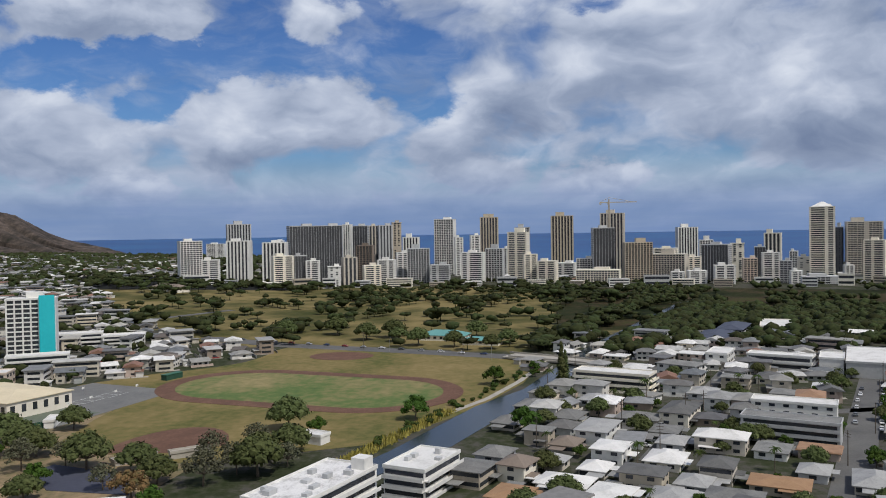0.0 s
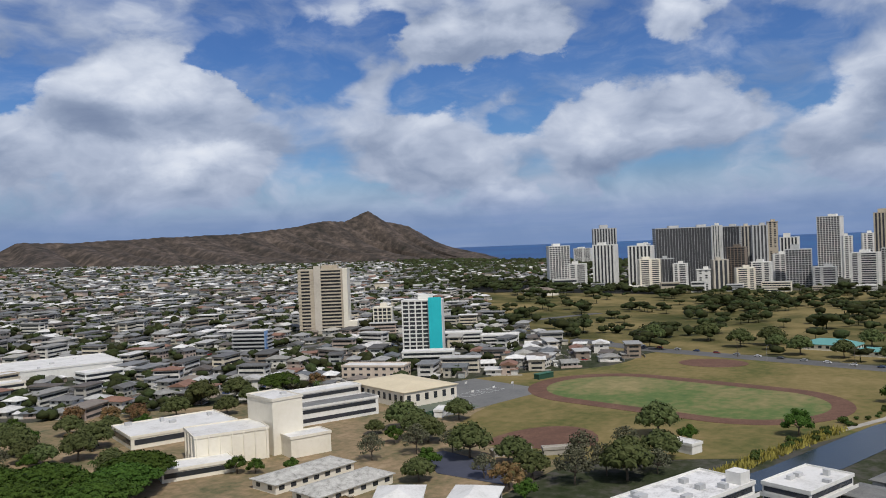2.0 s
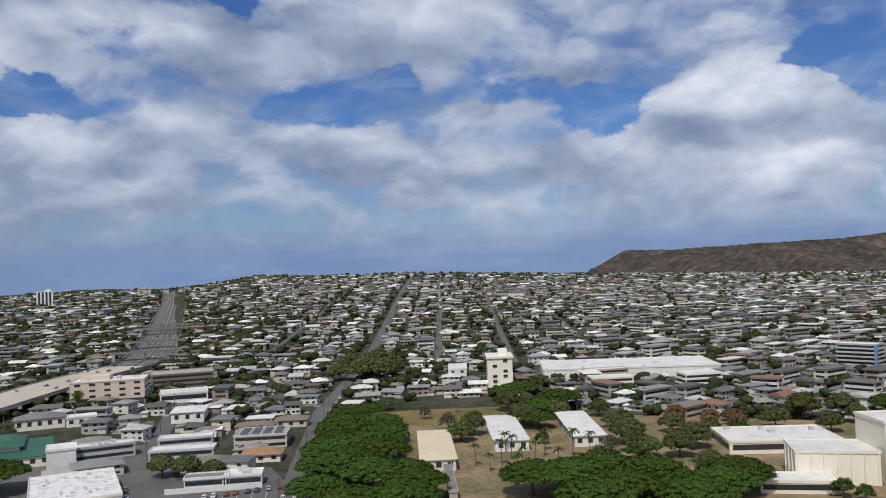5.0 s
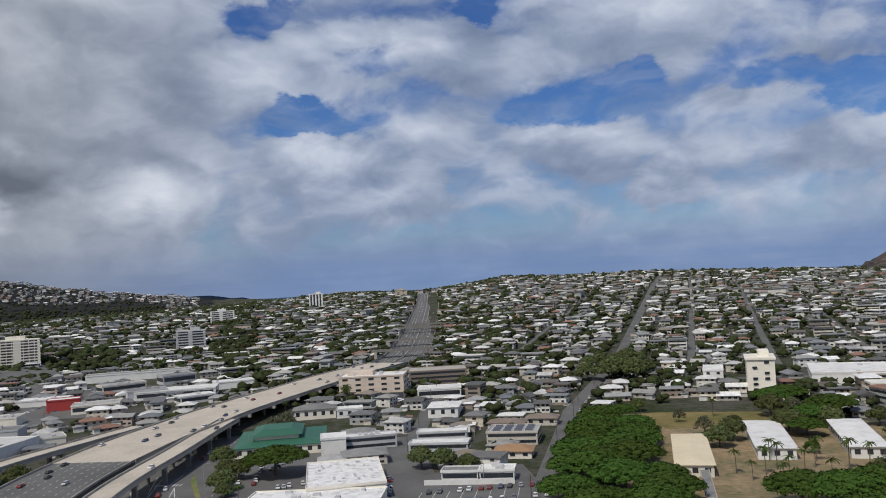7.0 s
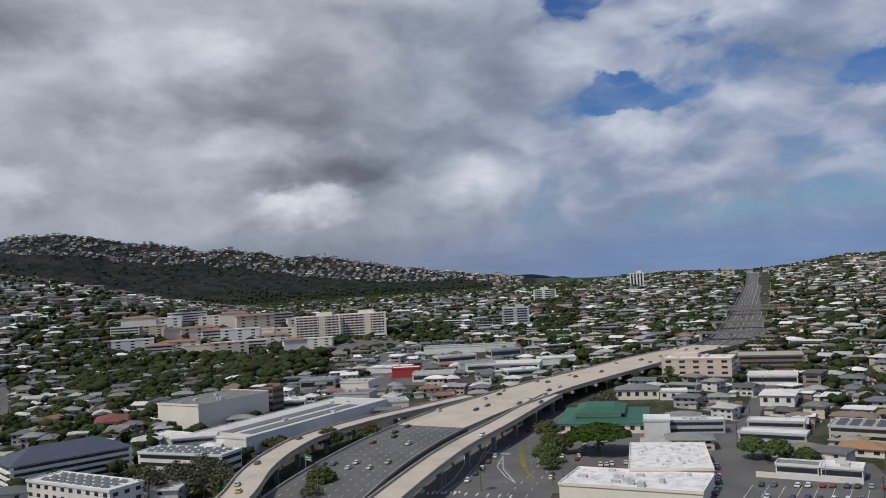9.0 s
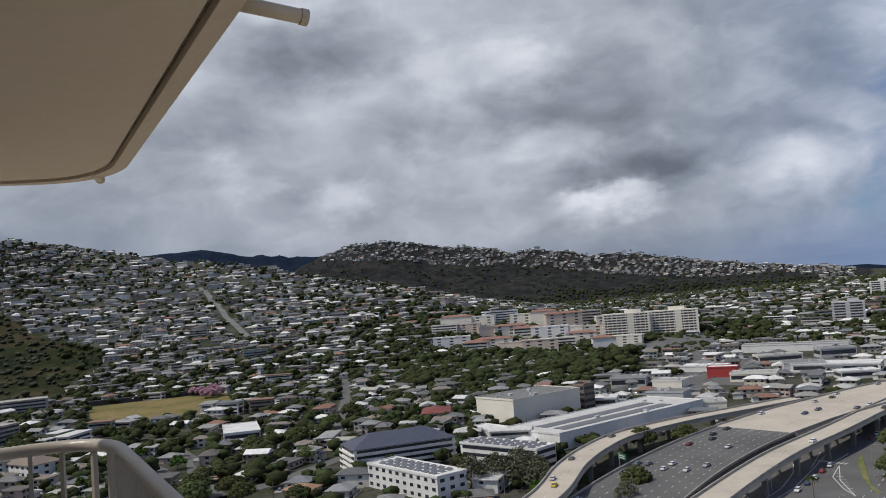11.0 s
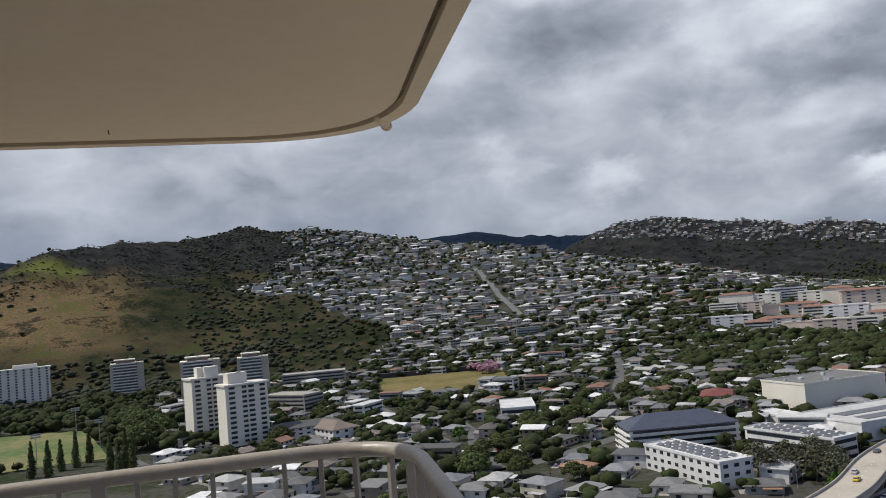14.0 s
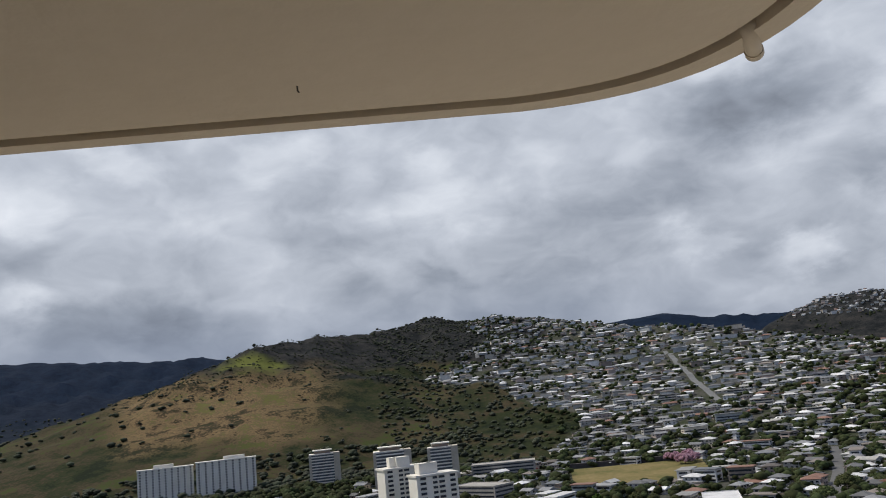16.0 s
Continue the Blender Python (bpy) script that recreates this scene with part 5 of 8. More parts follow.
for i, (sa, sr, sw, sd) in enumerate([(116.5, 700, 50, 18), (113.5, 640, 44, 20), (110.5, 680, 40, 18), (107.5, 640, 36, 16), (118.8, 620, 30, 18), (121.5, 640, 36, 20), (105, 700, 44, 18), (112, 740, 50, 16), (119, 560, 34, 18), (123.5, 560, 30, 18),
                                      (116.5, 520, 26, 16), (108.6, 760, 40, 18)]):
    block("shop", "low white commercial building with flat roof" if i % 2 else "low cream shop with grey roof units", "store", sr * math.cos(radians(sa)), sr * math.sin(radians(sa)), sa - 90 + 12 * (i % 4 - 1.5), sw * 0.72, sd, 5 + i % 3,
          ("white", "cream", "grey")[i % 3], ("roofwhite", "rooflight", "roofgrey")[i % 3], "bands" if i % 2 else "plain", 1, units=3, group="commercial strip")
skyscraper(-240, 1480, 24, 14, 26, "white", "fins", 0, 99, 3, None, "white ribbed tower on the far hill", "hill towers")
skyscraper(-374, 1349, 38, 14, 20, "white", "bands", 0, 105, 3, None, "white apartment block on the far hill", "hill towers")
skyscraper(-317, 1000, 34, 14, 22, "grey", "bands", 0, 108, 3, None, "grey apartment block on the slope", "hill towers")
skyscraper(-98, 1690, 26, 14, 16, "tan", "plain", 0, 93, 3, None, "tan office block on the far hill", "hill towers")
skyscraper(-170, 1640, 40, 14, 9, "grey", "bands", 0, 96, 3, None, "long grey block on the far hill", "hill towers")

# school
block("gymnasium", "gymnasium with a broad cream low-pitched roof", "gymnasium", 347, 255, 71, 50, 33, 8, "cream", "roofcream", "bays", 1, 5, hip=2.2)
block("stage_tower", "tall windowless cream auditorium stage tower", "auditorium", 238.3, 239.5, -16, 13.5, 20.5, 21.5, "cream", "roofwhite", "plain", units=1)
hall = block("auditorium", "cream auditorium hall with flat white roof", "auditorium", 219, 247, -29, 28, 20, 11.5, "cream", "roofwhite", "plain")
for k in range(7):
    part("pilaster", Soup().box(-13.2 + k * 4.4, -10.25, -1, .5, .7, 12.6), "cream", hall)
for k in range(3):
    part("pilaster", Soup().box(-14.25, -6 + k * 6.0, -1, .7, .5, 12.6), "cream", hall)
block("auditorium_wing", "low cream auditorium side wing with flat roof", "auditorium", 238.4, 223.4, -22, 17, 10, 7.6, "cream", "roofwhite", "plain")
block("foyer", "low white foyer canopy with flat roof", "auditorium", 198, 240, -28, 26, 12, 4, "cream", "roofwhite", "bands", 1)
block("classroom_block", "wide white flat-roofed classroom block", "school building", 237, 300, -21, 46, 30, 5, "cream", "roofwhite", "bands", 1, units=4)
block("classroom_block", "long two-storey school wing with white roof", "school building", 312, 286, -20, 50, 11, 8, "white", "roofwhite", "bands", 2)
block("classroom_block", "long two-storey school wing with grey roof", "school building", 288, 258, -22, 52, 13, 8, "white", "roofgrey", "bands", 2)
block("shed", "long shed with mottled grey gable roof", "shed", 210, 198, -9, 34, 13, 3.5, "cream", "rooffade", "bays", 1, hip=2.0)
block("shed", "long shed with mottled grey gable roof", "shed", 205, 176, -9, 32, 13, 3.5, "cream", "rooffade", "bays", 1, hip=2.0)
block("house_hall", "white hip-roofed school hall with windows", "school building", 200, 150, 30, 18, 14, 4, "white", "roofwhite", "bays", 1, hip=2.5)
block("house_hall", "white hip-roofed school hall with windows", "school building", 207, 128, 20, 24, 14, 4, "white", "roofwhite", "bays", 1, hip=2.5)
block("classroom_block", "long single-storey school wing with pale roof", "school building", 99, 350, 76, 62, 14, 5, "cream", "roofcream", "bays", 1, hip=0.7)
block("classroom_block", "long single-storey school wing with white roof", "school building", 140, 372, 75, 64, 15, 5, "white", "roofwhite", "bays", 1, hip=0.6)
block("classroom_block", "long single-storey school wing with white roof", "school building", 176, 365, 73, 64, 14, 5, "white", "roofwhite", "bays", 1, hip=0.6)
block("walkway", "covered school walkway with flat grey roof", "walkway", 90, 300, 76, 44, 3, 2.8, "concrete", "roofgrey", "plain", 1)
block("clubhouse", "park pavilion with teal metal roof", "pavilion", 595, 82, 80, 34, 18, 4, "cream", "roofteal", "bays", 1, hip=3.2)
block("clubhouse", "low park pavilion with teal metal roof", "pavilion", 570, 52, 80, 26, 12, 3.5, "cream", "roofteal", "bays", 1, hip=2.0)
block("storehouse", "small white storehouse beside the field", "shed", 300, 92, 70, 10, 6, 3.4, "white", "roofwhite", "plain", 1)
FX0, FY0, FX1, FY1 = 297.0, 221.0, 315.0, 212.0
SHED, CONT, BLEACH = (318, 212), (427, 212), (270, 149)
fe = thing("fence", Matrix(), "dark green mesh fence of the ball court", "fence")
for k in range(7):
    part("post", Soup().tube([(FX0 + (FX1 - FX0) * k / 6, FY0 + (FY1 - FY0) * k / 6, -.5), (FX0 + (FX1 - FX0) * k / 6, FY0 + (FY1 - FY0) * k / 6, 3.2)], .07, 6), "metal", fe)
part("mesh_panel", strip([(FX0, FY0, 0.2), (FX1, FY1, 0.2)], .08, 2.8, drape=False, thick=2.8), "fence", fe)
block("storehouse", "small white equipment shed on the ball court", "shed", *SHED, 20, 11, 4, 3, "white", "roofwhite", "plain", 1)
block("container", "dark green storage container beside the track", "shed", *CONT, -19, 12, 4, 3, "fence", "roofgreen", "plain", 1, parapet=0)
block("dugout", "low pale bleacher stand beside the ball field", "shelter", *BLEACH, -38, 15, 4, 1.6, "concrete", "concrete", "plain", 1)
block("dugout", "low concrete dugout shelter on the field", "shelter", 278, 132, -50, 14, 3, 2.4, "concrete", "concrete", "plain", 1)

# canal side and the right-hand town
wb = block("apartment_block", "white four-storey apartment block with open galleries", "apartment building", 213, 66, -19, 38, 17, 12.5, "white", "roofpatch", "balcony", 4, units=9)
part("stair_tower", Soup().box(16, -5.5, -2, 4.5, 4.5, 18), "white", wb)
block("apartment_block", "white three-storey apartment block with flat roof", "apartment building", 250, 42, -19, 24, 14, 9, "white", "roofwhite", "balcony", 3, units=4)
block("apartment_block", "long white three-storey gallery apartment block", "apartment building", 412, -28, -112, 38, 13, 9, "cream", "roofwhite", "balcony", 3)
block("apartment_block", "long grey three-storey gallery apartment block", "apartment building", 318, -86, -112, 34, 11, 8.4, "grey", "roofgrey", "balcony", 3)
block("apartment_block", "white three-storey apartment block with flat roof", "apartment building", 350, -96, -110, 32, 11, 8.2, "white", "roofwhite", "bays", 3)
block("warehouse", "wide white flat-roofed warehouse", "warehouse", 476, -172, -19, 60, 26, 8, "grey", "roofwhite", "plain", 2)
block("apartment_block", "two-storey apartment block with white roof", "apartment building", 497, -95, -21, 26, 12, 7, "white", "roofwhite", "bays", 2)
block("apartment_block", "two-storey apartment block with white roof", "apartment building", 478, -124, -115, 34, 12, 8, "white", "roofwhite", "balcony", 2)
block("apartment_block", "two-storey apartment block with white roof", "apartment building", 474, -150, -19, 24, 12, 8, "white", "roofwhite", "plain", 2)
block("school_hall", "low hall with pale metal roof", "school building", 649, -165, -14, 50, 22, 6, "cream", "roofwhite", "bands", 2)
block("school_hall", "low hall with slate blue roof", "school building", 590, -110, -20, 44, 22, 5, "grey", "roofblue", "bands", 1, hip=2.5)
block("school_hall", "low hall with slate blue roof", "school building", 630, -130, -20, 44, 18, 6, "grey", "roofblue", "bands", 2, hip=2.5)
block("apartment_block", "two-storey apartment block with grey roof", "apartment building", 452, -66, -125, 22, 13, 7, "white", "roofgrey", "bays", 2, hip=1.5)

# between the towers
block("apartment_block", "low white gallery apartment block", "apartment building", 447, 306, -60, 34, 12, 9, "white", "roofwhite", "balcony", 3)
block("apartment_block", "low white gallery apartment block", "apartment building", 540, 338, -62, 32, 14, 9, "white", "roofwhite", "balcony", 3)
block("apartment_block", "low white gallery apartment block", "apartment building", 545, 306, -62, 28, 14, 8, "white", "roofwhite", "balcony", 3)
block("office", "pinkish white two-storey office building", "office building", 398, 312, -72, 40, 14, 7, "pink", "roofwhite", "bays", 2)
block("supermarket", "large white flat-roofed store", "store", 298, 536, -21, 122, 56, 6, "white", "roofwhite", "plain", 1, units=5)
block("apartment_block", "brown balconied apartment block", "apartment building", 266, 507, -5, 29, 11, 8, "tan", "roofwhite", "balcony", 3)
skyscraper(190, 510, 17, 28, 23, "cream", "plain", 0, 72, 2.9, 1, "narrow cream apartment slab with white roof", "")
block("apartment_block", "white two-storey apartment block with flat roof", "apartment building", 180, 570, 72, 30, 13, 8, "white", "roofwhite", "bays", 2)
block("apartment_block", "white two-storey apartment block with flat roof", "apartment building", 305, 455, -10, 24, 14, 9, "white", "roofwhite", "balcony", 3)
block("apartment_block", "grey three-storey apartment block", "apartment building", 250, 470, -14, 26, 14, 9, "cream", "roofwhite", "balcony", 3)

# freeway side
gs = block("store", "large store with a two-tiered green metal roof", "store", -91, 432, 98, 50, 44, 5, "cream", "roofgreen", "bays", 1, hip=3.4)
part("clerestory", Soup().box(0, 2, 6.6, 30, 22, 2.0), "cream", gs)
part("upper_roof", Soup().box(0, 2, 8.6, 34, 26, 2.2, taper=0.55), "roofgreen", gs)
block("store", "white store annex with flat roof", "store", -60, 402, 98, 14, 12, 9, "white", "roofwhite", "plain", 2)
block("market", "white market hall with a patched white roof", "store", -46, 334, 99, 46, 30, 6.2, "cream", "roofpatch", "plain", 1, units=34)
block("market", "cream market front wing with flat roof", "store", -53, 299, -4, 50, 25, 5.0, "cream", "roofpatch", "plain", 1, units=10)
po = block("office", "pinkish four-storey office with deep windows and open ground floor", "office building", -57, 590, -4, 46, 24, 15, "pink", "roofwhite", "bays", 4, 7.8, units=7)
# Flat dark box: the shade of the open ground floor put into its colour.
part("arcade", Soup().box(4, -12.2, 0, 37, .5, 3.4), "dark", po, "dark panel standing in for the shaded open ground floor")
part("penthouse", Soup().box(-9, 3, 15, 18, 12, 3.0), "pink", po)
block("parking_garage", "brown parking garage with open decks", "parking garage", -12, 640, 2, 44, 30, 10, "brown", "concrete", "bands", 3)
block("chapel", "cream arched hall with grey hipped roof", "hall", -88, 518, 8, 26, 14, 6, "cream", "roofgrey", "bays", 1, 4.0, hip=2.6)
block("chapel", "small white hall with flat roof", "hall", -66, 516, 8, 16, 11, 5, "white", "roofwhite", "bays", 1)
block("warehouse", "large windowless cream warehouse with flat roof", "warehouse", -326, 411, 82, 58, 34, 15.5, "cream", "roofgrey", "plain", 2, units=6)
block("stair_tower", "brown corner tower of the warehouse with open decks", "warehouse", -309, 448, 82, 10, 9, 16, "brown", "roofred", "bands", 4, parapet=1.0)
block("factory", "long low white factory with solar panels on its roof", "factory", -258, 396, 83, 124, 40, 8.4, "white", "roofpale", "plain", 1, units=4)
block("apartment_block", "white apartment house with slate blue hipped roof", "apartment building", -306, 279, 65, 52, 23, 11, "white", "roofblue", "balcony", 4, hip=5.5)
block("apartment_block", "white apartment block with solar panels on its roof", "apartment building", -250, 296, 0, 46, 14, 10, "white", "roofwhite", "bands", 3)
block("apartment_block", "white apartment block with solar panels on its roof", "apartment building", -254, 240, -8, 50, 15, 10, "white", "roofwhite", "bays", 3)
block("house_hall", "low hall with red-brown roof", "hall", -388, 390, 132, 28, 18, 5, "cream", "roofred", "bays", 1, hip=2.5)
block("store", "low store with flat white roof", "store", -308, 352, -10, 26, 13, 5, "white", "roofwhite", "plain", 1)
block("store", "low store with white metal roof", "store", -470, 292, 150, 44, 22, 5, "white", "roofwhite", "bands", 1)
block("house_hall", "white hall with brown gable roof", "hall", -488, 168, 10, 36, 18, 7, "white", "brown", "bays", 2, hip=4)
block("store", "low white shop building", "store", -10, 575, 0, 30, 20, 6, "white", "roofwhite", "bands", 1)
block("store", "red painted shop building with flat roof", "store", -285, 600, 20, 22, 14, 8, "red", "roofwhite", "plain", 1)
block("store", "long low white shopping strip", "store", -290, 760, 15, 90, 20, 6, "white", "roofgrey", "plain", 1)
block("store", "low white shops with yellow signs", "store", -215, 640, 10, 60, 24, 6, "white", "roofwhite", "bands", 1)
block("row_house", "long two-storey row house with white roof", "row house", -46, 417, 9, 31, 10, 6, "grey", "roofwhite", "bands", 2, units=4)
block("row_house", "long two-storey row house with white roof", "row house", -8, 389, -9, 28, 10, 6, "grey", "roofwhite", "bands", 2)
block("row_house", "long two-storey row house with white roof", "row house", -7, 418, -4, 25, 10, 6, "grey", "roofwhite", "bands", 2)
block("row_house", "long two-storey row house with solar panels and grey roof", "row house", 29, 412, -12, 25, 20, 6, "beige", "rooflight", "bands", 2)
block("house", "two-storey house with grey hipped roof", "house", -43, 381, 9, 20, 14, 4.6, "beige", "roofgrey", "bays", 2, hip=2.2)
block("house", "low house with pale grey hipped roof", "house", -57, 375, 9, 12, 10, 4, "white", "rooflight", "bays", 1, hip=1.9)
block("house", "low house with grey hipped roof", "house", -52, 442, 9, 17, 12, 4, "white", "roofgrey", "bays", 1, hip=2.0)
block("house", "low house with orange-brown hipped roof", "house", 26, 377, -12, 17, 12, 3.4, "cream", "rooforange", "bays", 1, hip=2.2)
block("house", "low house with white gabled roof", "house", 32, 470, -14, 14, 10, 4, "cream", "roofwhite", "bays", 1, hip=1.2)
block("house", "low house with brown hipped roof", "house", 48, 456, -14, 17, 11, 4, "beige", "brown", "bays", 1, hip=2.0)
block("house", "low house with brown hipped roof", "house", 28, 447, -14, 20, 10, 4, "beige", "brown", "bays", 1, hip=1.8)
block("hall", "white hall with broad low-pitched white roof", "hall", -6, 505, -6, 18, 24, 6, "white", "roofwhite", "bays", 1, hip=1.6)
block("store", "low shop with grey flat roof", "store", 1, 339, -9, 15, 8, 3.8, "white", "roofgrey", "bands", 1)
block("store", "low white shop with flat roof and roof units", "store", 16, 336, -9, 14, 9, 4.2, "white", "roofwhite", "bands", 1, units=3)
part("boundary_wall", strip([(-14, 331), (12, 327), (22, 326)], .3, 2.2, thick=2.8), "white")
tagged(bpy.data.objects["boundary_wall"], "low white boundary wall beside the car park", "wall", kind="structure")


def solar(owner, h, w, d, rows, cols):
    """Rows of tilted panels on a flat roof."""
    me = Soup().add([(-1.9, -1.0, 0.1), (1.9, -1.0, 0.1), (1.9, 1.0, 0.9), (-1.9, 1.0, 0.9), (-1.9, -1.0, 0.0), (1.9, -1.0, 0.0), (1.9, 1.0, 0.8), (-1.9, 1.0, 0.8)],
                    [(0, 1, 2, 3), (7, 6, 5, 4), (0, 4, 5, 1), (1, 5, 6, 2), (2, 6, 7, 3), (3, 7, 4, 0)]).mesh("solar_panel")
    for i in range(rows):
        for j in range(cols):
            part("solar_panel", me, "solar", owner, at=pose(((j + .5) / cols - .5) * w * .9, ((i + .5) / rows - .5) * d * .85, h + .25))


for o in [o for o in scene.objects if o.type == "EMPTY" and "solar panels" in o.get("label", "")]:
    if o.get("category") == "apartment building":
        solar(o, 10, 46, 14, 3, 8)
    elif o.get("category") == "row house":
        solar(o, 6, 24, 19, 3, 4)
    else:
        for k in (-1, 1):
            part("panel_field", Soup().box(-6, k * 6.5 - 4, 8.65, 92, 8, 0.25), "solarfade", o, "dull grey flat solar panel field")
TONES = {"g": ("roofgrey", "grey"), "l": ("rooflight", "pale grey"), "w": ("roofwhite", "white"), "d": ("roofdark", "dark grey"), "b": ("brown", "brown"), "o": ("rooforange", "orange-brown")}
QUARTER = [(363, 11, 18, 1, "g"), (342, -4, 17, 1, "g"), (306, 7, 11, 2, "g"), (377, -17, 16, 1, "l"), (330, 20, 14, 1, "g"), (313, -15, 24, 2, "l"), (341, -33, 19, 1, "g"), (346, -50, 26, 2, "d"),
           (320, -41, 14, 1, "g"), (303, -41, 13, 1, "l"), (302, -58, 20, 2, "w"), (296, -74, 15, 1, "g"), (266, -50, 14, 2, "d"), (281, -36, 17, 1, "w"), (256, -26, 15, 2, "d"), (255, -41, 13, 1, "l"),
           (298, -3, 13, 1, "b"), (284, -18, 15, 2, "w"), (276, 2, 11, 1, "l"), (262, 13, 13, 2, "b")]
QUARTER_EAST = [(256, 27, 15, 2, "g"), (273, 21, 14, 2, "g"), (252, -2, 18, 1, "w"), (242, -15, 17, 1, "w"), (268, -12, 12, 1, "w"), (240, -32, 16, 1, "l"), (256, -66, 19, 1, "o"),
                (270, -80, 12, 1, "l"), (261, -95, 21, 1, "l"), (239, 14, 15, 1, "o"), (242, -50, 17, 1, "g"), (456, -72, 19, 1, "w"), (466, -44, 17, 1, "w"), (396, -68, 18, 1, "l"),
                (382, -82, 16, 1, "l"), (396, -104, 14, 1, "g"), (412, -127, 14, 1, "w"), (437, -108, 20, 1, "d"), (421, -88, 15, 2, "g"), (349, -76, 13, 2, "g")]
for i, (x, y, w, st, tone) in enumerate(QUARTER + QUARTER_EAST):
    mat, word = TONES[tone]
    block("house", f"{('low', 'two-storey')[st - 1]} house with {word} {'hipped' if i % 3 else 'low-pitched'} roof", "house", x, y, (-19, -19, -109, -22)[i % 4], w * 0.86, min(w * 0.7, 11.5), (3.0, 5.7)[st - 1],
          ("beige", "cream", "tan", "grey", "beige", "white")[i % 6], mat, "bays" if i % 4 else "bands", st, 5.2, hip=(1.9, 2.1, 0.9)[i % 3], group="canal quarter houses")
    home = [o for o in scene.objects if o.type == "EMPTY"][-1]
    sx = 1 if i % 2 else -1
    part("carport_roof", Soup().box(sx * (w * 0.43 + 2.6), (-2, 1, 2.5)[i % 3], 2.35, 4.8, 5.6, .16, taper=.97), ("rooflight", mat, "roofgrey")[i % 3], home)
    part("porch_roof", Soup().box((.1, -.15, .2)[i % 3] * w, -min(w * .35, 5.7) - 1.5, 2.5, w * .4, 3.0, .14), mat, home)
cl = Soup()
for k in range(3):
    for ax, ay, sx, sy in ((0, 0, 13, .22), (0, 9, 13, .22), (-6.5, 4.5, .22, 9), (6.5, 4.5, .22, 9), (0, 4.5, .22, 9)):
        cl.box(352 + k * 15 + ax * .97 + ay * .2, 226 - k * 4 - ax * .2 + ay * .97, 0.165, sx, sy, .02, -12)
tagged(part("court_lines", cl, "paint"), "faded white lines on the ball courts", "court lines", kind="stuff")
for hx, hy in ((346, 222), (360, 219), (375, 215), (390, 212), (352, 243), (381, 236)):
    hp = thing("basketball_hoop", pose(hx, hy, 0, 0, 0, 78), "dark steel basketball hoop post on the ball court", "basketball hoop", "ball court hoops")
    part("post", Soup().tube([(0, 0, -.5), (0, 0, 3.2), (.8, 0, 3.5)], .09, 6), "metal", hp)
    part("backboard", Soup().box(.85, 0, 2.9, .08, 1.8, 1.1), "white", hp)
for lx, ly, lh in ((-612, -45, 27), (-622, 32, 25), (-545, 6, 20), (-588, 44, 19)):
    fl = thing("floodlight_mast", pose(lx, ly, h1(lx, ly), 0, 0, 10), "tall grey floodlight mast beside the playing field", "floodlight", "field floodlights")
    part("post", Soup().tube([(0, 0, -1), (0, 0, lh)], [.3, .16], 7), "metal", fl)
    for k in (0, 1):
        part("lamp_panel", Soup().box(.1, 0, lh - 2.6 + k * 1.5, .5, 5.5, .9), "metal", fl)
# green road sign over the freeway
sg = thing("road_sign", pose(-192, 300, 0, 0, 0, 62), "green road sign on a grey steel post", "road sign")
part("post", Soup().tube([(0, 0, -1), (0, 0, 9.5)], .2, 8), "metal", sg)
part("sign_panel", Soup().box(0.1, -2.2, 7.0, .12, 6.5, 2.6), "signgreen", sg)
for zz in (7.5, 8.4):
    part("lettering", Soup().box(0.0, -2.2, zz, .06, 4.6, .35), "paint", sg, "row of plain white bars")
# worn markings on the junction and the car park
mk = Soup()
for k in range(34):
    y = 244 + k * 9
    mk.box(float(np.interp(y, [240, 330, 420, 560], [-98, -99, -120, -127])), y, 0.115, .2, 3.4, .02, 4)
    mk.box(float(np.interp(y, [240, 330, 420, 560], [-88, -94, -114, -120])), y, 0.115, .2, 3.4, .02, 4)
for k in range(9):
    mk.box(-132 + k * 4.4, 287, 0.115, .6, 4.0, .02, 6)
    mk.box(-16 + k * 5.4, 309, 0.125, .15, 20, .02, -8)
for line in ([(-138, 347), (-132, 331), (-127, 306), (-126, 286)], [(-135, 385), (-128, 342), (-123, 307), (-123, 287)], [(-136, 373), (-129, 342)], [(-121, 351), (-117, 331), (-108, 315), (-101, 306)],
             [(-121, 351), (-113, 327), (-101, 306)], [(-125, 375), (-125, 358)]):
    for (ax, ay), (bx, by) in zip(line[:-1], line[1:]):
        mk.box((ax + bx) / 2, (ay + by) / 2, 0.118, math.hypot(bx - ax, by - ay), .28, .02, math.degrees(math.atan2(by - ay, bx - ax)))
for k in range(8):
    mk.box(-131 + k * 1.6, 357 - k * .25, 0.118, .6, 3.0, .02, -8)
    mk.box(-129 + k * 1.6, 285 + k * .6, 0.118, .6, 3.0, .02, 20)
    mk.box(-119 + k * 2.1, 341 - k * 4.2, 0.118, 2.6, .25, .02, 20)
flat_patch("median", [(-120, 376), (-111, 351), (-102, 326), (-94, 312), (-98, 315), (-108, 336), (-117, 360)], 0.32, "turf", "narrow grass median with a kerb", "median")
tagged(part("road_marking", mk, "paint"), "worn white road and parking markings", "road marking", kind="stuff")
part("reservoir_wall", strip([(-762, 316), (-706, 424), (-640, 470)], 4, 4.5, thick=5), "stone")
tagged(bpy.data.objects["reservoir_wall"], "dark lava stone reservoir wall", "wall", kind="structure")


# ---- houses ----
BLOCKS = []
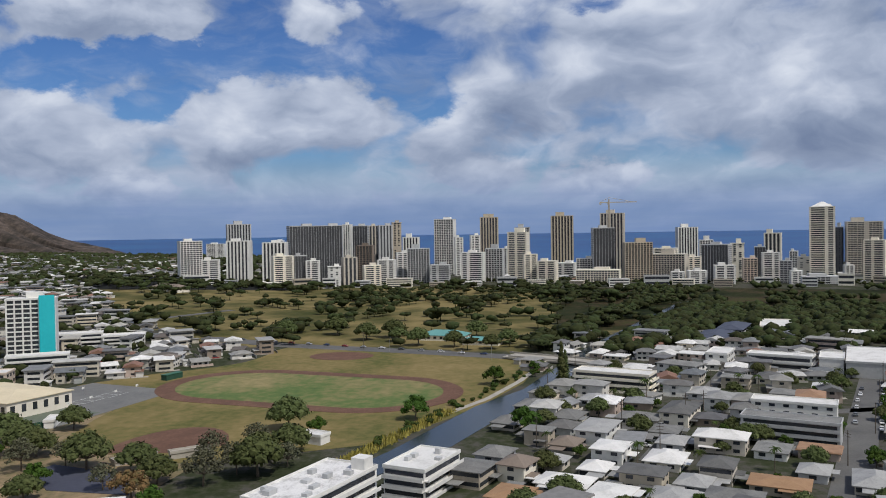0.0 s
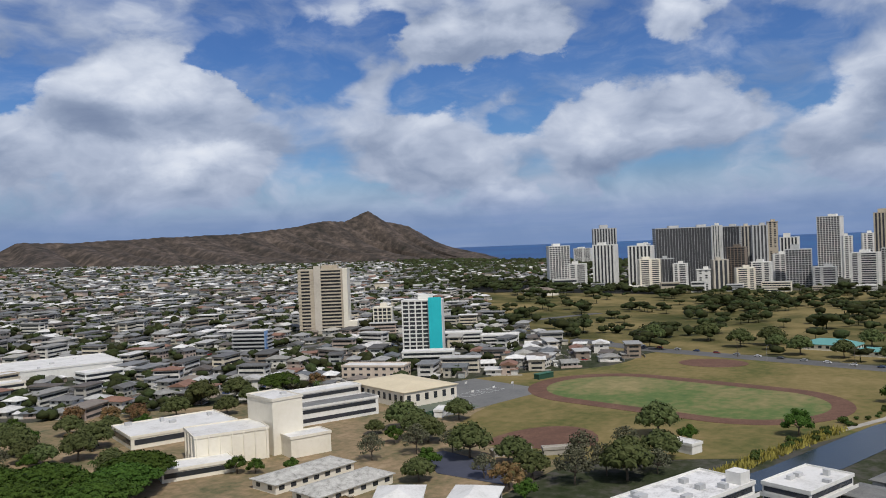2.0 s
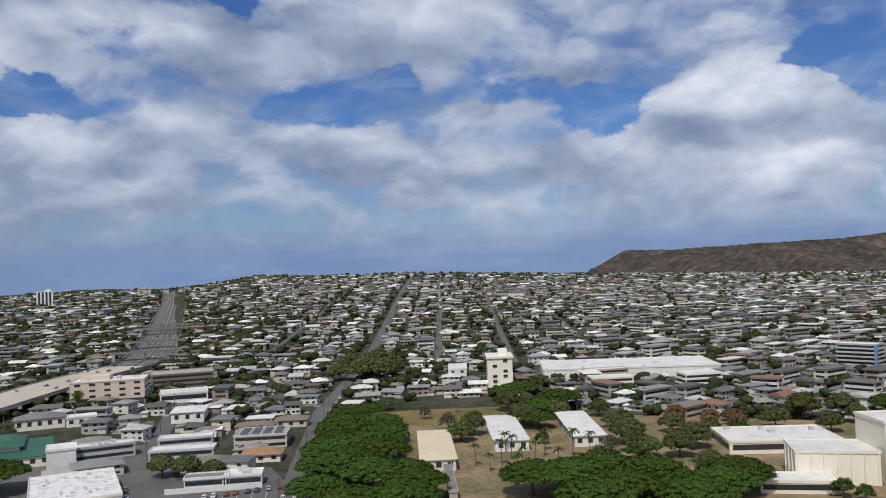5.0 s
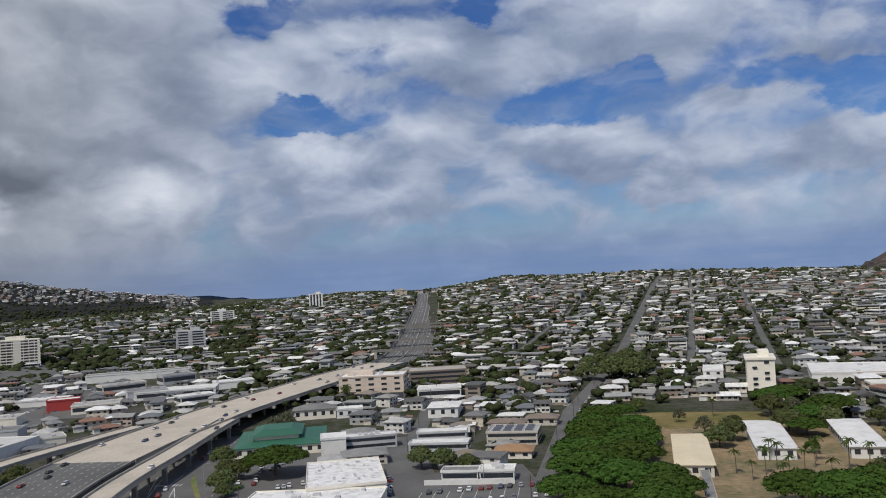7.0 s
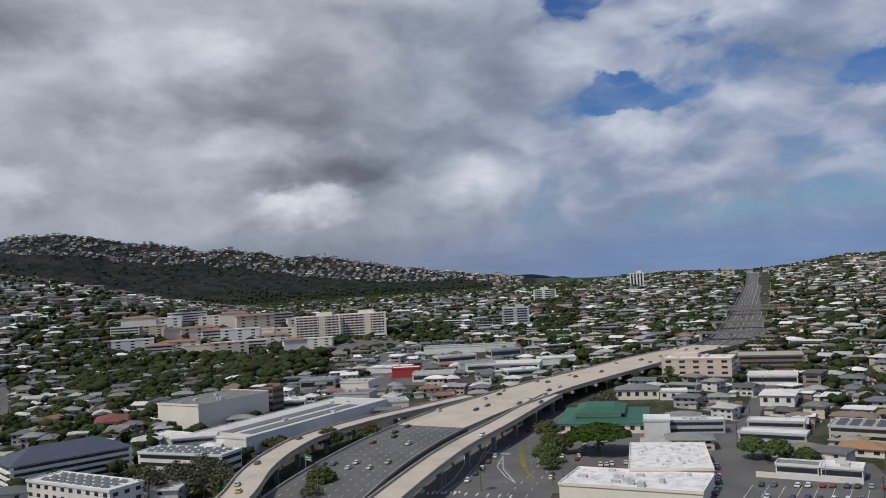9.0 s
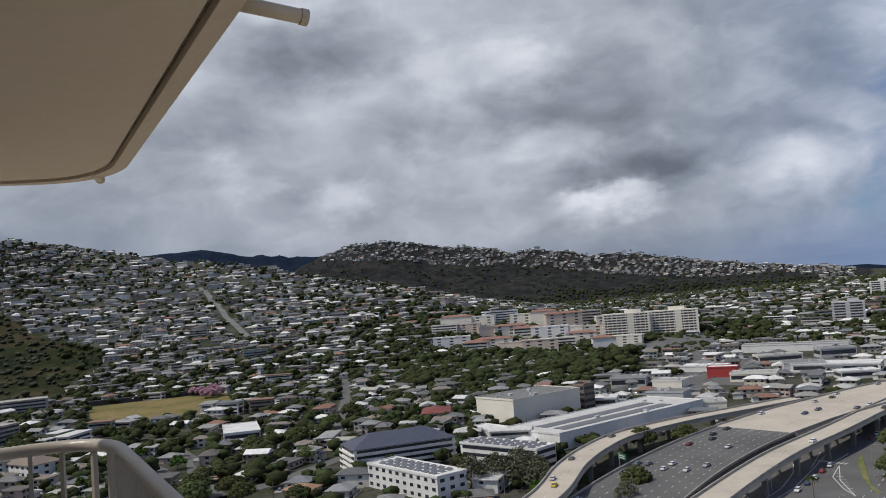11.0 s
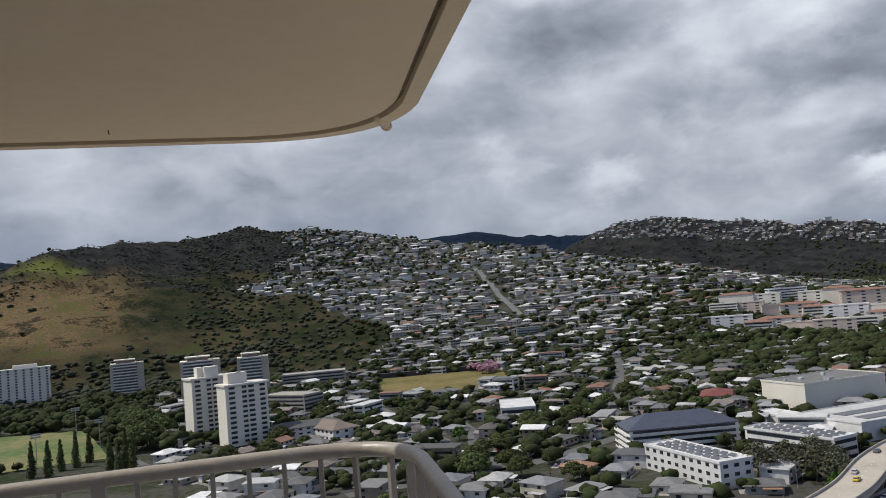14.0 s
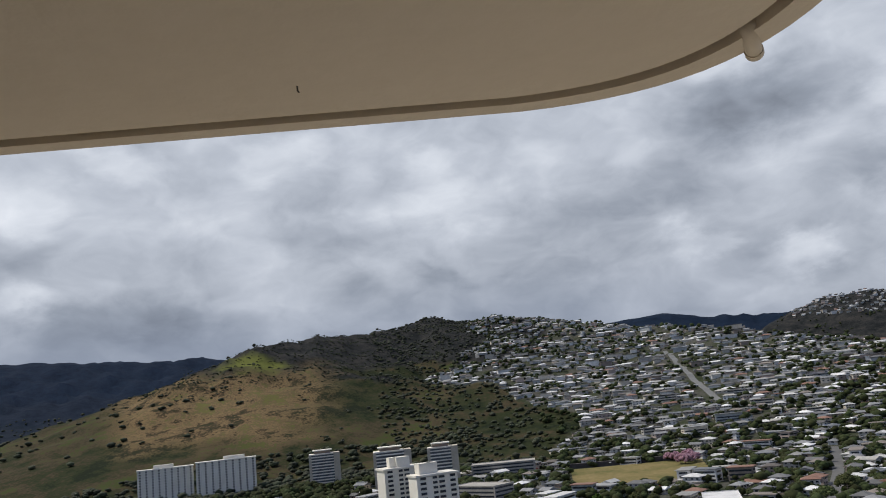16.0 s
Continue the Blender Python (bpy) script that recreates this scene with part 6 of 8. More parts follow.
for o in list(scene.objects):
    if o.type == "EMPTY" and o.get("category", "") not in ("viaduct", "freeway", "bridge", "crane", "fence"):
        vs = [v.co for c in o.children[:1] for v in c.data.vertices]
        BLOCKS.append((o.matrix_basis.inverted(), max(abs(v.x) for v in vs), max(abs(v.y) for v in vs)))


def free(x, y, margin=9.0):
    """Which of the places are clear of fields, streets, canal and large buildings."""
    ok = np.ones(len(x), bool)
    for poly in KEEP_OUT + [CANAL, [(-150, 180), (-60, 180), (-60, 300), (-20, 290), (35, 300), (28, 360), (-10, 352), (-22, 440), (-112, 560), (-150, 560), (-215, 480), (-225, 330), (-205, 180)]]:
        ok &= ~inside(x, y, poly)
    for line, half in ROADS:
        for (ax, ay), (bx, by) in zip(line[:-1], line[1:]):
            t = np.clip(((x - ax) * (bx - ax) + (y - ay) * (by - ay)) / ((bx - ax) ** 2 + (by - ay) ** 2 + 1e-9), 0, 1)
            ok &= np.hypot(x - ax - t * (bx - ax), y - ay - t * (by - ay)) > half + margin - 4.5
    for m, hx, hy in BLOCKS:
        u, v = m[0][0] * x + m[0][1] * y + m[0][3], m[1][0] * x + m[1][1] * y + m[1][3]
        ok &= (np.abs(u) > hx + margin - 1.5) | (np.abs(v) > hy + margin - 1.5)
    return ok


def lattice(a0, a1, r0, r1, rot, sx, sy, seed, keep=1.0, margin=9.0):
    """Places of lots on a turned street grid within a sector of the plan."""
    rng = np.random.RandomState(seed)
    n = int(2 * r1 / sx) + 2
    m = int(2 * r1 / sy) + 2
    i, j = np.meshgrid(np.arange(n) - n // 2, np.arange(m) - m // 2)
    u = i.ravel() * sx + rng.uniform(-.32, .32, i.size) * sx
    v = j.ravel() * sy + rng.uniform(-.32, .32, i.size) * sy
    u = u + np.floor(i.ravel() / 2) * 5.0      # streets between every two rows
    c, s = math.cos(radians(rot)), math.sin(radians(rot))
    x, y = u * c - v * s, u * s + v * c
    a, r = bearing(x, y), np.hypot(x, y)
    ok = (a > a0) & (a < a1) & (r > r0) & (r < r1) & (rng.rand(len(x)) < keep)
    x, y = x[ok], y[ok]
    ok = free(x, y, margin)
    x, y = x[ok], y[ok]
    z = height(x, y)
    wild = wild_mask(x, y, z) > 0.5
    x, y, z = x[~wild], y[~wild], z[~wild]
    return x, y, z, rot + rng.choice([0, 0, 90], len(x)) + rng.normal(0, 9, len(x))


LOTS = [lattice(-24, 6, 195, 640, -19, 14.0, 14.5, 1, 0.94, 7.0), lattice(26, 63, 395, 2500, 22, 16, 18, 2, 0.9), lattice(63, 103, 330, 2150, -17, 15.5, 18, 3, 0.9, 7.5),
        lattice(103, 143, 430, 2500, 20, 18, 21, 4, 0.72), lattice(126, 172, 250, 900, 35, 18, 19, 5, 0.8, 8.0), lattice(126, 172, 900, 2350, 35, 17.5, 16.5, 15, 0.84), lattice(107, 142, 2450, 3500, 20, 18, 17, 6, 0.72),
        lattice(178, 200, 2300, 4300, 10, 36, 40, 7, 0.4), lattice(-24, 26, 1240, 1950, 5, 30, 34, 8, 0.35), lattice(14, 30, 480, 640, 22, 17, 19, 9, 0.9)]
LX, LY, LZ, LROT = (np.concatenate([l[i] for l in LOTS]) for i in range(4))
LR = np.hypot(LX, LY)
SLOPE = ((LR > 900) & (bearing(LX, LY) > 104)) | (LR > 2300)
LROT = np.where(SLOPE, bearing(LX, LY) + 90 + np.random.RandomState(8).normal(0, 16, len(LX)), LROT)     # the hill streets follow the contours
near_lots = np.argsort(LR)[:112]
near_mask = np.zeros(len(LX), bool)
near_mask[near_lots] = True


def house_mesh(w, d, h, roof, storeys):
    """Walls and roof of a wooden house."""
    wall = Soup().box(0, 0, -2.5, w, d, h + 2.5)
    r = Soup()
    o = 0.75
    lx, ly = w / 2 + o, d / 2 + o
    rise = {"hip": 1.9, "gable": 1.8, "flat": 0.35}[roof]
    rx = {"hip": max(0.3, lx - ly), "gable": lx, "flat": lx * 0.96}[roof]
    ry = {"hip": 0.05, "gable": 0.05, "flat": ly * 0.96}[roof]
    r.add([(-lx, -ly, h), (lx, -ly, h), (lx, ly, h), (-lx, ly, h), (-rx, -ry, h + rise), (rx, -ry, h + rise), (rx, ry, h + rise), (-rx, ry, h + rise),
           (-lx, -ly, h - .2), (lx, -ly, h - .2), (lx, ly, h - .2), (-lx, ly, h - .2)],
          [(0, 1, 5, 4), (1, 2, 6, 5), (2, 3, 7, 6), (3, 0, 4, 7), (4, 5, 6, 7), (11, 10, 9, 8), (0, 8, 9, 1), (1, 9, 10, 2), (2, 10, 11, 3), (3, 11, 8, 0)])
    return wall, r


def make_house_kind(w, d, h, roof, storeys, lanai):
    hs = thing("house", Matrix(), {"hip": "wooden house with a hipped roof", "gable": "wooden house with a gabled roof", "flat": "low house with a flat roof"}[roof]
               + (" and two storeys" if storeys == 2 else ""), "house", "town houses")
    wall, r = house_mesh(w, d, h, roof, storeys)
    part("wall", wall, "wall_one", hs)
    part("roof", r, "roof_one", hs)
    win = Soup().box(0, 0, 0, 1.7, 0.12, 1.15).mesh("window")
    for st in range(storeys):
        z = st * 2.8 + 1.0
        for sgn in (-1, 1):
            for k in ((-0.28, 0.24) if sgn < 0 else (0.1,)):
                part("window", win, "glass", hs, at=pose(k * w, sgn * (d / 2 + 0.03), z))
            if sgn < 0:
                part("window", win, "glass", hs, at=pose(sgn * (w / 2 + 0.03), 0.15 * d, z, 0, 0, 90))
    if lanai:
        part("porch_roof", Soup().box(w * 0.2, -d / 2 - 1.6, 2.4, w * 0.5, 3.0, 0.18), "roof_one", hs)
        for k in (-0.03, 0.43):
            part("post", Soup().box(w * k, -d / 2 - 2.9, -1.5, 0.15, 0.15, 3.95), "wall_one", hs)
    return hs


KINDS = [make_house_kind(*k) for k in ((13.5, 10, 3.0, "hip", 1, True), (12.5, 10, 5.7, "hip", 2, False), (14.5, 9, 3.0, "gable", 1, False), (14, 10.5, 5.6, "flat", 2, True),
                                       (11.5, 10, 3.1, "hip", 1, False), (15, 11, 5.8, "hip", 2, False), (13, 10, 3.0, "flat", 1, True), (13, 11, 5.6, "hip", 2, True))]
hr = random.Random(4)
used = set()
for i in near_lots:
    k = hr.randrange(len(KINDS))
    m = pose(float(LX[i]), float(LY[i]), float(LZ[i]), 0, 0, float(LROT[i]))
    if k not in used:
        used.add(k)
        KINDS[k].matrix_basis = m
    else:
        copy_thing(KINDS[k], m)


def join_arrays(name, verts, faces, material, label, category):
    me = bpy.data.meshes.new(name)
    me.from_pydata(verts.reshape(-1, 3).tolist(), [], faces)
    me.update()
    return tagged(part(name, me, material), label, category, kind="stuff")


def town_stuff():
    """All houses farther off: walls, roofs and windows, each joined into one mesh."""
    rng = np.random.RandomState(12)
    k = np.where(~near_mask)[0]
    n = len(k)
    x, y, z, rot, r = LX[k], LY[k], LZ[k], np.radians(LROT[k]), LR[k]
    w, d = rng.uniform(8.5, 14.5, n), rng.uniform(7, 10.5, n)
    slope = SLOPE[k]
    w, d = np.where(slope, w * rng.uniform(0.95, 1.45, n), w), np.where(slope, d * 0.8, d)
    w, d = np.where(r > 2300, w * 0.72, w), np.where(r > 2300, d * 0.75, d)
    az = bearing(x, y)
    big = rng.rand(n) < np.where((az > 24) & (az < 64) & (r < 1200), 0.15, 0.05)
    w = np.where(big, w * 1.7, w)
    two = rng.rand(n) < np.where(slope, 0.22, 0.42)
    h = np.where(two, rng.uniform(5.2, 6.4, n), rng.uniform(2.6, 3.4, n)) * np.where(slope, 0.85, 1.0) + np.where(big, 3.6, 0)
    kind = np.where(big, 2, rng.choice(3, n, p=[0.58, 0.2, 0.22]))
    o = 1.05
    lx, ly = w / 2 + o, d / 2 + o
    rise = np.choose(kind, [1.9, 1.8, 0.3])
    rx = np.choose(kind, [np.maximum(.3, lx - ly), lx, lx * .97])
    ry = np.choose(kind, [0.05, 0.05, ly * .97])
    c, s = np.cos(rot), np.sin(rot)

    def place(px, py, pz):
        return np.stack([x + px * c - py * s, y + px * s + py * c, z + pz], -1)

    wl = [(-.5, -.5), (.5, -.5), (.5, .5), (-.5, .5)]
    wall = np.stack([place(a * w, b * d, np.where(slope, -1.6, -3.0)) for a, b in wl] + [place(a * w, b * d, h) for a, b in wl], 1)
    wf = [(0, 1, 5, 4), (1, 2, 6, 5), (2, 3, 7, 6), (3, 0, 4, 7)]
    faces = [tuple(v + 8 * i for v in f) for i in range(n) for f in wf]
    join_arrays("far_house_walls", wall, faces, "walls", "pale walls of hundreds of small suburban houses", "houses")
    sg = [(-1, -1), (1, -1), (1, 1), (-1, 1)]
    roof = np.stack([place(a * lx, b * ly, h) for a, b in sg] + [place(a * rx, b * ry, h + rise) for a, b in sg] + [place(a * lx, b * ly, h - 0.3) for a, b in sg], 1)
    rf = [(0, 1, 5, 4), (1, 2, 6, 5), (2, 3, 7, 6), (3, 0, 4, 7), (4, 5, 6, 7), (8, 9, 1, 0), (9, 10, 2, 1), (10, 11, 3, 2), (11, 8, 0, 3), (11, 10, 9, 8)]
    faces = [tuple(v + 12 * i for v in f) for i in range(n) for f in rf]
    join_arrays("far_house_roofs", roof, faces, "roofs", "white, grey and brown roofs of hundreds of small houses", "houses")
    wing = np.where((rng.rand(n) < 0.75) & (r < 1900))[0]
    bx = rng.choice([-1, 1], n) * w * rng.uniform(.3, .62, n)
    by = rng.choice([-1, 1], n) * d * rng.uniform(.35, .7, n)
    hx, hy, top = rng.uniform(2.0, 4.2, n), rng.uniform(1.8, 3.6, n), rng.uniform(2.2, 3.4, n)
    sgq = [(-1, -1), (1, -1), (1, 1), (-1, 1)]
    parts8 = np.stack([place(bx + a * hx, by + b * hy, top) for a, b in sgq] + [place(bx + a * hx, by + b * hy, top + .3 + .25 * (a + b)) for a, b in sgq], 1)[wing]
    faces = [tuple(v + 8 * i for v in f) for i in range(len(wing)) for f in ((4, 5, 6, 7), (0, 1, 5, 4), (1, 2, 6, 5), (2, 3, 7, 6), (3, 0, 4, 7))]
    join_arrays("far_carport_roofs", parts8, faces, "roofs", "small carport and porch roofs beside the houses", "houses")
    low8 = np.stack([place(bx + a * hx * .8, by + b * hy * .8, -2.0 + 0 * h) for a, b in sgq] + [place(bx + a * hx * .8, by + b * hy * .8, top + .1) for a, b in sgq], 1)[wing]
    join_arrays("far_carport_walls", low8, [tuple(v + 8 * i for v in f) for i in range(len(wing)) for f in wf], "walls", "pale walls of carports and porches", "houses")
    q = np.where(r < 1150)[0]
    vs, fs = [], []
    for i in q:
        if big[i]:
            for st in range(int(h[i] / 2.9)):
                for ax, sgn in ((0, -1), (0, 1), (1, -1), (1, 1)):
                    b = len(vs)
                    for dx, dz in ((-.46, 1.0), (.46, 1.0), (.46, 2.3), (-.46, 2.3)):
                        px, py = (dx * w[i], sgn * (d[i] / 2 + .06)) if ax == 0 else (sgn * (w[i] / 2 + .06), dx * d[i] * .7)
                        vs.append((x[i] + px * c[i] - py * s[i], y[i] + px * s[i] + py * c[i], z[i] + dz + 2.9 * st))
                    fs.append((b, b + 1, b + 2, b + 3))
            continue
        for sgn in (-1, 1):
            for st in range(2 if two[i] else 1):
                for t in (-0.3, 0.05, 0.34):
                    b = len(vs)
                    py = sgn * (d[i] / 2 + 0.06)
                    for dx, dz in ((-.9, 1.0), (.9, 1.0), (.9, 2.2), (-.9, 2.2)):
                        px = t * w[i] + dx
                        vs.append((x[i] + px * c[i] - py * s[i], y[i] + px * s[i] + py * c[i], z[i] + dz + 2.8 * st))
                    fs.append((b, b + 1, b + 2, b + 3))
                b = len(vs)
                px = sgn * (w[i] / 2 + 0.06)
                for dy, dz in ((-1.0, 1.0), (1.0, 1.0), (1.0, 2.2), (-1.0, 2.2)):
                    vs.append((x[i] + px * c[i] - dy * s[i], y[i] + px * s[i] + dy * c[i], z[i] + dz + 2.8 * st))
                fs.append((b, b + 1, b + 2, b + 3))
    join_arrays("far_house_windows", np.array(vs), fs, "glass", "dark windows of the small suburban houses", "windows")


town_stuff()


def yards():
    """Driveways, low walls and parked cars between the houses."""
    rng = np.random.RandomState(77)
    drive, fence, body, cabin = Soup(), Soup(), Soup(), Soup()
    for i in np.where(LR < 1150)[0]:
        x, y, z, a = LX[i], LY[i], LZ[i], radians(LROT[i])
        c, s = math.cos(a), math.sin(a)
        side = rng.choice((-1, 1))
        u, v = side * rng.uniform(6.6, 7.6), rng.uniform(-6, 3)
        px, py = x + u * c - v * s, y + u * s + v * c
        if LR[i] < 640 and z < 8:
            drive.box(px, py, z - .3, 3.2, 9.0, .38, math.degrees(a) + 4)
            if rng.rand() < .6:
                e = rng.choice((-1, 1)) * rng.uniform(6.8, 7.8)
                fence.box(x - e * s, y + e * c, z - .3, rng.uniform(8, 14), .16, rng.uniform(1.1, 2.0), math.degrees(a))
        if rng.rand() < .6 and free(np.array([px]), np.array([py]), 4.0)[0]:
            t = a + math.pi / 2 + rng.normal(0, .12)
            zc = h1(px, py)
            body.box(px, py, zc + .3, 4.4, 1.75, .62, math.degrees(t), .94)
            cabin.box(px, py, zc + .9, 2.6, 1.6, .5, math.degrees(t), .74)
    tagged(part("driveways", drive, "concrete"), "pale concrete driveways beside the houses", "driveways", kind="stuff")
    tagged(part("yard_walls", fence, "wall_stuff"), "low white and grey garden walls", "walls", kind="stuff")
    tagged(part("far_car_bodies", body, "car_stuff"), "small parked cars beside the houses", "cars", kind="stuff")
    tagged(part("far_car_cabins", cabin, "glass"), "dark windows of small parked cars", "cars", kind="stuff")


yards()


# ---- trees ----
def leaf_cloud(soup, rng, centre, radius, n, size, flat=0.6):
    """Many small leaf sprays round a point."""
    for _ in range(n):
        v = Vector((rng.gauss(0, 1), rng.gauss(0, 1), rng.gauss(0, 1))).normalized() * radius * rng.uniform(0.55, 1.05)
        v.z *= flat
        p = Vector(centre) + v
        out = (v.normalized() + Vector((rng.uniform(-.55, .55), rng.uniform(-.55, .55), rng.uniform(0, .9)))).normalized()
        a = out.cross(Vector((rng.uniform(-1, 1), rng.uniform(-1, 1), rng.uniform(-1, 1)))).normalized()
        b = out.cross(a)
        s1, s2 = size * rng.uniform(.6, 1.3), size * rng.uniform(.45, .9)
        soup.add([p - a * s1, p - b * s2 + v * 0.06, p + a * s1, p + b * s2 - v * 0.06], [(0, 1, 2, 3)])


def lump(soup, rng, centre, rx, ry, rz, jitter=0.16):
    """A knobbly dark inner mass of a crown."""
    bm = bmesh.new()
    bmesh.ops.create_icosphere(bm, subdivisions=1 if rx < 2.3 else 2, radius=1.0)
    k = len(soup.v)
    for v in bm.verts:
        q = 1 + rng.uniform(-jitter, jitter)
        soup.v.append((centre[0] + v.co.x * rx * q, centre[1] + v.co.y * ry * q, centre[2] + v.co.z * rz * q))
    soup.f += [tuple(v.index + k for v in f.verts) for f in bm.faces]
    bm.free()


def make_tree(kind, seed):
    """Trees of the place: umbrella, round, thin, palm, cypress, bush."""
    rng = random.Random(seed)
    words = {"umbrella": "broad umbrella-shaped rain tree with dense green crown", "dark": "dense dark green shade tree with rounded crown",
             "round": "rounded tree with fresh green crown", "thin": "thin greyish tree with open crown", "palm": "tall coconut palm with slender trunk",
             "cypress": "tall narrow dark green conifer", "rust": "small tree with rust-red and green leaves", "pink": "tree covered in pink blossom", "bush": "low green bush on dry ground"}
    t = thing("tree" if kind not in ("palm", "bush") else {"palm": "palm_tree", "bush": "bush"}[kind], Matrix(), words[kind], "tree" if kind != "bush" else "bush")
    wood, crown = Soup(), Soup()
    mat = {"umbrella": "leafbright", "dark": "leafdark", "round": "leafbright", "thin": "leafgrey", "palm": "leaf", "cypress": "leafdark", "rust": "leafrust", "pink": "leafpink", "bush": "leaf"}[kind]
    if kind == "palm":
        H = 11.0
        bend = rng.uniform(-.8, .8)
        wood.tube([(bend * (k / 5) ** 2, 0.2 * k / 5, H * k / 5) for k in range(-1, 6)], [0.22] * 4 + [0.16] * 3, 6)
        for i in range(18):
            a, el = i * 2.4, rng.uniform(-.25, .8)
            d = Vector((math.cos(a) * math.cos(el), math.sin(a) * math.cos(el), math.sin(el)))
            prev, side = Vector((bend, .2, H)), Vector((-math.sin(a), math.cos(a), 0))
            for k in range(5):
                nxt = prev + d * 0.75
                w0, w1 = 0.48 * (1 - k / 6), 0.48 * (1 - (k + 1) / 6)
                dz = Vector((0, 0, -0.22))
                crown.add([prev - side * w0 + dz, prev, nxt, nxt - side * w1 + dz], [(0, 1, 2, 3)])
                crown.add([prev + side * w0 + dz, prev, nxt, nxt + side * w1 + dz], [(0, 1, 2, 3)])
                prev, d = nxt, (d + Vector((0, 0, -0.3))).normalized()
    elif kind == "cypress":
        wood.tube([(0, 0, -1), (0, 0, 3), (0, 0, 14)], [0.3, 0.25, 0.08], 6)
        for k in range(22):
            z = 1.2 + k * 0.68
            rad = 2.2 * (1 - (k / 22) ** 1.2) + 0.2
            leaf_cloud(crown, rng, (rng.uniform(-.2, .2), rng.uniform(-.2, .2), z), rad, 46, 0.5, 0.9)
            if k % 2 == 0:
                lump(crown, rng, (0, 0, z), rad * .7, rad * .7, 1.0)
    elif kind == "bush":
        wood.tube([(0, 0, -.5), (0, 0, 1)], [0.12, 0.06], 5)
        for k in range(6):
            c = (rng.uniform(-1.2, 1.2), rng.uniform(-1.2, 1.2), rng.uniform(.6, 1.5))
            lump(crown, rng, c, .8, .8, .6)
            leaf_cloud(crown, rng, c, 1.0, 60, 0.3, 0.8)
    else:
        R, H, base, n, leafs, sz = {"umbrella": (11.5, 10.0, 5.0, 64, 84, 0.42), "dark": (7.0, 10.0, 3.2, 30, 44, 0.56), "round": (4.2, 6.5, 2.2, 14, 72, 0.4),
                                    "thin": (5.0, 9.0, 3.0, 18, 62, 0.36), "rust": (4.6, 7.0, 2.4, 15, 100, 0.34), "pink": (5.0, 7.5, 2.6, 16, 110, 0.34)}[kind]
        wood.tube([(0, 0, -1), (0.1, 0, base * .5), (0.2, 0.1, base)], [R * .065, R * .05, R * .042], 8)
        for i in range(n):
            a = i * 2.39996
            q = math.sqrt((i + 0.5) / n)
            if kind == "umbrella":
                z = H * (0.98 - 0.34 * q * q) + rng.uniform(-.35, .3)
                cr, ch = 2.25, 0.95
            else:
                z = base + (H - base) * (0.25 + 0.68 * (1 - q * q)) + rng.uniform(-.6, .6)
                cr, ch = R * 0.33, R * 0.27
            c = Vector((math.cos(a) * q * R * .86 + rng.uniform(-.5, .5), math.sin(a) * q * R * .86 + rng.uniform(-.5, .5), z))
            start = Vector((0.2, 0.1, base))
            mid = start.lerp(c, 0.55) + Vector((0, 0, (c.z - base) * (-.12)))
            wood.tube([start, mid, c], [R * .022, R * .013, R * .005], 5, False)
            if kind != "thin":
                lump(crown, rng, c, cr * .74, cr * .74, ch * .7, 0.2)
            leaf_cloud(crown, rng, c, cr, leafs, sz, ch / cr)
    part("trunk", wood, "bark", t, smooth=True)
    part("crown", crown, mat, t)
    return t


TREES = {k: make_tree(k, i + 3) for i, k in enumerate(("umbrella", "dark", "round", "thin", "palm", "cypress", "rust", "pink", "bush"))}
planted = set()
tr = random.Random(9)


def built(x, y, margin):
    for m, hx, hy in BLOCKS:
        u, v = m[0][0] * x + m[0][1] * y + m[0][3], m[1][0] * x + m[1][1] * y + m[1][3]
        if abs(u) < hx + margin and abs(v) < hy + margin:
            return True
    return False


def plant(kind, x, y, scale=1.0, z=None):
    if built(x, y, 0.5 if kind in ("palm", "bush", "cypress") else 1.5 * scale):
        return
    z = h1(x, y) if z is None else z
    m = pose(x, y, z, 0, 0, tr.uniform(0, 360))
    if kind in planted:
        ob = copy_thing(TREES[kind], m)
    else:
        planted.add(kind)
        ob = TREES[kind]
        ob.matrix_basis = m
    s = scale * tr.uniform(0.92, 1.08)
    ob.scale = (s, s, s * tr.uniform(0.92, 1.08))


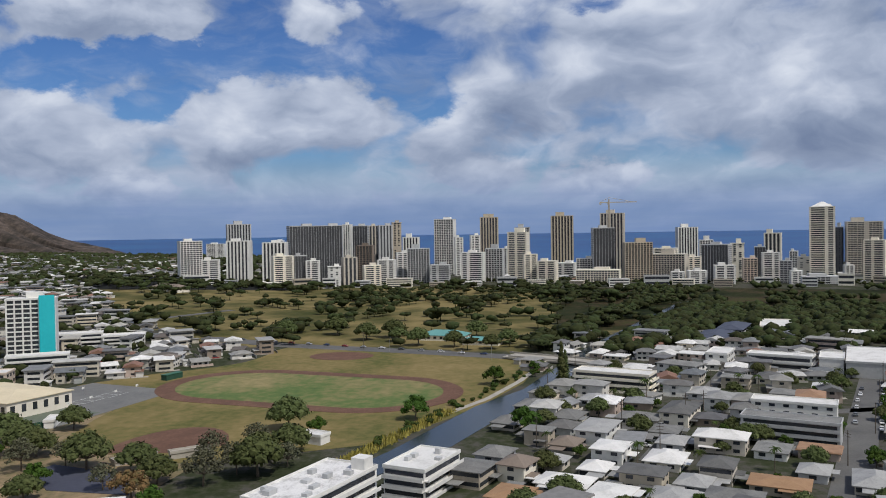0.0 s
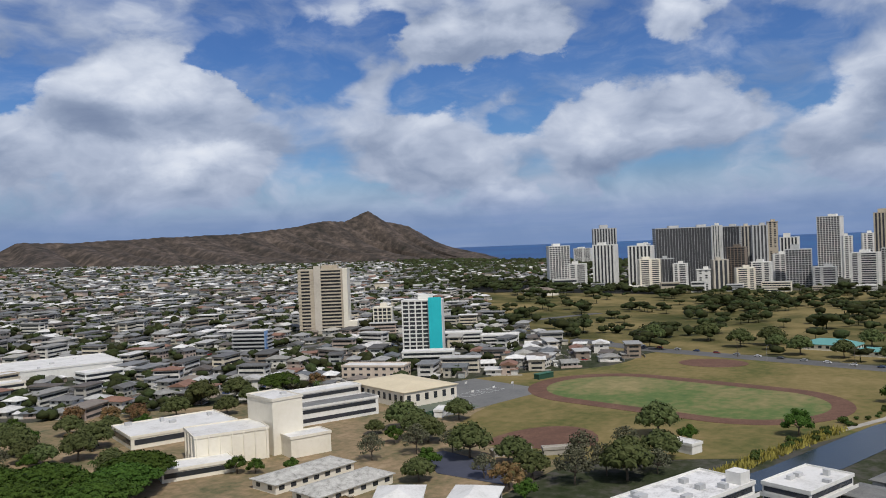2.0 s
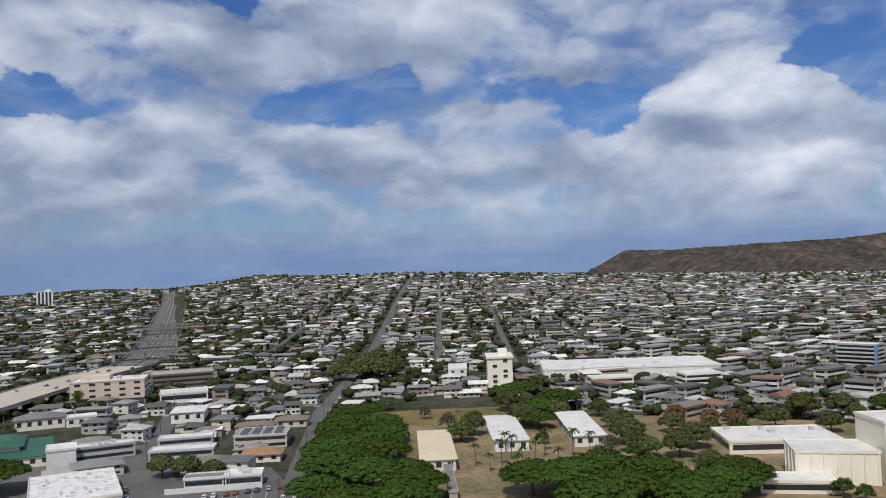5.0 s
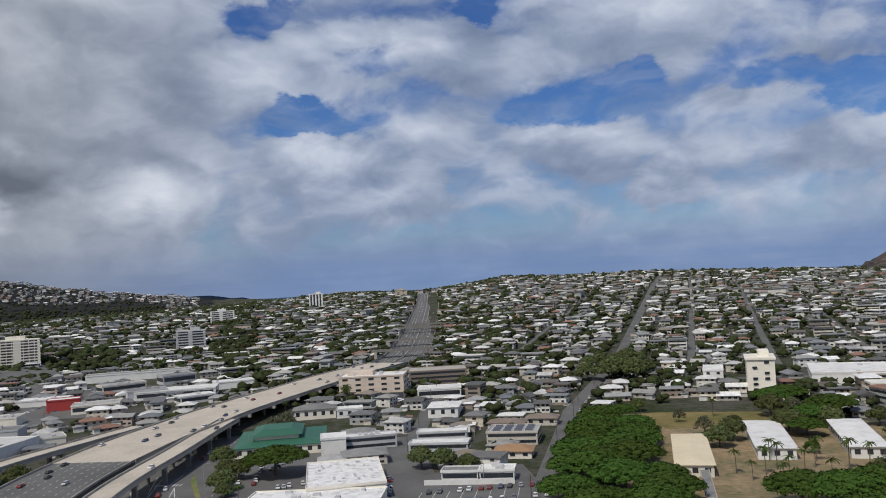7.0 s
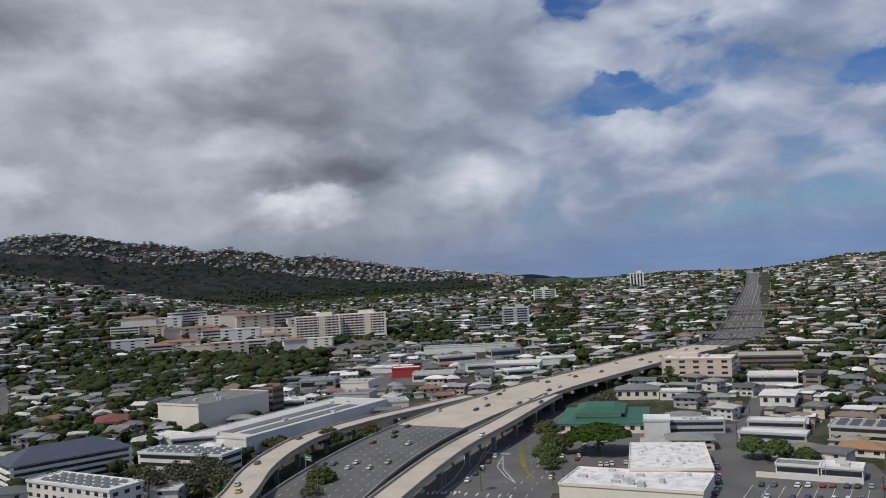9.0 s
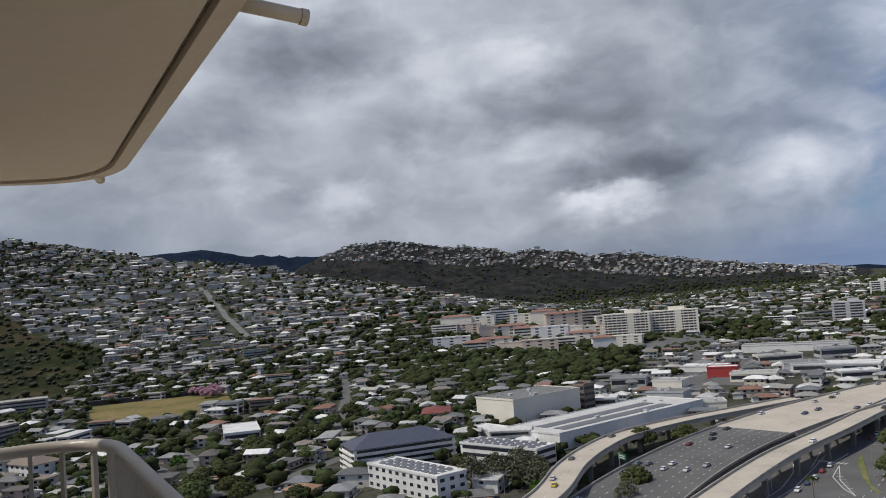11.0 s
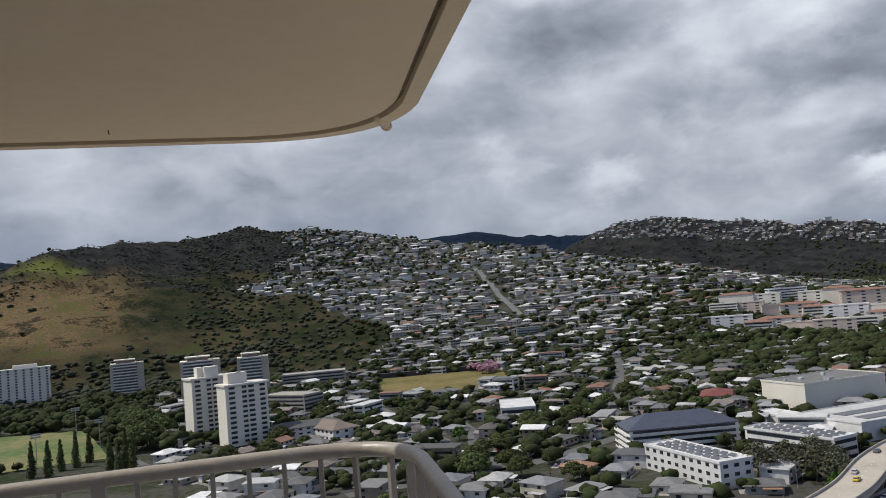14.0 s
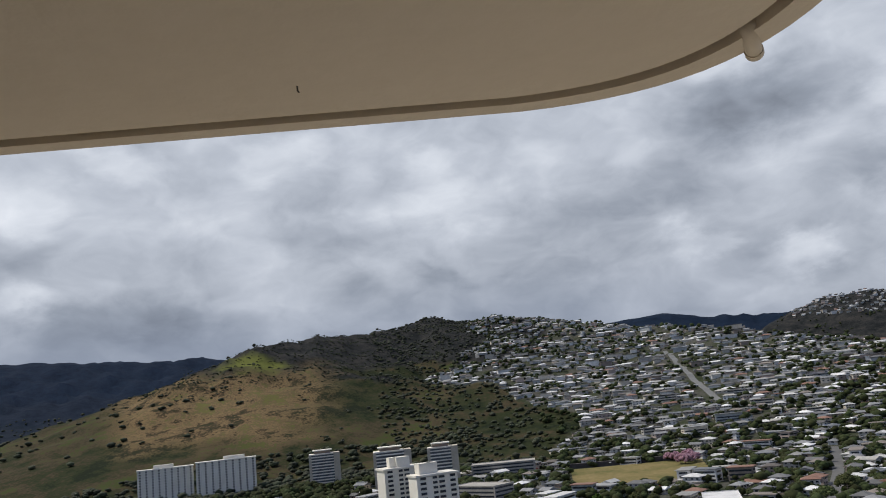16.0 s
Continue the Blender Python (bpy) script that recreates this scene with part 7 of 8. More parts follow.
def trees_near():
    # school grounds
    for x, y, s in ((48, 320, 1.3), (70, 335, 1.35), (58, 360, 1.3), (78, 368, 1.3), (66, 395, 1.25), (86, 405, 1.15), (76, 430, 1.1), (60, 300, 1.2), (90, 450, .9), (74, 305, 1.0), (45, 268, 1.2), (62, 262, 1.25), (72, 284, 1.2), (38, 292, 1.1)):
        plant("umbrella", x, y, s)
    for x, y, s in ((56, 332, 1.2), (64, 380, 1.25), (74, 414, 1.2), (84, 386, 1.2), (52, 346, 1.15), (70, 350, 1.3)):
        plant("umbrella", x, y, s)
    for x, y, s in ((150, 256, 1.3), (134, 246, 1.3), (166, 238, 1.2), (124, 264, 1.25), (178, 246, 1.1), (150, 228, 1.25), (112, 272, 1.1), (138, 270, 1.2), (120, 240, 1.2)):
        plant("umbrella", x, y, s)
    for x, y, s in ((168, 440, 1.2), (190, 425, 1.1), (140, 415, .6), (205, 400, .9), (290, 345, 1.3), (310, 340, 1.1), (108, 650, 1.0), (118, 655, 1.1), (130, 652, 1.0), (150, 660, .9)):
        plant("dark", x, y, s)
    for x, y, s in ((318, 108, 1.3), (266, 118, 1.1), (274, 104, 1.1), (258, 106, 1.1), (284, 96, 1.1), (268, 92, 1.0), (292, 112, 1.0)):
        plant("dark" if x in (318, 274, 284, 262) else "thin", x, y, s)
    for x, y, s in ((245, 112, 1.2), (256, 98, 1.2), (246, 128, 1.0), (238, 142, .9), (225, 160, .9), (262, 170, 1.0), (255, 182, 1.1), (240, 192, 1.0)):
        plant("thin" if tr.random() < .75 else "dark", x, y, s)
    for x, y, s in ((190, 300, 1.0), (205, 312, 1.1), (186, 330, 1.2), (178, 316, 1.0), (196, 345, 1.0), (150, 350, .9), (118, 372, 1.0), (160, 398, 1.1), (182, 402, 1.0), (215, 345, 1.0),
                    (120, 400, .9), (206, 375, 1.0), (168, 318, .9), (225, 330, .9), (262, 330, 1.0), (278, 312, .9), (330, 320, 1.1), (345, 345, 1.0), (265, 200, 1.0), (272, 188, 1.0), (258, 160, 1.1), (238, 165, 1.0)):
        plant(tr.choice(("dark", "dark", "thin", "round")), x, y, s)
    for x, y in ((142, 212), (150, 205), (230, 128), (355, 322), (345, 332), (240, 350), (232, 368), (250, 345)):
        plant("rust", x, y, 1.2)
    for x, y, s in ((313, 95, 1.0), (222, 118, .9), (340, 60, 1.5), (420, 32, 1.5), (205, 226, .9), (201, 232, .8), (208, 220, .8), (216, 210, .7), (190, 262, .9)):
        plant("round", x, y, s)
    for x, y in ((110, 310), (118, 318), (125, 325), (133, 318), (122, 306), (140, 325), (150, 318), (108, 322), (128, 340), (145, 335), (92, 330), (160, 322), (135, 300), (116, 296)):
        plant("palm", x, y, tr.uniform(.75, 1.0))
    for _ in range(75):
        x, y = tr.uniform(80, 400), tr.uniform(130, 490)
        if inside(np.array([x]), np.array([y]), SCHOOL)[0] and not built(x, y, 5) and not inside(np.array([x]), np.array([y]), COURTS)[0]:
            plant(tr.choice(("dark", "thin", "round", "round", "palm", "dark", "rust")), x, y, tr.uniform(.6, 1.05))
    for x, y, s in ((556, 70, 1.1), (562, 96, 1.2), (582, 114, 1.1), (604, 122, 1.3), (572, 34, 1.0), (548, 44, .9), (612, 60, 1.2), (590, 140, 1.3), (620, 170, 1.3), (600, 205, 1.2)):
        plant("dark", x, y, s)
    # canal
    for x, y, s in ((330, 18, 1.45), (318, 12, 1.4), (324, 22, 1.2)):
        plant("round", x, y, s)
    plant("cypress", 420, -2, 1.35)
    plant("cypress", 423, -4, 1.25)
    for x, y in ((404, 5), (345, -2), (380, -40)):
        plant("palm", x, y, 1.1)
    for x, y, s in ((262, -14, 1.0), (258, -24, .9), (300, -60, .8)):
        plant("round", x, y, s)
    for i in range(34):
        t = i / 33
        x, y = 300 + 170 * t, 66 - 55 * t
        plant("bush", x + tr.uniform(-3, 3), y + tr.uniform(-2, 5), tr.uniform(.6, 1.3))
    # freeway side
    for x, y, s in ((-196, 366, 1.0), (-50, 292, 1.0), (-96, 360, .8), (-98, 340, .8), (-16, 362, .9), (-6, 358, .9), (4, 352, .8)):
        plant("dark", x, y, s)
    for x, y, s in ((-166, 262, .9), (-215, 262, 1.3), (-222, 280, 1.2), (-210, 300, 1.0), (-196, 250, 1.2), (-232, 285, 1.0), (-220, 345, .8), (-98, 480, 1.2), (-104, 470, 1.1)):
        plant("round" if tr.random() < .5 else "thin", x, y, s)
    for i in range(8):
        plant("palm", -75 + tr.uniform(-3, 3), 566 + tr.uniform(-10, 8), tr.uniform(.8, 1.0))
    plant("umbrella", -80, 363, 1.3)
    for x, y, s in ((-111, 390, .9), (-97, 341, .8), (-105, 373, .6), (-94, 330, .5), (-210, 350, 1.0), (-173, 281, .9)):
        plant("dark", x, y, s)
    for x, y in ((-110, 292), (-84, 314), (-86, 306), (-109, 529)):
        plant("palm", x, y, .75)
    for x, y, s in ((-226, 274, 1.5), (-229, 262, 1.4), (-232, 250, 1.5), (-206, 262, 1.3)):
        plant("thin", x, y, s)
    for x, y, s in ((179, 464, 1.0), (163, 385, .9), (330, 327, 1.15), (170, 372, .7)):
        plant("umbrella", x, y, s)
    for x, y, s in ((135, 634, 1.4), (124, 628, 1.3), (142, 610, 1.2), (183, 332, 1.2), (178, 304, .9), (176, 256, 1.0), (275, 195, 1.1), (287, 211, 1.1), (128, 384, .9)):
        plant("dark", x, y, s)
    for x, y, s in ((112, 592, 1.5), (129, 586, 1.45), (120, 602, 1.4), (98, 600, 1.2)):
        plant("dark", x, y, s)
    for x, y, s in ((188, 468, 1.1), (194, 426, 1.25), (176, 410, 1.0)):
        plant("umbrella", x, y, s)
    plant("umbrella", -43, 293, .95)
    # left town
    for i in range(60):
        a, r = radians(tr.uniform(134, 168)), tr.uniform(300, 620)
        x, y = r * math.cos(a), r * math.sin(a)
        if inside(np.array([x]), np.array([y]), DRY)[0]:
            continue
        plant(tr.choice(("dark", "dark", "round")), x, y, tr.uniform(.6, 1.1))
    for i in range(9):
        plant("pink", -690 + tr.uniform(-22, 22), 395 + tr.uniform(-8, 8), tr.uniform(1.0, 1.35))
    for x, y in ((-512, 3), (-506, 11), (-522, 18), (-525, 26), (-536, 34), (-498, 42), (-486, 45), (-498, 50), (-490, 53)):
        plant("cypress", x, y, tr.uniform(1.1, 1.3))
    for x, y in ((-643, 84), (-620, 78), (-600, 70), (-585, 82), (-565, 70), (-655, 70), (-550, 62)):
        plant("dark", x, y, tr.uniform(1.25, 1.6))
    # right-hand town
    for i in range(296):
        a, r = radians(tr.uniform(-21, 3)), tr.uniform(225, 480)
        x, y = r * math.cos(a), r * math.sin(a)
        if free(np.array([x]), np.array([y]), 2.6)[0] and np.min(np.hypot(LX[near_lots] - x, LY[near_lots] - y)) > 6.8:
            plant(tr.choice(("dark", "round", "palm", "bush", "round", "dark", "round")), x, y, tr.uniform(.45, .8))


trees_near()


def tree_stuff():
    """Trees farther off: knobbly crowns of several lobes, joined."""
    rng = np.random.RandomState(31)
    bm = bmesh.new()
    bmesh.ops.create_icosphere(bm, subdivisions=1, radius=1.0)
    tv2 = np.array([v.co[:] for v in bm.verts])
    tf2 = [tuple(v.index for v in f.verts) for f in bm.faces]
    bm.free()
    X, Y, S = [], [], []

    def add(x, y, s):
        X.append(x), Y.append(y), S.append(s)

    def sector(n, a0, a1, r0, r1, s0, s1, test=None):
        a, r = np.radians(rng.uniform(a0, a1, n)), np.sqrt(rng.uniform(r0 ** 2, r1 ** 2, n))
        x, y = r * np.cos(a), r * np.sin(a)
        ok = np.ones(n, bool) if test is None else test(x, y)
        add(x[ok], y[ok], rng.uniform(s0, s1, ok.sum()))

    def grove(x, y):
        return inside(x, y, PARK) & (waves(x, y, 48, 3) + 0.5 * waves(x, y, 21, 1) > 0.22)

    sector(900, -12, 36, 540, 1300, 5, 10.5, grove)
    sector(190, 14, 31, 575, 760, 4, 10, lambda x, y: inside(x, y, PARK) & free2(x, y))
    sector(200, 28, 36, 560, 800, 5, 9, lambda x, y: inside(x, y, PARK))
    sector(620, -4, 18, 860, 1180, 3.0, 6.0, lambda x, y: waves(x, y, 90, 4) > .1)
    sector(260, -12, 36, 540, 1250, 4.0, 7.0, lambda x, y: inside(x, y, PARK))
    sector(420, -4, 14, 880, 1120, 2.5, 4.5, lambda x, y: inside(x, y, PARK) & (waves(x, y, 80, 7) > -0.1))
    sector(1500, -26, 3, 560, 830, 4.5, 7.5, lambda x, y: ~inside(x, y, PARK) & free2(x, y))
    sector(800, -26, -4, 830, 1190, 4.0, 7.0, lambda x, y: waves(x, y, 70, 2) > .05)
    sector(420, 121, 137, 700, 880, 5.0, 8.5, free2)
    sector(1000, 124, 162, 360, 950, 3.5, 6.4, free2)
    sector(420, 10, 34, 560, 1000, 4, 8, lambda x, y: inside(x, y, PARK) & (waves(x, y, 60, 6) > .45))
    sector(2400, 18, 36, 1150, 2700, 5, 8)
    sector(900, 30, 64, 1500, 2900, 4, 7.5)
    sector(700, 62, 107, 1700, 2150, 4.5, 7.5, free2)
    sector(6800, 28, 63, 400, 2400, 2.6, 5.7, free2)
    sector(5600, 63, 88, 330, 2150, 2.5, 5.5, free2)
    sector(6600, 86, 106, 560, 2150, 2.8, 6.0, free2)
    sector(7000, 104, 143, 480, 2500, 3.0, 6.0, lambda x, y: free2(x, y) & ((np.hypot(x, y) > 800) | (bearing(x, y) > 124) | (waves(x, y, 33, 4) > .55)))
    sector(1300, 112, 139, 700, 1150, 4, 7, lambda x, y: (height(x, y) > 12) & free2(x, y))
    sector(7600, 124, 170, 260, 2350, 3.0, 6.0, free2)
    sector(3800, 107, 143, 2150, 3500, 1.6, 3.2, lambda x, y: wild_mask(x, y, height(x, y)) < .5)
    sector(3000, 160, 188, 880, 2300, 1.6, 5.0, lambda x, y: (waves(x, y, 120, 9) + waves(x, y, 40, 5) * .6 > 0.0) & (bearing(x, y) < 174 + 3 * waves(x, y, 60, 8)))
    sector(9000, 160, 186, 1250, 2400, 1.3, 3.0, lambda x, y: height(x, y) > 140 + 30 * waves(x, y, 90, 6))
    sector(1300, 164, 190, 540, 1150, 4, 7.5, lambda x, y: ~inside(x, y, SOCCER) & free2(x, y))
    sector(3200, 108, 143, 2150, 3300, 2.5, 5.5, lambda x, y: (wild_mask(x, y, height(x, y)) > .5) & (waves(x, y, 75, 4) + .6 * waves(x, y, 31, 2) > 0))
    sector(500, -24, 27, 1215, 1300, 2.5, 4.5)
    for off, n in ((22.0, 70), (-26.0, 90), (-38.0, 90), (34.0, 60)):
        t = rng.uniform(0, 1, n)
        add(530 + 380 * t + 0.31 * off + rng.uniform(-5, 5, n), -12 - 122 * t + 0.95 * off + rng.uniform(-5, 5, n), rng.uniform(4.0, 7.0, n))
    sector(900, 178, 200, 1300, 3500, 4, 8)
    x, y, s = np.concatenate(X), np.concatenate(Y), np.concatenate(S)
    z = height(x, y)
    near = np.hypot(x, y) < 1080
    flat_top = inside(x, y, PARK) & (rng.rand(len(x)) < 0.7)
    mid = np.hypot(x, y) < 1600
    hill = (bearing(x, y) > 159) & (np.hypot(x, y) > 900) & (wild_mask(x, y, z) > .5)
    groups = ((hill, 2, 6, "hillside_bushes", .4, .6, "olive green scrub and bushes on the hillside"),
              (near & ~flat_top & ~hill, 3, 18, "town_trees", .75, .7, "dark green crowns of countless trees among the houses"),
              (flat_top, 4, 36, "park_trees", 1.0, .42, "broad umbrella-shaped trees scattered over the dry park"),
              (~near & mid & ~flat_top & ~hill, 2, 2, "mid_trees", .75, .7, "dark green crowns of countless trees on the slopes"),
              (~mid & ~flat_top & ~hill, 1, 0, "far_trees", .75, .8, "dark green crowns of countless far trees"))
    for pick, lobes, sprays, name, lift, squash, words in groups:
        px, py, pz, ps = x[pick], y[pick], z[pick], s[pick]
        n, V, count = len(px), [], 0
        spread = .62 if lobes == 4 else .5
        centre = []
        for lb in range(lobes):
            ox, oy, oz = rng.uniform(-spread, spread, (3, n)) * ps
            sc = ps * (rng.uniform(0.45, 0.85, n) if lobes > 1 else rng.uniform(.75, 1.0, n))
            jit = rng.uniform(0.72, 1.28, (n, len(tv2), 1))
            c = np.stack([px + ox, py + oy, pz + ps * lift + oz * squash * .6], -1)
            centre.append((c, sc))
            V.append((tv2[None] * jit * np.stack([sc, sc, sc * squash], -1)[:, None] + c[:, None]).reshape(-1, 3))
        F = (np.array(tf2)[None] + (np.arange(n * lobes) * len(tv2))[:, None, None]).reshape(-1, 3)
        V = np.concatenate(V)
        tri = [F]
        for k in range(sprays):
            c, sc = centre[k % lobes]
            d = rng.normal(0, 1, (n, 3))
            d /= np.linalg.norm(d, axis=1)[:, None]
            d[:, 2] = np.abs(d[:, 2]) * .9 - .2
            p = c + d * np.stack([sc, sc, sc * squash], -1) * rng.uniform(.85, 1.12, (n, 1))
            a = rng.normal(0, 1, (n, 3)) * (ps * .13)[:, None]
            b = rng.normal(0, 1, (n, 3)) * (ps * .13)[:, None]
            base = len(V)
            V = np.concatenate([V, p - a, p + a, p + b])
            q = np.arange(n)
            tri.append(np.stack([base + q, base + n + q, base + 2 * n + q], -1))
        if lobes == 4:
            # trunks
            for k in range(3):
                e = 2 * math.pi * k / 3
                base = len(V)
                off = np.stack([math.cos(e) * ps * .06, math.sin(e) * ps * .06, 0 * ps], -1)
                foot, head = np.stack([px, py, pz - .5], -1), np.stack([px, py, pz + ps * lift], -1)
                off2 = np.stack([math.cos(e + 2.1) * ps * .06, math.sin(e + 2.1) * ps * .06, 0 * ps], -1)
                V = np.concatenate([V, foot + off, foot + off2, head + off * .6])
                q = np.arange(n)
                tri.append(np.stack([base + q, base + n + q, base + 2 * n + q], -1))
        F = np.concatenate(tri)
        me = bpy.data.meshes.new(name)
        me.vertices.add(len(V))
        me.vertices.foreach_set("co", V.ravel())
        me.loops.add(F.size)
        me.loops.foreach_set("vertex_index", F.ravel().astype(np.int32))
        me.polygons.add(len(F))
        me.polygons.foreach_set("loop_start", np.arange(0, F.size, 3, dtype=np.int32))
        me.update()
        tagged(part(name, me, "scrubleaf" if name == "hillside_bushes" else "farleaf"), words, "bushes" if name == "hillside_bushes" else "trees", kind="stuff")


def free2(x, y):
    return free(x, y, 5.0)


tree_stuff()

# reeds along the bank
def reeds():
    rng = random.Random(2)
    s = Soup()
    for i in range(1500):
        t = rng.random()
        x, y = 262 + 95 * t + rng.uniform(-3, 3), 78 - 30 * t + rng.uniform(-4, 3)
        h, a = rng.uniform(.8, 2.2), rng.uniform(0, 6.28)
        dx, dy = math.cos(a) * .45, math.sin(a) * .45
        s.add([(x - dx, y - dy, 0), (x + dx, y + dy, 0), (x + dx * .3 + rng.uniform(-.5, .5), y + dy * .3, h)], [(0, 1, 2)])
    tagged(part("reeds", s, "reed"), "yellow-green reeds on the canal bank", "reeds", kind="stuff")


reeds()


# ---- vehicles and street furniture ----
def make_car(label="small passenger car with dark windows", paint="car"):
    c = thing("car", Matrix(), label, "car", "cars")
    b = Soup()
    b.add([(-2.2, -.88, .3), (2.2, -.88, .3), (2.2, .88, .3), (-2.2, .88, .3), (-2.25, -.9, .75), (2.2, -.86, .7), (2.2, .86, .7), (-2.25, .9, .75),
           (-2.15, -.82, .95), (1.1, -.82, .92), (1.1, .82, .92), (-2.15, .82, .95)],
          [(3, 2, 1, 0), (0, 1, 5, 4), (1, 2, 6, 5), (2, 3, 7, 6), (3, 0, 4, 7), (4, 5, 9, 8), (5, 6, 10, 9), (6, 7, 11, 10), (7, 4, 8, 11), (8, 9, 10, 11)])
    b.box(-.5, 0, 1.32, 1.9, 1.3, .1)
    part("body", b, paint, c)
    g = Soup().box(-.5, 0, .92, 3.0, 1.55, .42, taper=.72)
    part("window", g, "glass", c)
    w = Soup().tube([(0, -.1, 0), (0, .1, 0)], 0.33, 10).mesh("wheel")
    for x in (-1.4, 1.4):
        for y in (-.82, .82):
            part("wheel", w, "tyre", c, at=pose(x, y, .33))
    return c


CAR = make_car()
car_used = [False]


def put_car(x, y, rot, z=None, label=""):
    z = h1(x, y) + 0.16 if z is None else z
    m = pose(x, y, z, 0, 0, rot)
    if not car_used[0]:
        car_used[0] = True
        CAR.matrix_basis = m
        return CAR
    return copy_thing(CAR, m)


def cars():
    rng = random.Random(6)
    for line, width, n, lanes in ((main_line, 41, 30, 8), (low_line, 40, 13, 8), (ramp_line, 12.5, 3, 2), (off_line, 11.5, 2, 2)):
        for _ in range(n):
            i = rng.randrange(1, len(line) - 1)
            a, b = Vector(line[i]), Vector(line[i + 1])
            d = (b - a).normalized()
            lane = (rng.randrange(lanes) + 0.5) / lanes - 0.5
            p = a.lerp(b, rng.random()) + Vector((-d.y, d.x, 0)) * width * 0.92 * lane
            rot = math.degrees(math.atan2(d.y, d.x)) + (180 if lane < 0 else 0)
            put_car(p.x, p.y, rot, p.z + 0.01)
    for row in (((-16, 300), (34, 306), 82, 12), ((-14, 318), (30, 322), 82, 11), ((-104, 372), (-102, 428), 8, 12), ((-84, 372), (-82, 420), 8, 9), ((-64, 508), (-30, 506), 90, 7),
                ((-30, 346), (-28, 300), 10, 10), ((-102, 397), (-92, 342), 100, 9), ((-76, 338), (-64, 345), 100, 5), ((-124, 353), (-120, 299), 100, 5), ((-126, 402), (-127, 441), 96, 3),
                ((585, 240), (520, 40), 73, 14), ((300, -30), (372, -52), 70, 9), ((330, -122), (430, -160), -20, 9), ((325, -110), (425, -148), -20, 7),
                ((-20, 420), (-12, 600), 86, 9), ((60, 440), (100, 575), 75, 10), ((74, 470), (110, 590), 75, 6), ((515, -52), (620, -100), 60, 10),
                ((-99, 362), (-88, 312), 100, 9), ((-91, 388), (-86, 346), 100, 8), ((-310, 580), (-300, 690), 10, 14), ((-290, 580), (-280, 690), 10, 14), ((-265, 580), (-255, 690), 10, 12), ((-360, 290), (-420, 325), 150, 5), ((-452, 770), (-420, 866), 20, 10)):
        (ax, ay), (bx, by), rot, n = row
        for i in range(n):
            if rng.random() < 0.86:
                t = (i + 0.5) / n
                put_car(ax + (bx - ax) * t + rng.uniform(-.4, .4), ay + (by - ay) * t + rng.uniform(-.4, .4), rot + rng.choice((0, 180)) + rng.uniform(-4, 4))
    for _ in range(16):
        y = rng.uniform(780, 1500)
        x = float(np.interp(y, [p[1] for p in FAR_ROAD], [p[0] for p in FAR_ROAD])) + rng.choice((-13, -9, -5, 5, 9, 13))
        put_car(x, y, 90, float(np.interp(y, [p[1] for p in FAR_ROAD], [h1(*p) for p in FAR_ROAD])) + 0.65)


cars()
make_car("yellow car on the curving freeway ramp", "yellow").matrix_basis = pose(-184, 243, 8.62, 0, 0, 113)


def make_pole():
    p = thing("utility_pole", Matrix(), "weathered wooden utility pole with crossarms", "utility pole", "utility poles")
    part("post", Soup().tube([(0, 0, -1), (0, 0, 12)], [.2, .13], 7), "pole", p)
    part("crossarm", Soup().box(0, 0, 10.8, 2.6, .14, .16), "pole", p)
    part("crossarm", Soup().box(0, 0, 9.8, 2.2, .14, .16), "pole", p)
    return p


def make_lamp():
    p = thing("street_lamp", Matrix(), "grey steel street lamp with a curved arm", "street lamp", "street lamps")
    part("post", Soup().tube([(0, 0, -1), (0, 0, 8.5), (.8, 0, 9.6), (2.4, 0, 9.9)], [.12, .09, .06, .05], 6), "metal", p)
    part("lamp_head", Soup().box(2.7, 0, 9.78, .8, .3, .16), "metal", p)
    return p


POLE, LAMP = make_pole(), make_lamp()
spots = [(25, 290), (48, 395), (66, 460), (78, 520), (98, 575), (120, 630), (-21, 470), (-15, 530), (-24, 400), (-12, 580), (330, -120), (380, -140), (430, -160), (285, -95),
         (300, 8), (330, -25), (350, -60), (470, -10), (520, 60), (540, 130), (556, 200), (-255, 262), (-300, 290), (-350, 312), (-410, 335), (-300, 200), (-340, 190), (290, -35), (345, -52), (400, -72)]
POLE.matrix_basis = pose(*spots[0], 0)
for i, (x, y) in enumerate(spots[1:]):
    copy_thing(POLE, pose(x, y, h1(x, y), 0, 0, 17 * i))
lamps = [(-128, 300), (-108, 350), (-106, 420), (-104, 480), (-150, 300), (-170, 330), (-168, 270), (-140, 380), (-92, 300), (-94, 270), (-208, 300), (-214, 250), (-30, 330), (10, 330), (500, 40), (530, 110)]
LAMP.matrix_basis = pose(*lamps[0], 0)
for i, (x, y) in enumerate(lamps[1:]):
    copy_thing(LAMP, pose(x, y, 0, 0, 0, 40 * i))


# ---- the balcony ----
SOFFIT, RAIL_Z, FLOOR_Z = EYE_Z + 0.783, EYE_Z - 0.597, EYE_Z - 1.667
N1, N2 = Vector((math.cos(radians(166.4)), math.sin(radians(166.4)))), Vector((math.cos(radians(72.7)), math.sin(radians(72.7))))


def meet(p1, p2):
    """The plan point at p1 along N1 and p2 along N2."""
    det = N1.x * N2.y - N1.y * N2.x
    return Vector(((p1 * N2.y - p2 * N1.y) / det, (N1.x * p2 - N2.x * p1) / det))


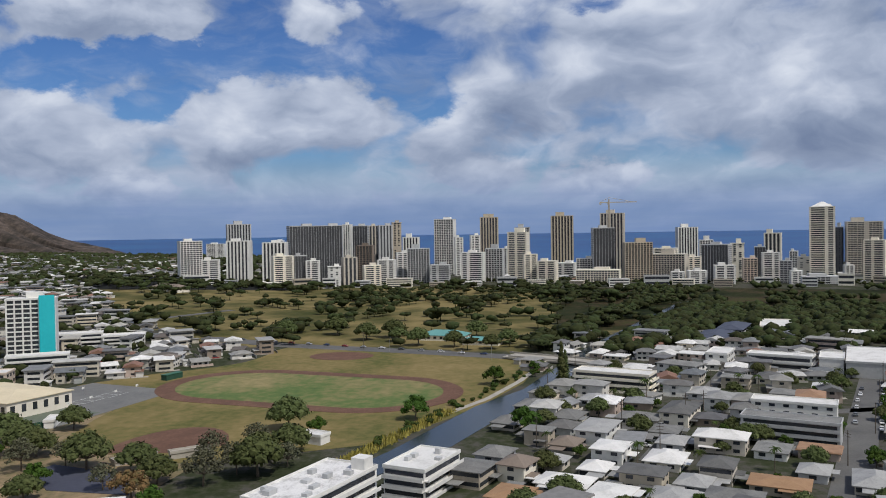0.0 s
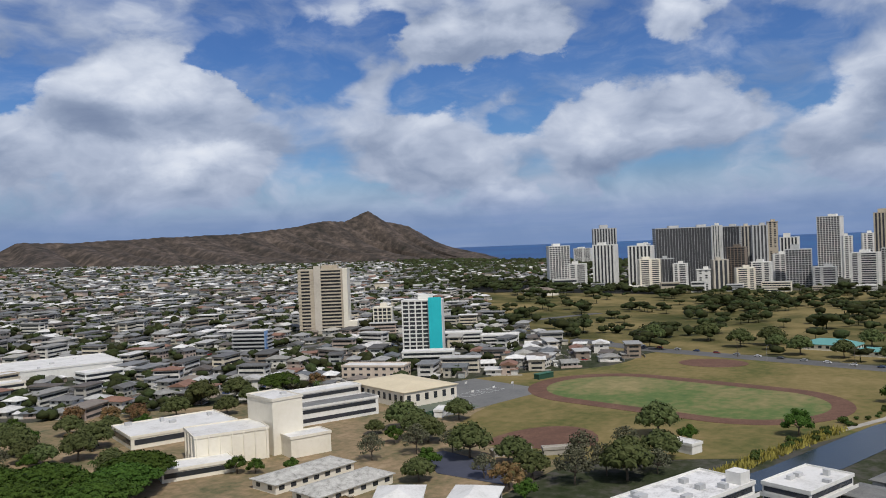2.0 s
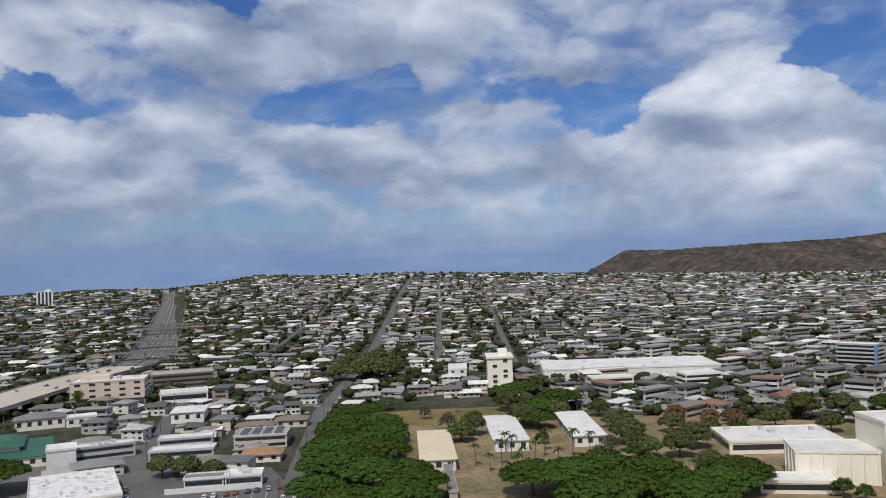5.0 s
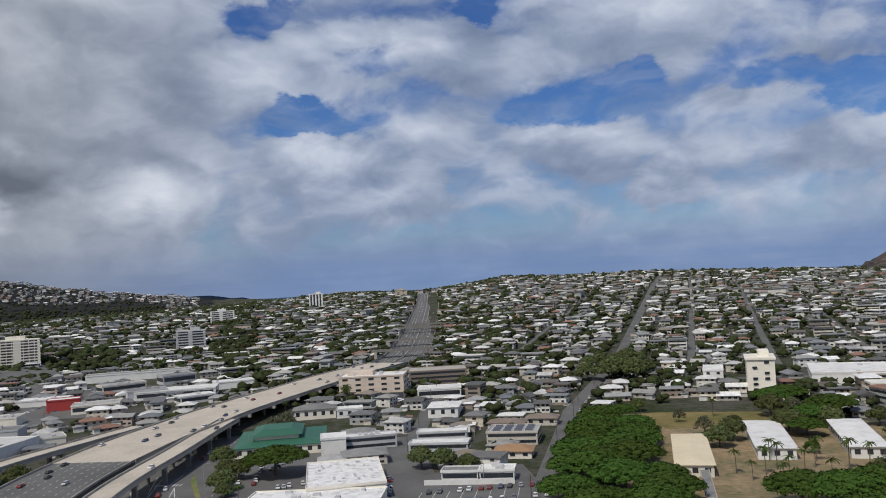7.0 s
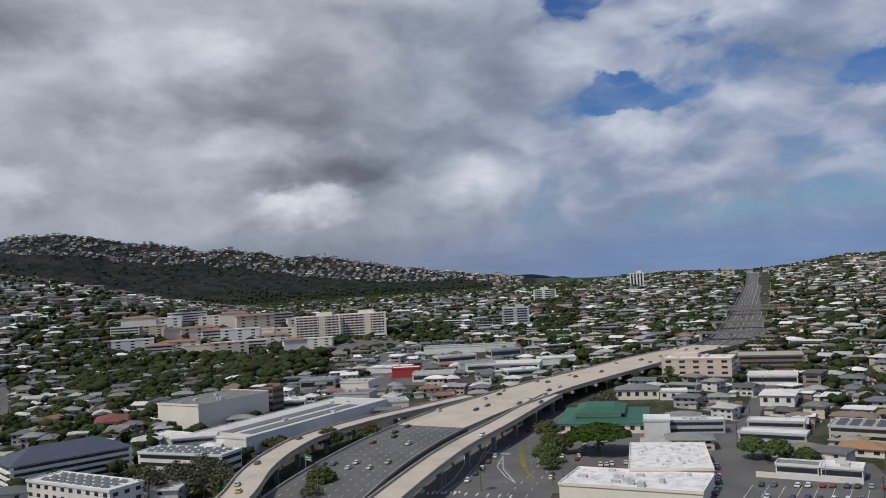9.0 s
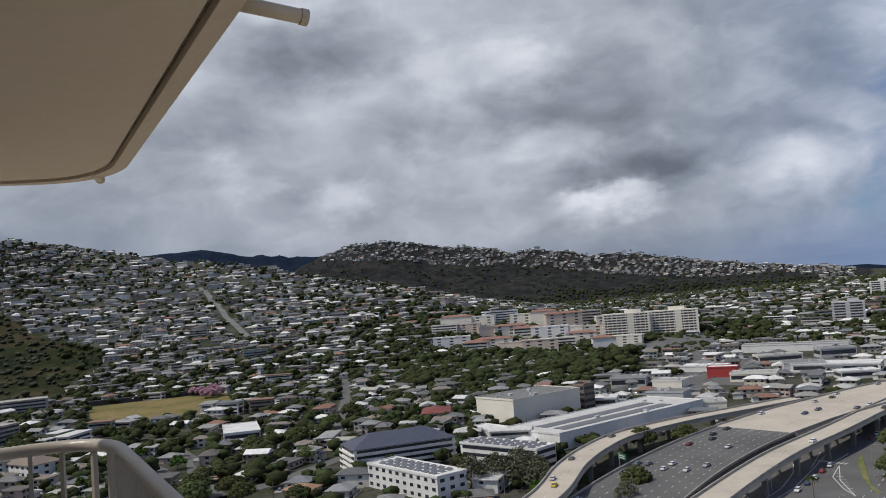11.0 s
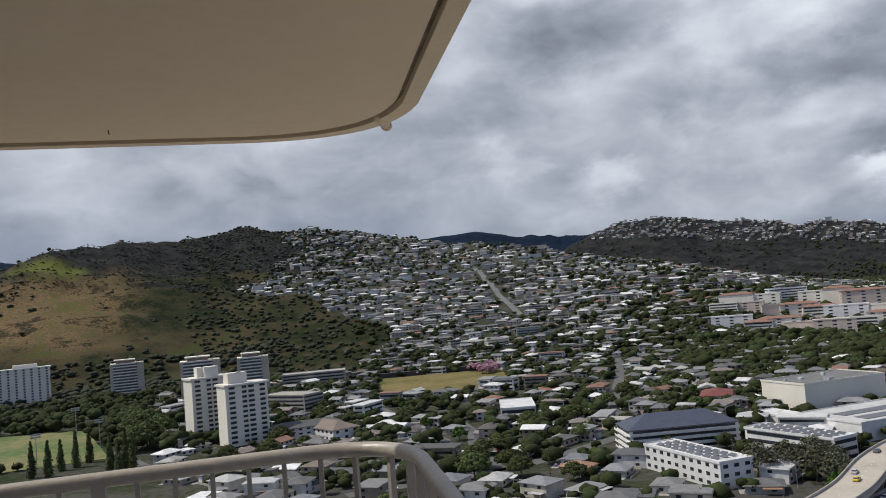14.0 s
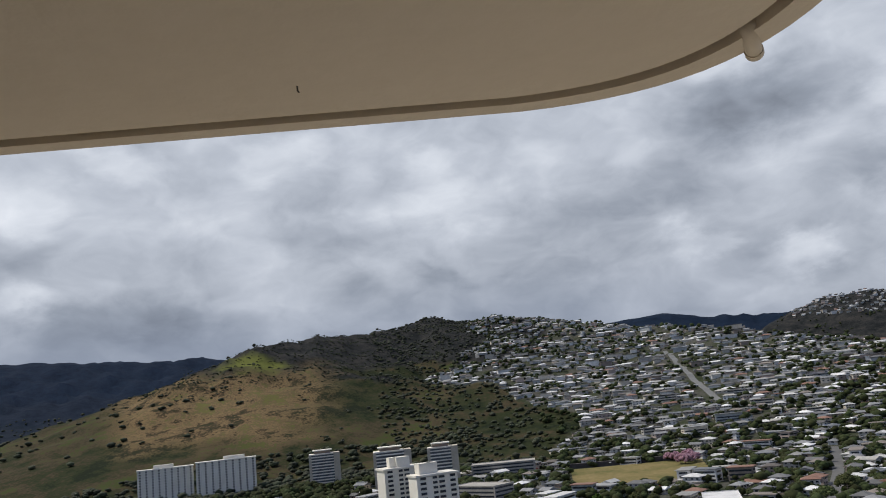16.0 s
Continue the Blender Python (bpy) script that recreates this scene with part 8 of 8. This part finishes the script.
def outline(inset, radius, back=1.2, wall=-1.75, steps=14):
    """The balcony's outline, set in from the slab's edge, with two rounded outer corners."""
    f, s, b = 4.863 - inset, 0.585 - inset, -back + inset
    pts = []
    for corner, a, c in ((meet(f, s), N1, N2), (meet(b, s), N2, -N1)):
        start, end = corner - (c * radius), corner - (a * radius)
        for i in range(steps + 1):
            t = i / steps
            pts.append(start * (1 - t) ** 2 + corner * 2 * t * (1 - t) + end * t * t)
    return [meet(f, wall)] + pts + [meet(b, wall)]


def prism(poly, z0, z1):
    s, n = Soup(), len(poly)
    s.add([(p.x, p.y, z0) for p in poly] + [(p.x, p.y, z1) for p in poly],
          [tuple(range(n - 1, -1, -1)), tuple(range(n, 2 * n))] + [(i, (i + 1) % n, (i + 1) % n + n, i + n) for i in range(n)])
    return s


def ring(outer, inner, z0, z1):
    """A band between two outlines of the same point count, open at the wall side."""
    s, n = Soup(), len(outer)
    for z in (z0, z1):
        s.v += [(p.x, p.y, z) for p in outer] + [(p.x, p.y, z) for p in inner]
    for i in range(n - 1):
        j = i + 1
        s.f += [(i, n + i, n + j, j), (2 * n + i, 2 * n + j, 3 * n + j, 3 * n + i), (i, j, 2 * n + j, 2 * n + i), (n + j, n + i, 3 * n + i, 3 * n + j)]
    return s


def balcony():
    edge, lip, cut = outline(0, .62), outline(.062, .585), outline(.084, .57)
    tagged(part("ceiling", prism(cut, SOFFIT, SOFFIT + .2), "ceilingpaint"), "tan painted concrete balcony soffit", "ceiling", kind="structure")
    tagged(part("trim", ring(edge, lip, SOFFIT - .012, SOFFIT + .2), "ceilingpaint"), "pale rounded slab edge of the balcony above", "slab edge", kind="structure")
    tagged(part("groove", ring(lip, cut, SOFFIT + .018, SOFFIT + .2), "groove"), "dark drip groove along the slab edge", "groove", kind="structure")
    tagged(part("balcony_floor", prism(outline(0, .62), FLOOR_Z - .2, FLOOR_Z), "balconyfloor"), "pale coated concrete balcony floor slab", "floor", kind="structure")
    w = [meet(4.86, -1.753), meet(-1.2, -1.753), meet(-1.2, -9), meet(4.86, -9)]
    tagged(part("wall_tower", prism(w, 0, EYE_Z + 14), "cream"), "plain cream apartment tower wall behind the balcony", "wall", kind="structure")
    for tip, d, lift, back in ((Vector((-4.292, 1.905)), (N1 * .9 + N2 * .45).normalized(), .006, .03), (meet(2.05, .80), N2, .042, .09)):
        a, z = tip - d * .115, SOFFIT + lift
        sp = thing("drain_spout", Matrix(), "short cream drain pipe sticking out of the slab edge", "drain pipe", "drain spouts")
        part("pipe", Soup().tube([(a.x - d.x * back, a.y - d.y * back, z), (a.x + d.x * .10, a.y + d.y * .10, z - .02)], .021, 14), "ceilingpaint", sp, smooth=True)
        part("rim", Soup().tube([(a.x + d.x * .095, a.y + d.y * .095, z - .0195), (a.x + d.x * .115, a.y + d.y * .115, z - .022)], .0235, 14), "ceilingpaint", sp)
    hk = thing("ceiling_hook", pose(-4.548, .794, SOFFIT, 0, 0, 30), "small rusty hook fixed in the tan soffit", "hook")
    part("shank", Soup().tube([(0, 0, .01), (0, 0, -.012), (.006, 0, -.018)], .0022, 6), "pole", hk)
    # railing
    r = thing("railing", Matrix(), "grey-beige enamelled balcony railing with slim balusters", "railing")
    line = outline(.07, .42)
    dense = []
    for a, b in zip(line[:-1], line[1:]):
        k = max(1, int((b - a).length / .05))
        dense += [a.lerp(b, i / k) for i in range(k)]
    dense.append(line[-1])
    part("handrail", Soup().tube([(p.x, p.y, RAIL_Z - .032) for p in dense], .033, 12), "railpaint", r, smooth=True)
    part("bottom_rail", Soup().tube([(p.x, p.y, FLOOR_Z + .10) for p in dense], .02, 8), "railpaint", r, smooth=True)
    bar = Soup().box(0, 0, FLOOR_Z + .10, .02, .03, RAIL_Z - .05 - FLOOR_Z - .10).mesh("baluster")
    post = Soup().box(0, 0, FLOOR_Z, .055, .06, RAIL_Z - .045 - FLOOR_Z).mesh("post")
    run, n = 0.0, 0
    for a, b in zip(dense[:-1], dense[1:]):
        run += (b - a).length
        if run >= .135:
            run, n = 0.0, n + 1
            rot = math.degrees(math.atan2(b.y - a.y, b.x - a.x))
            part("post" if n % 10 == 7 else "baluster", post if n % 10 == 7 else bar, "railpaint", r, at=pose(a.x, a.y, 0, 0, 0, rot))


balcony()
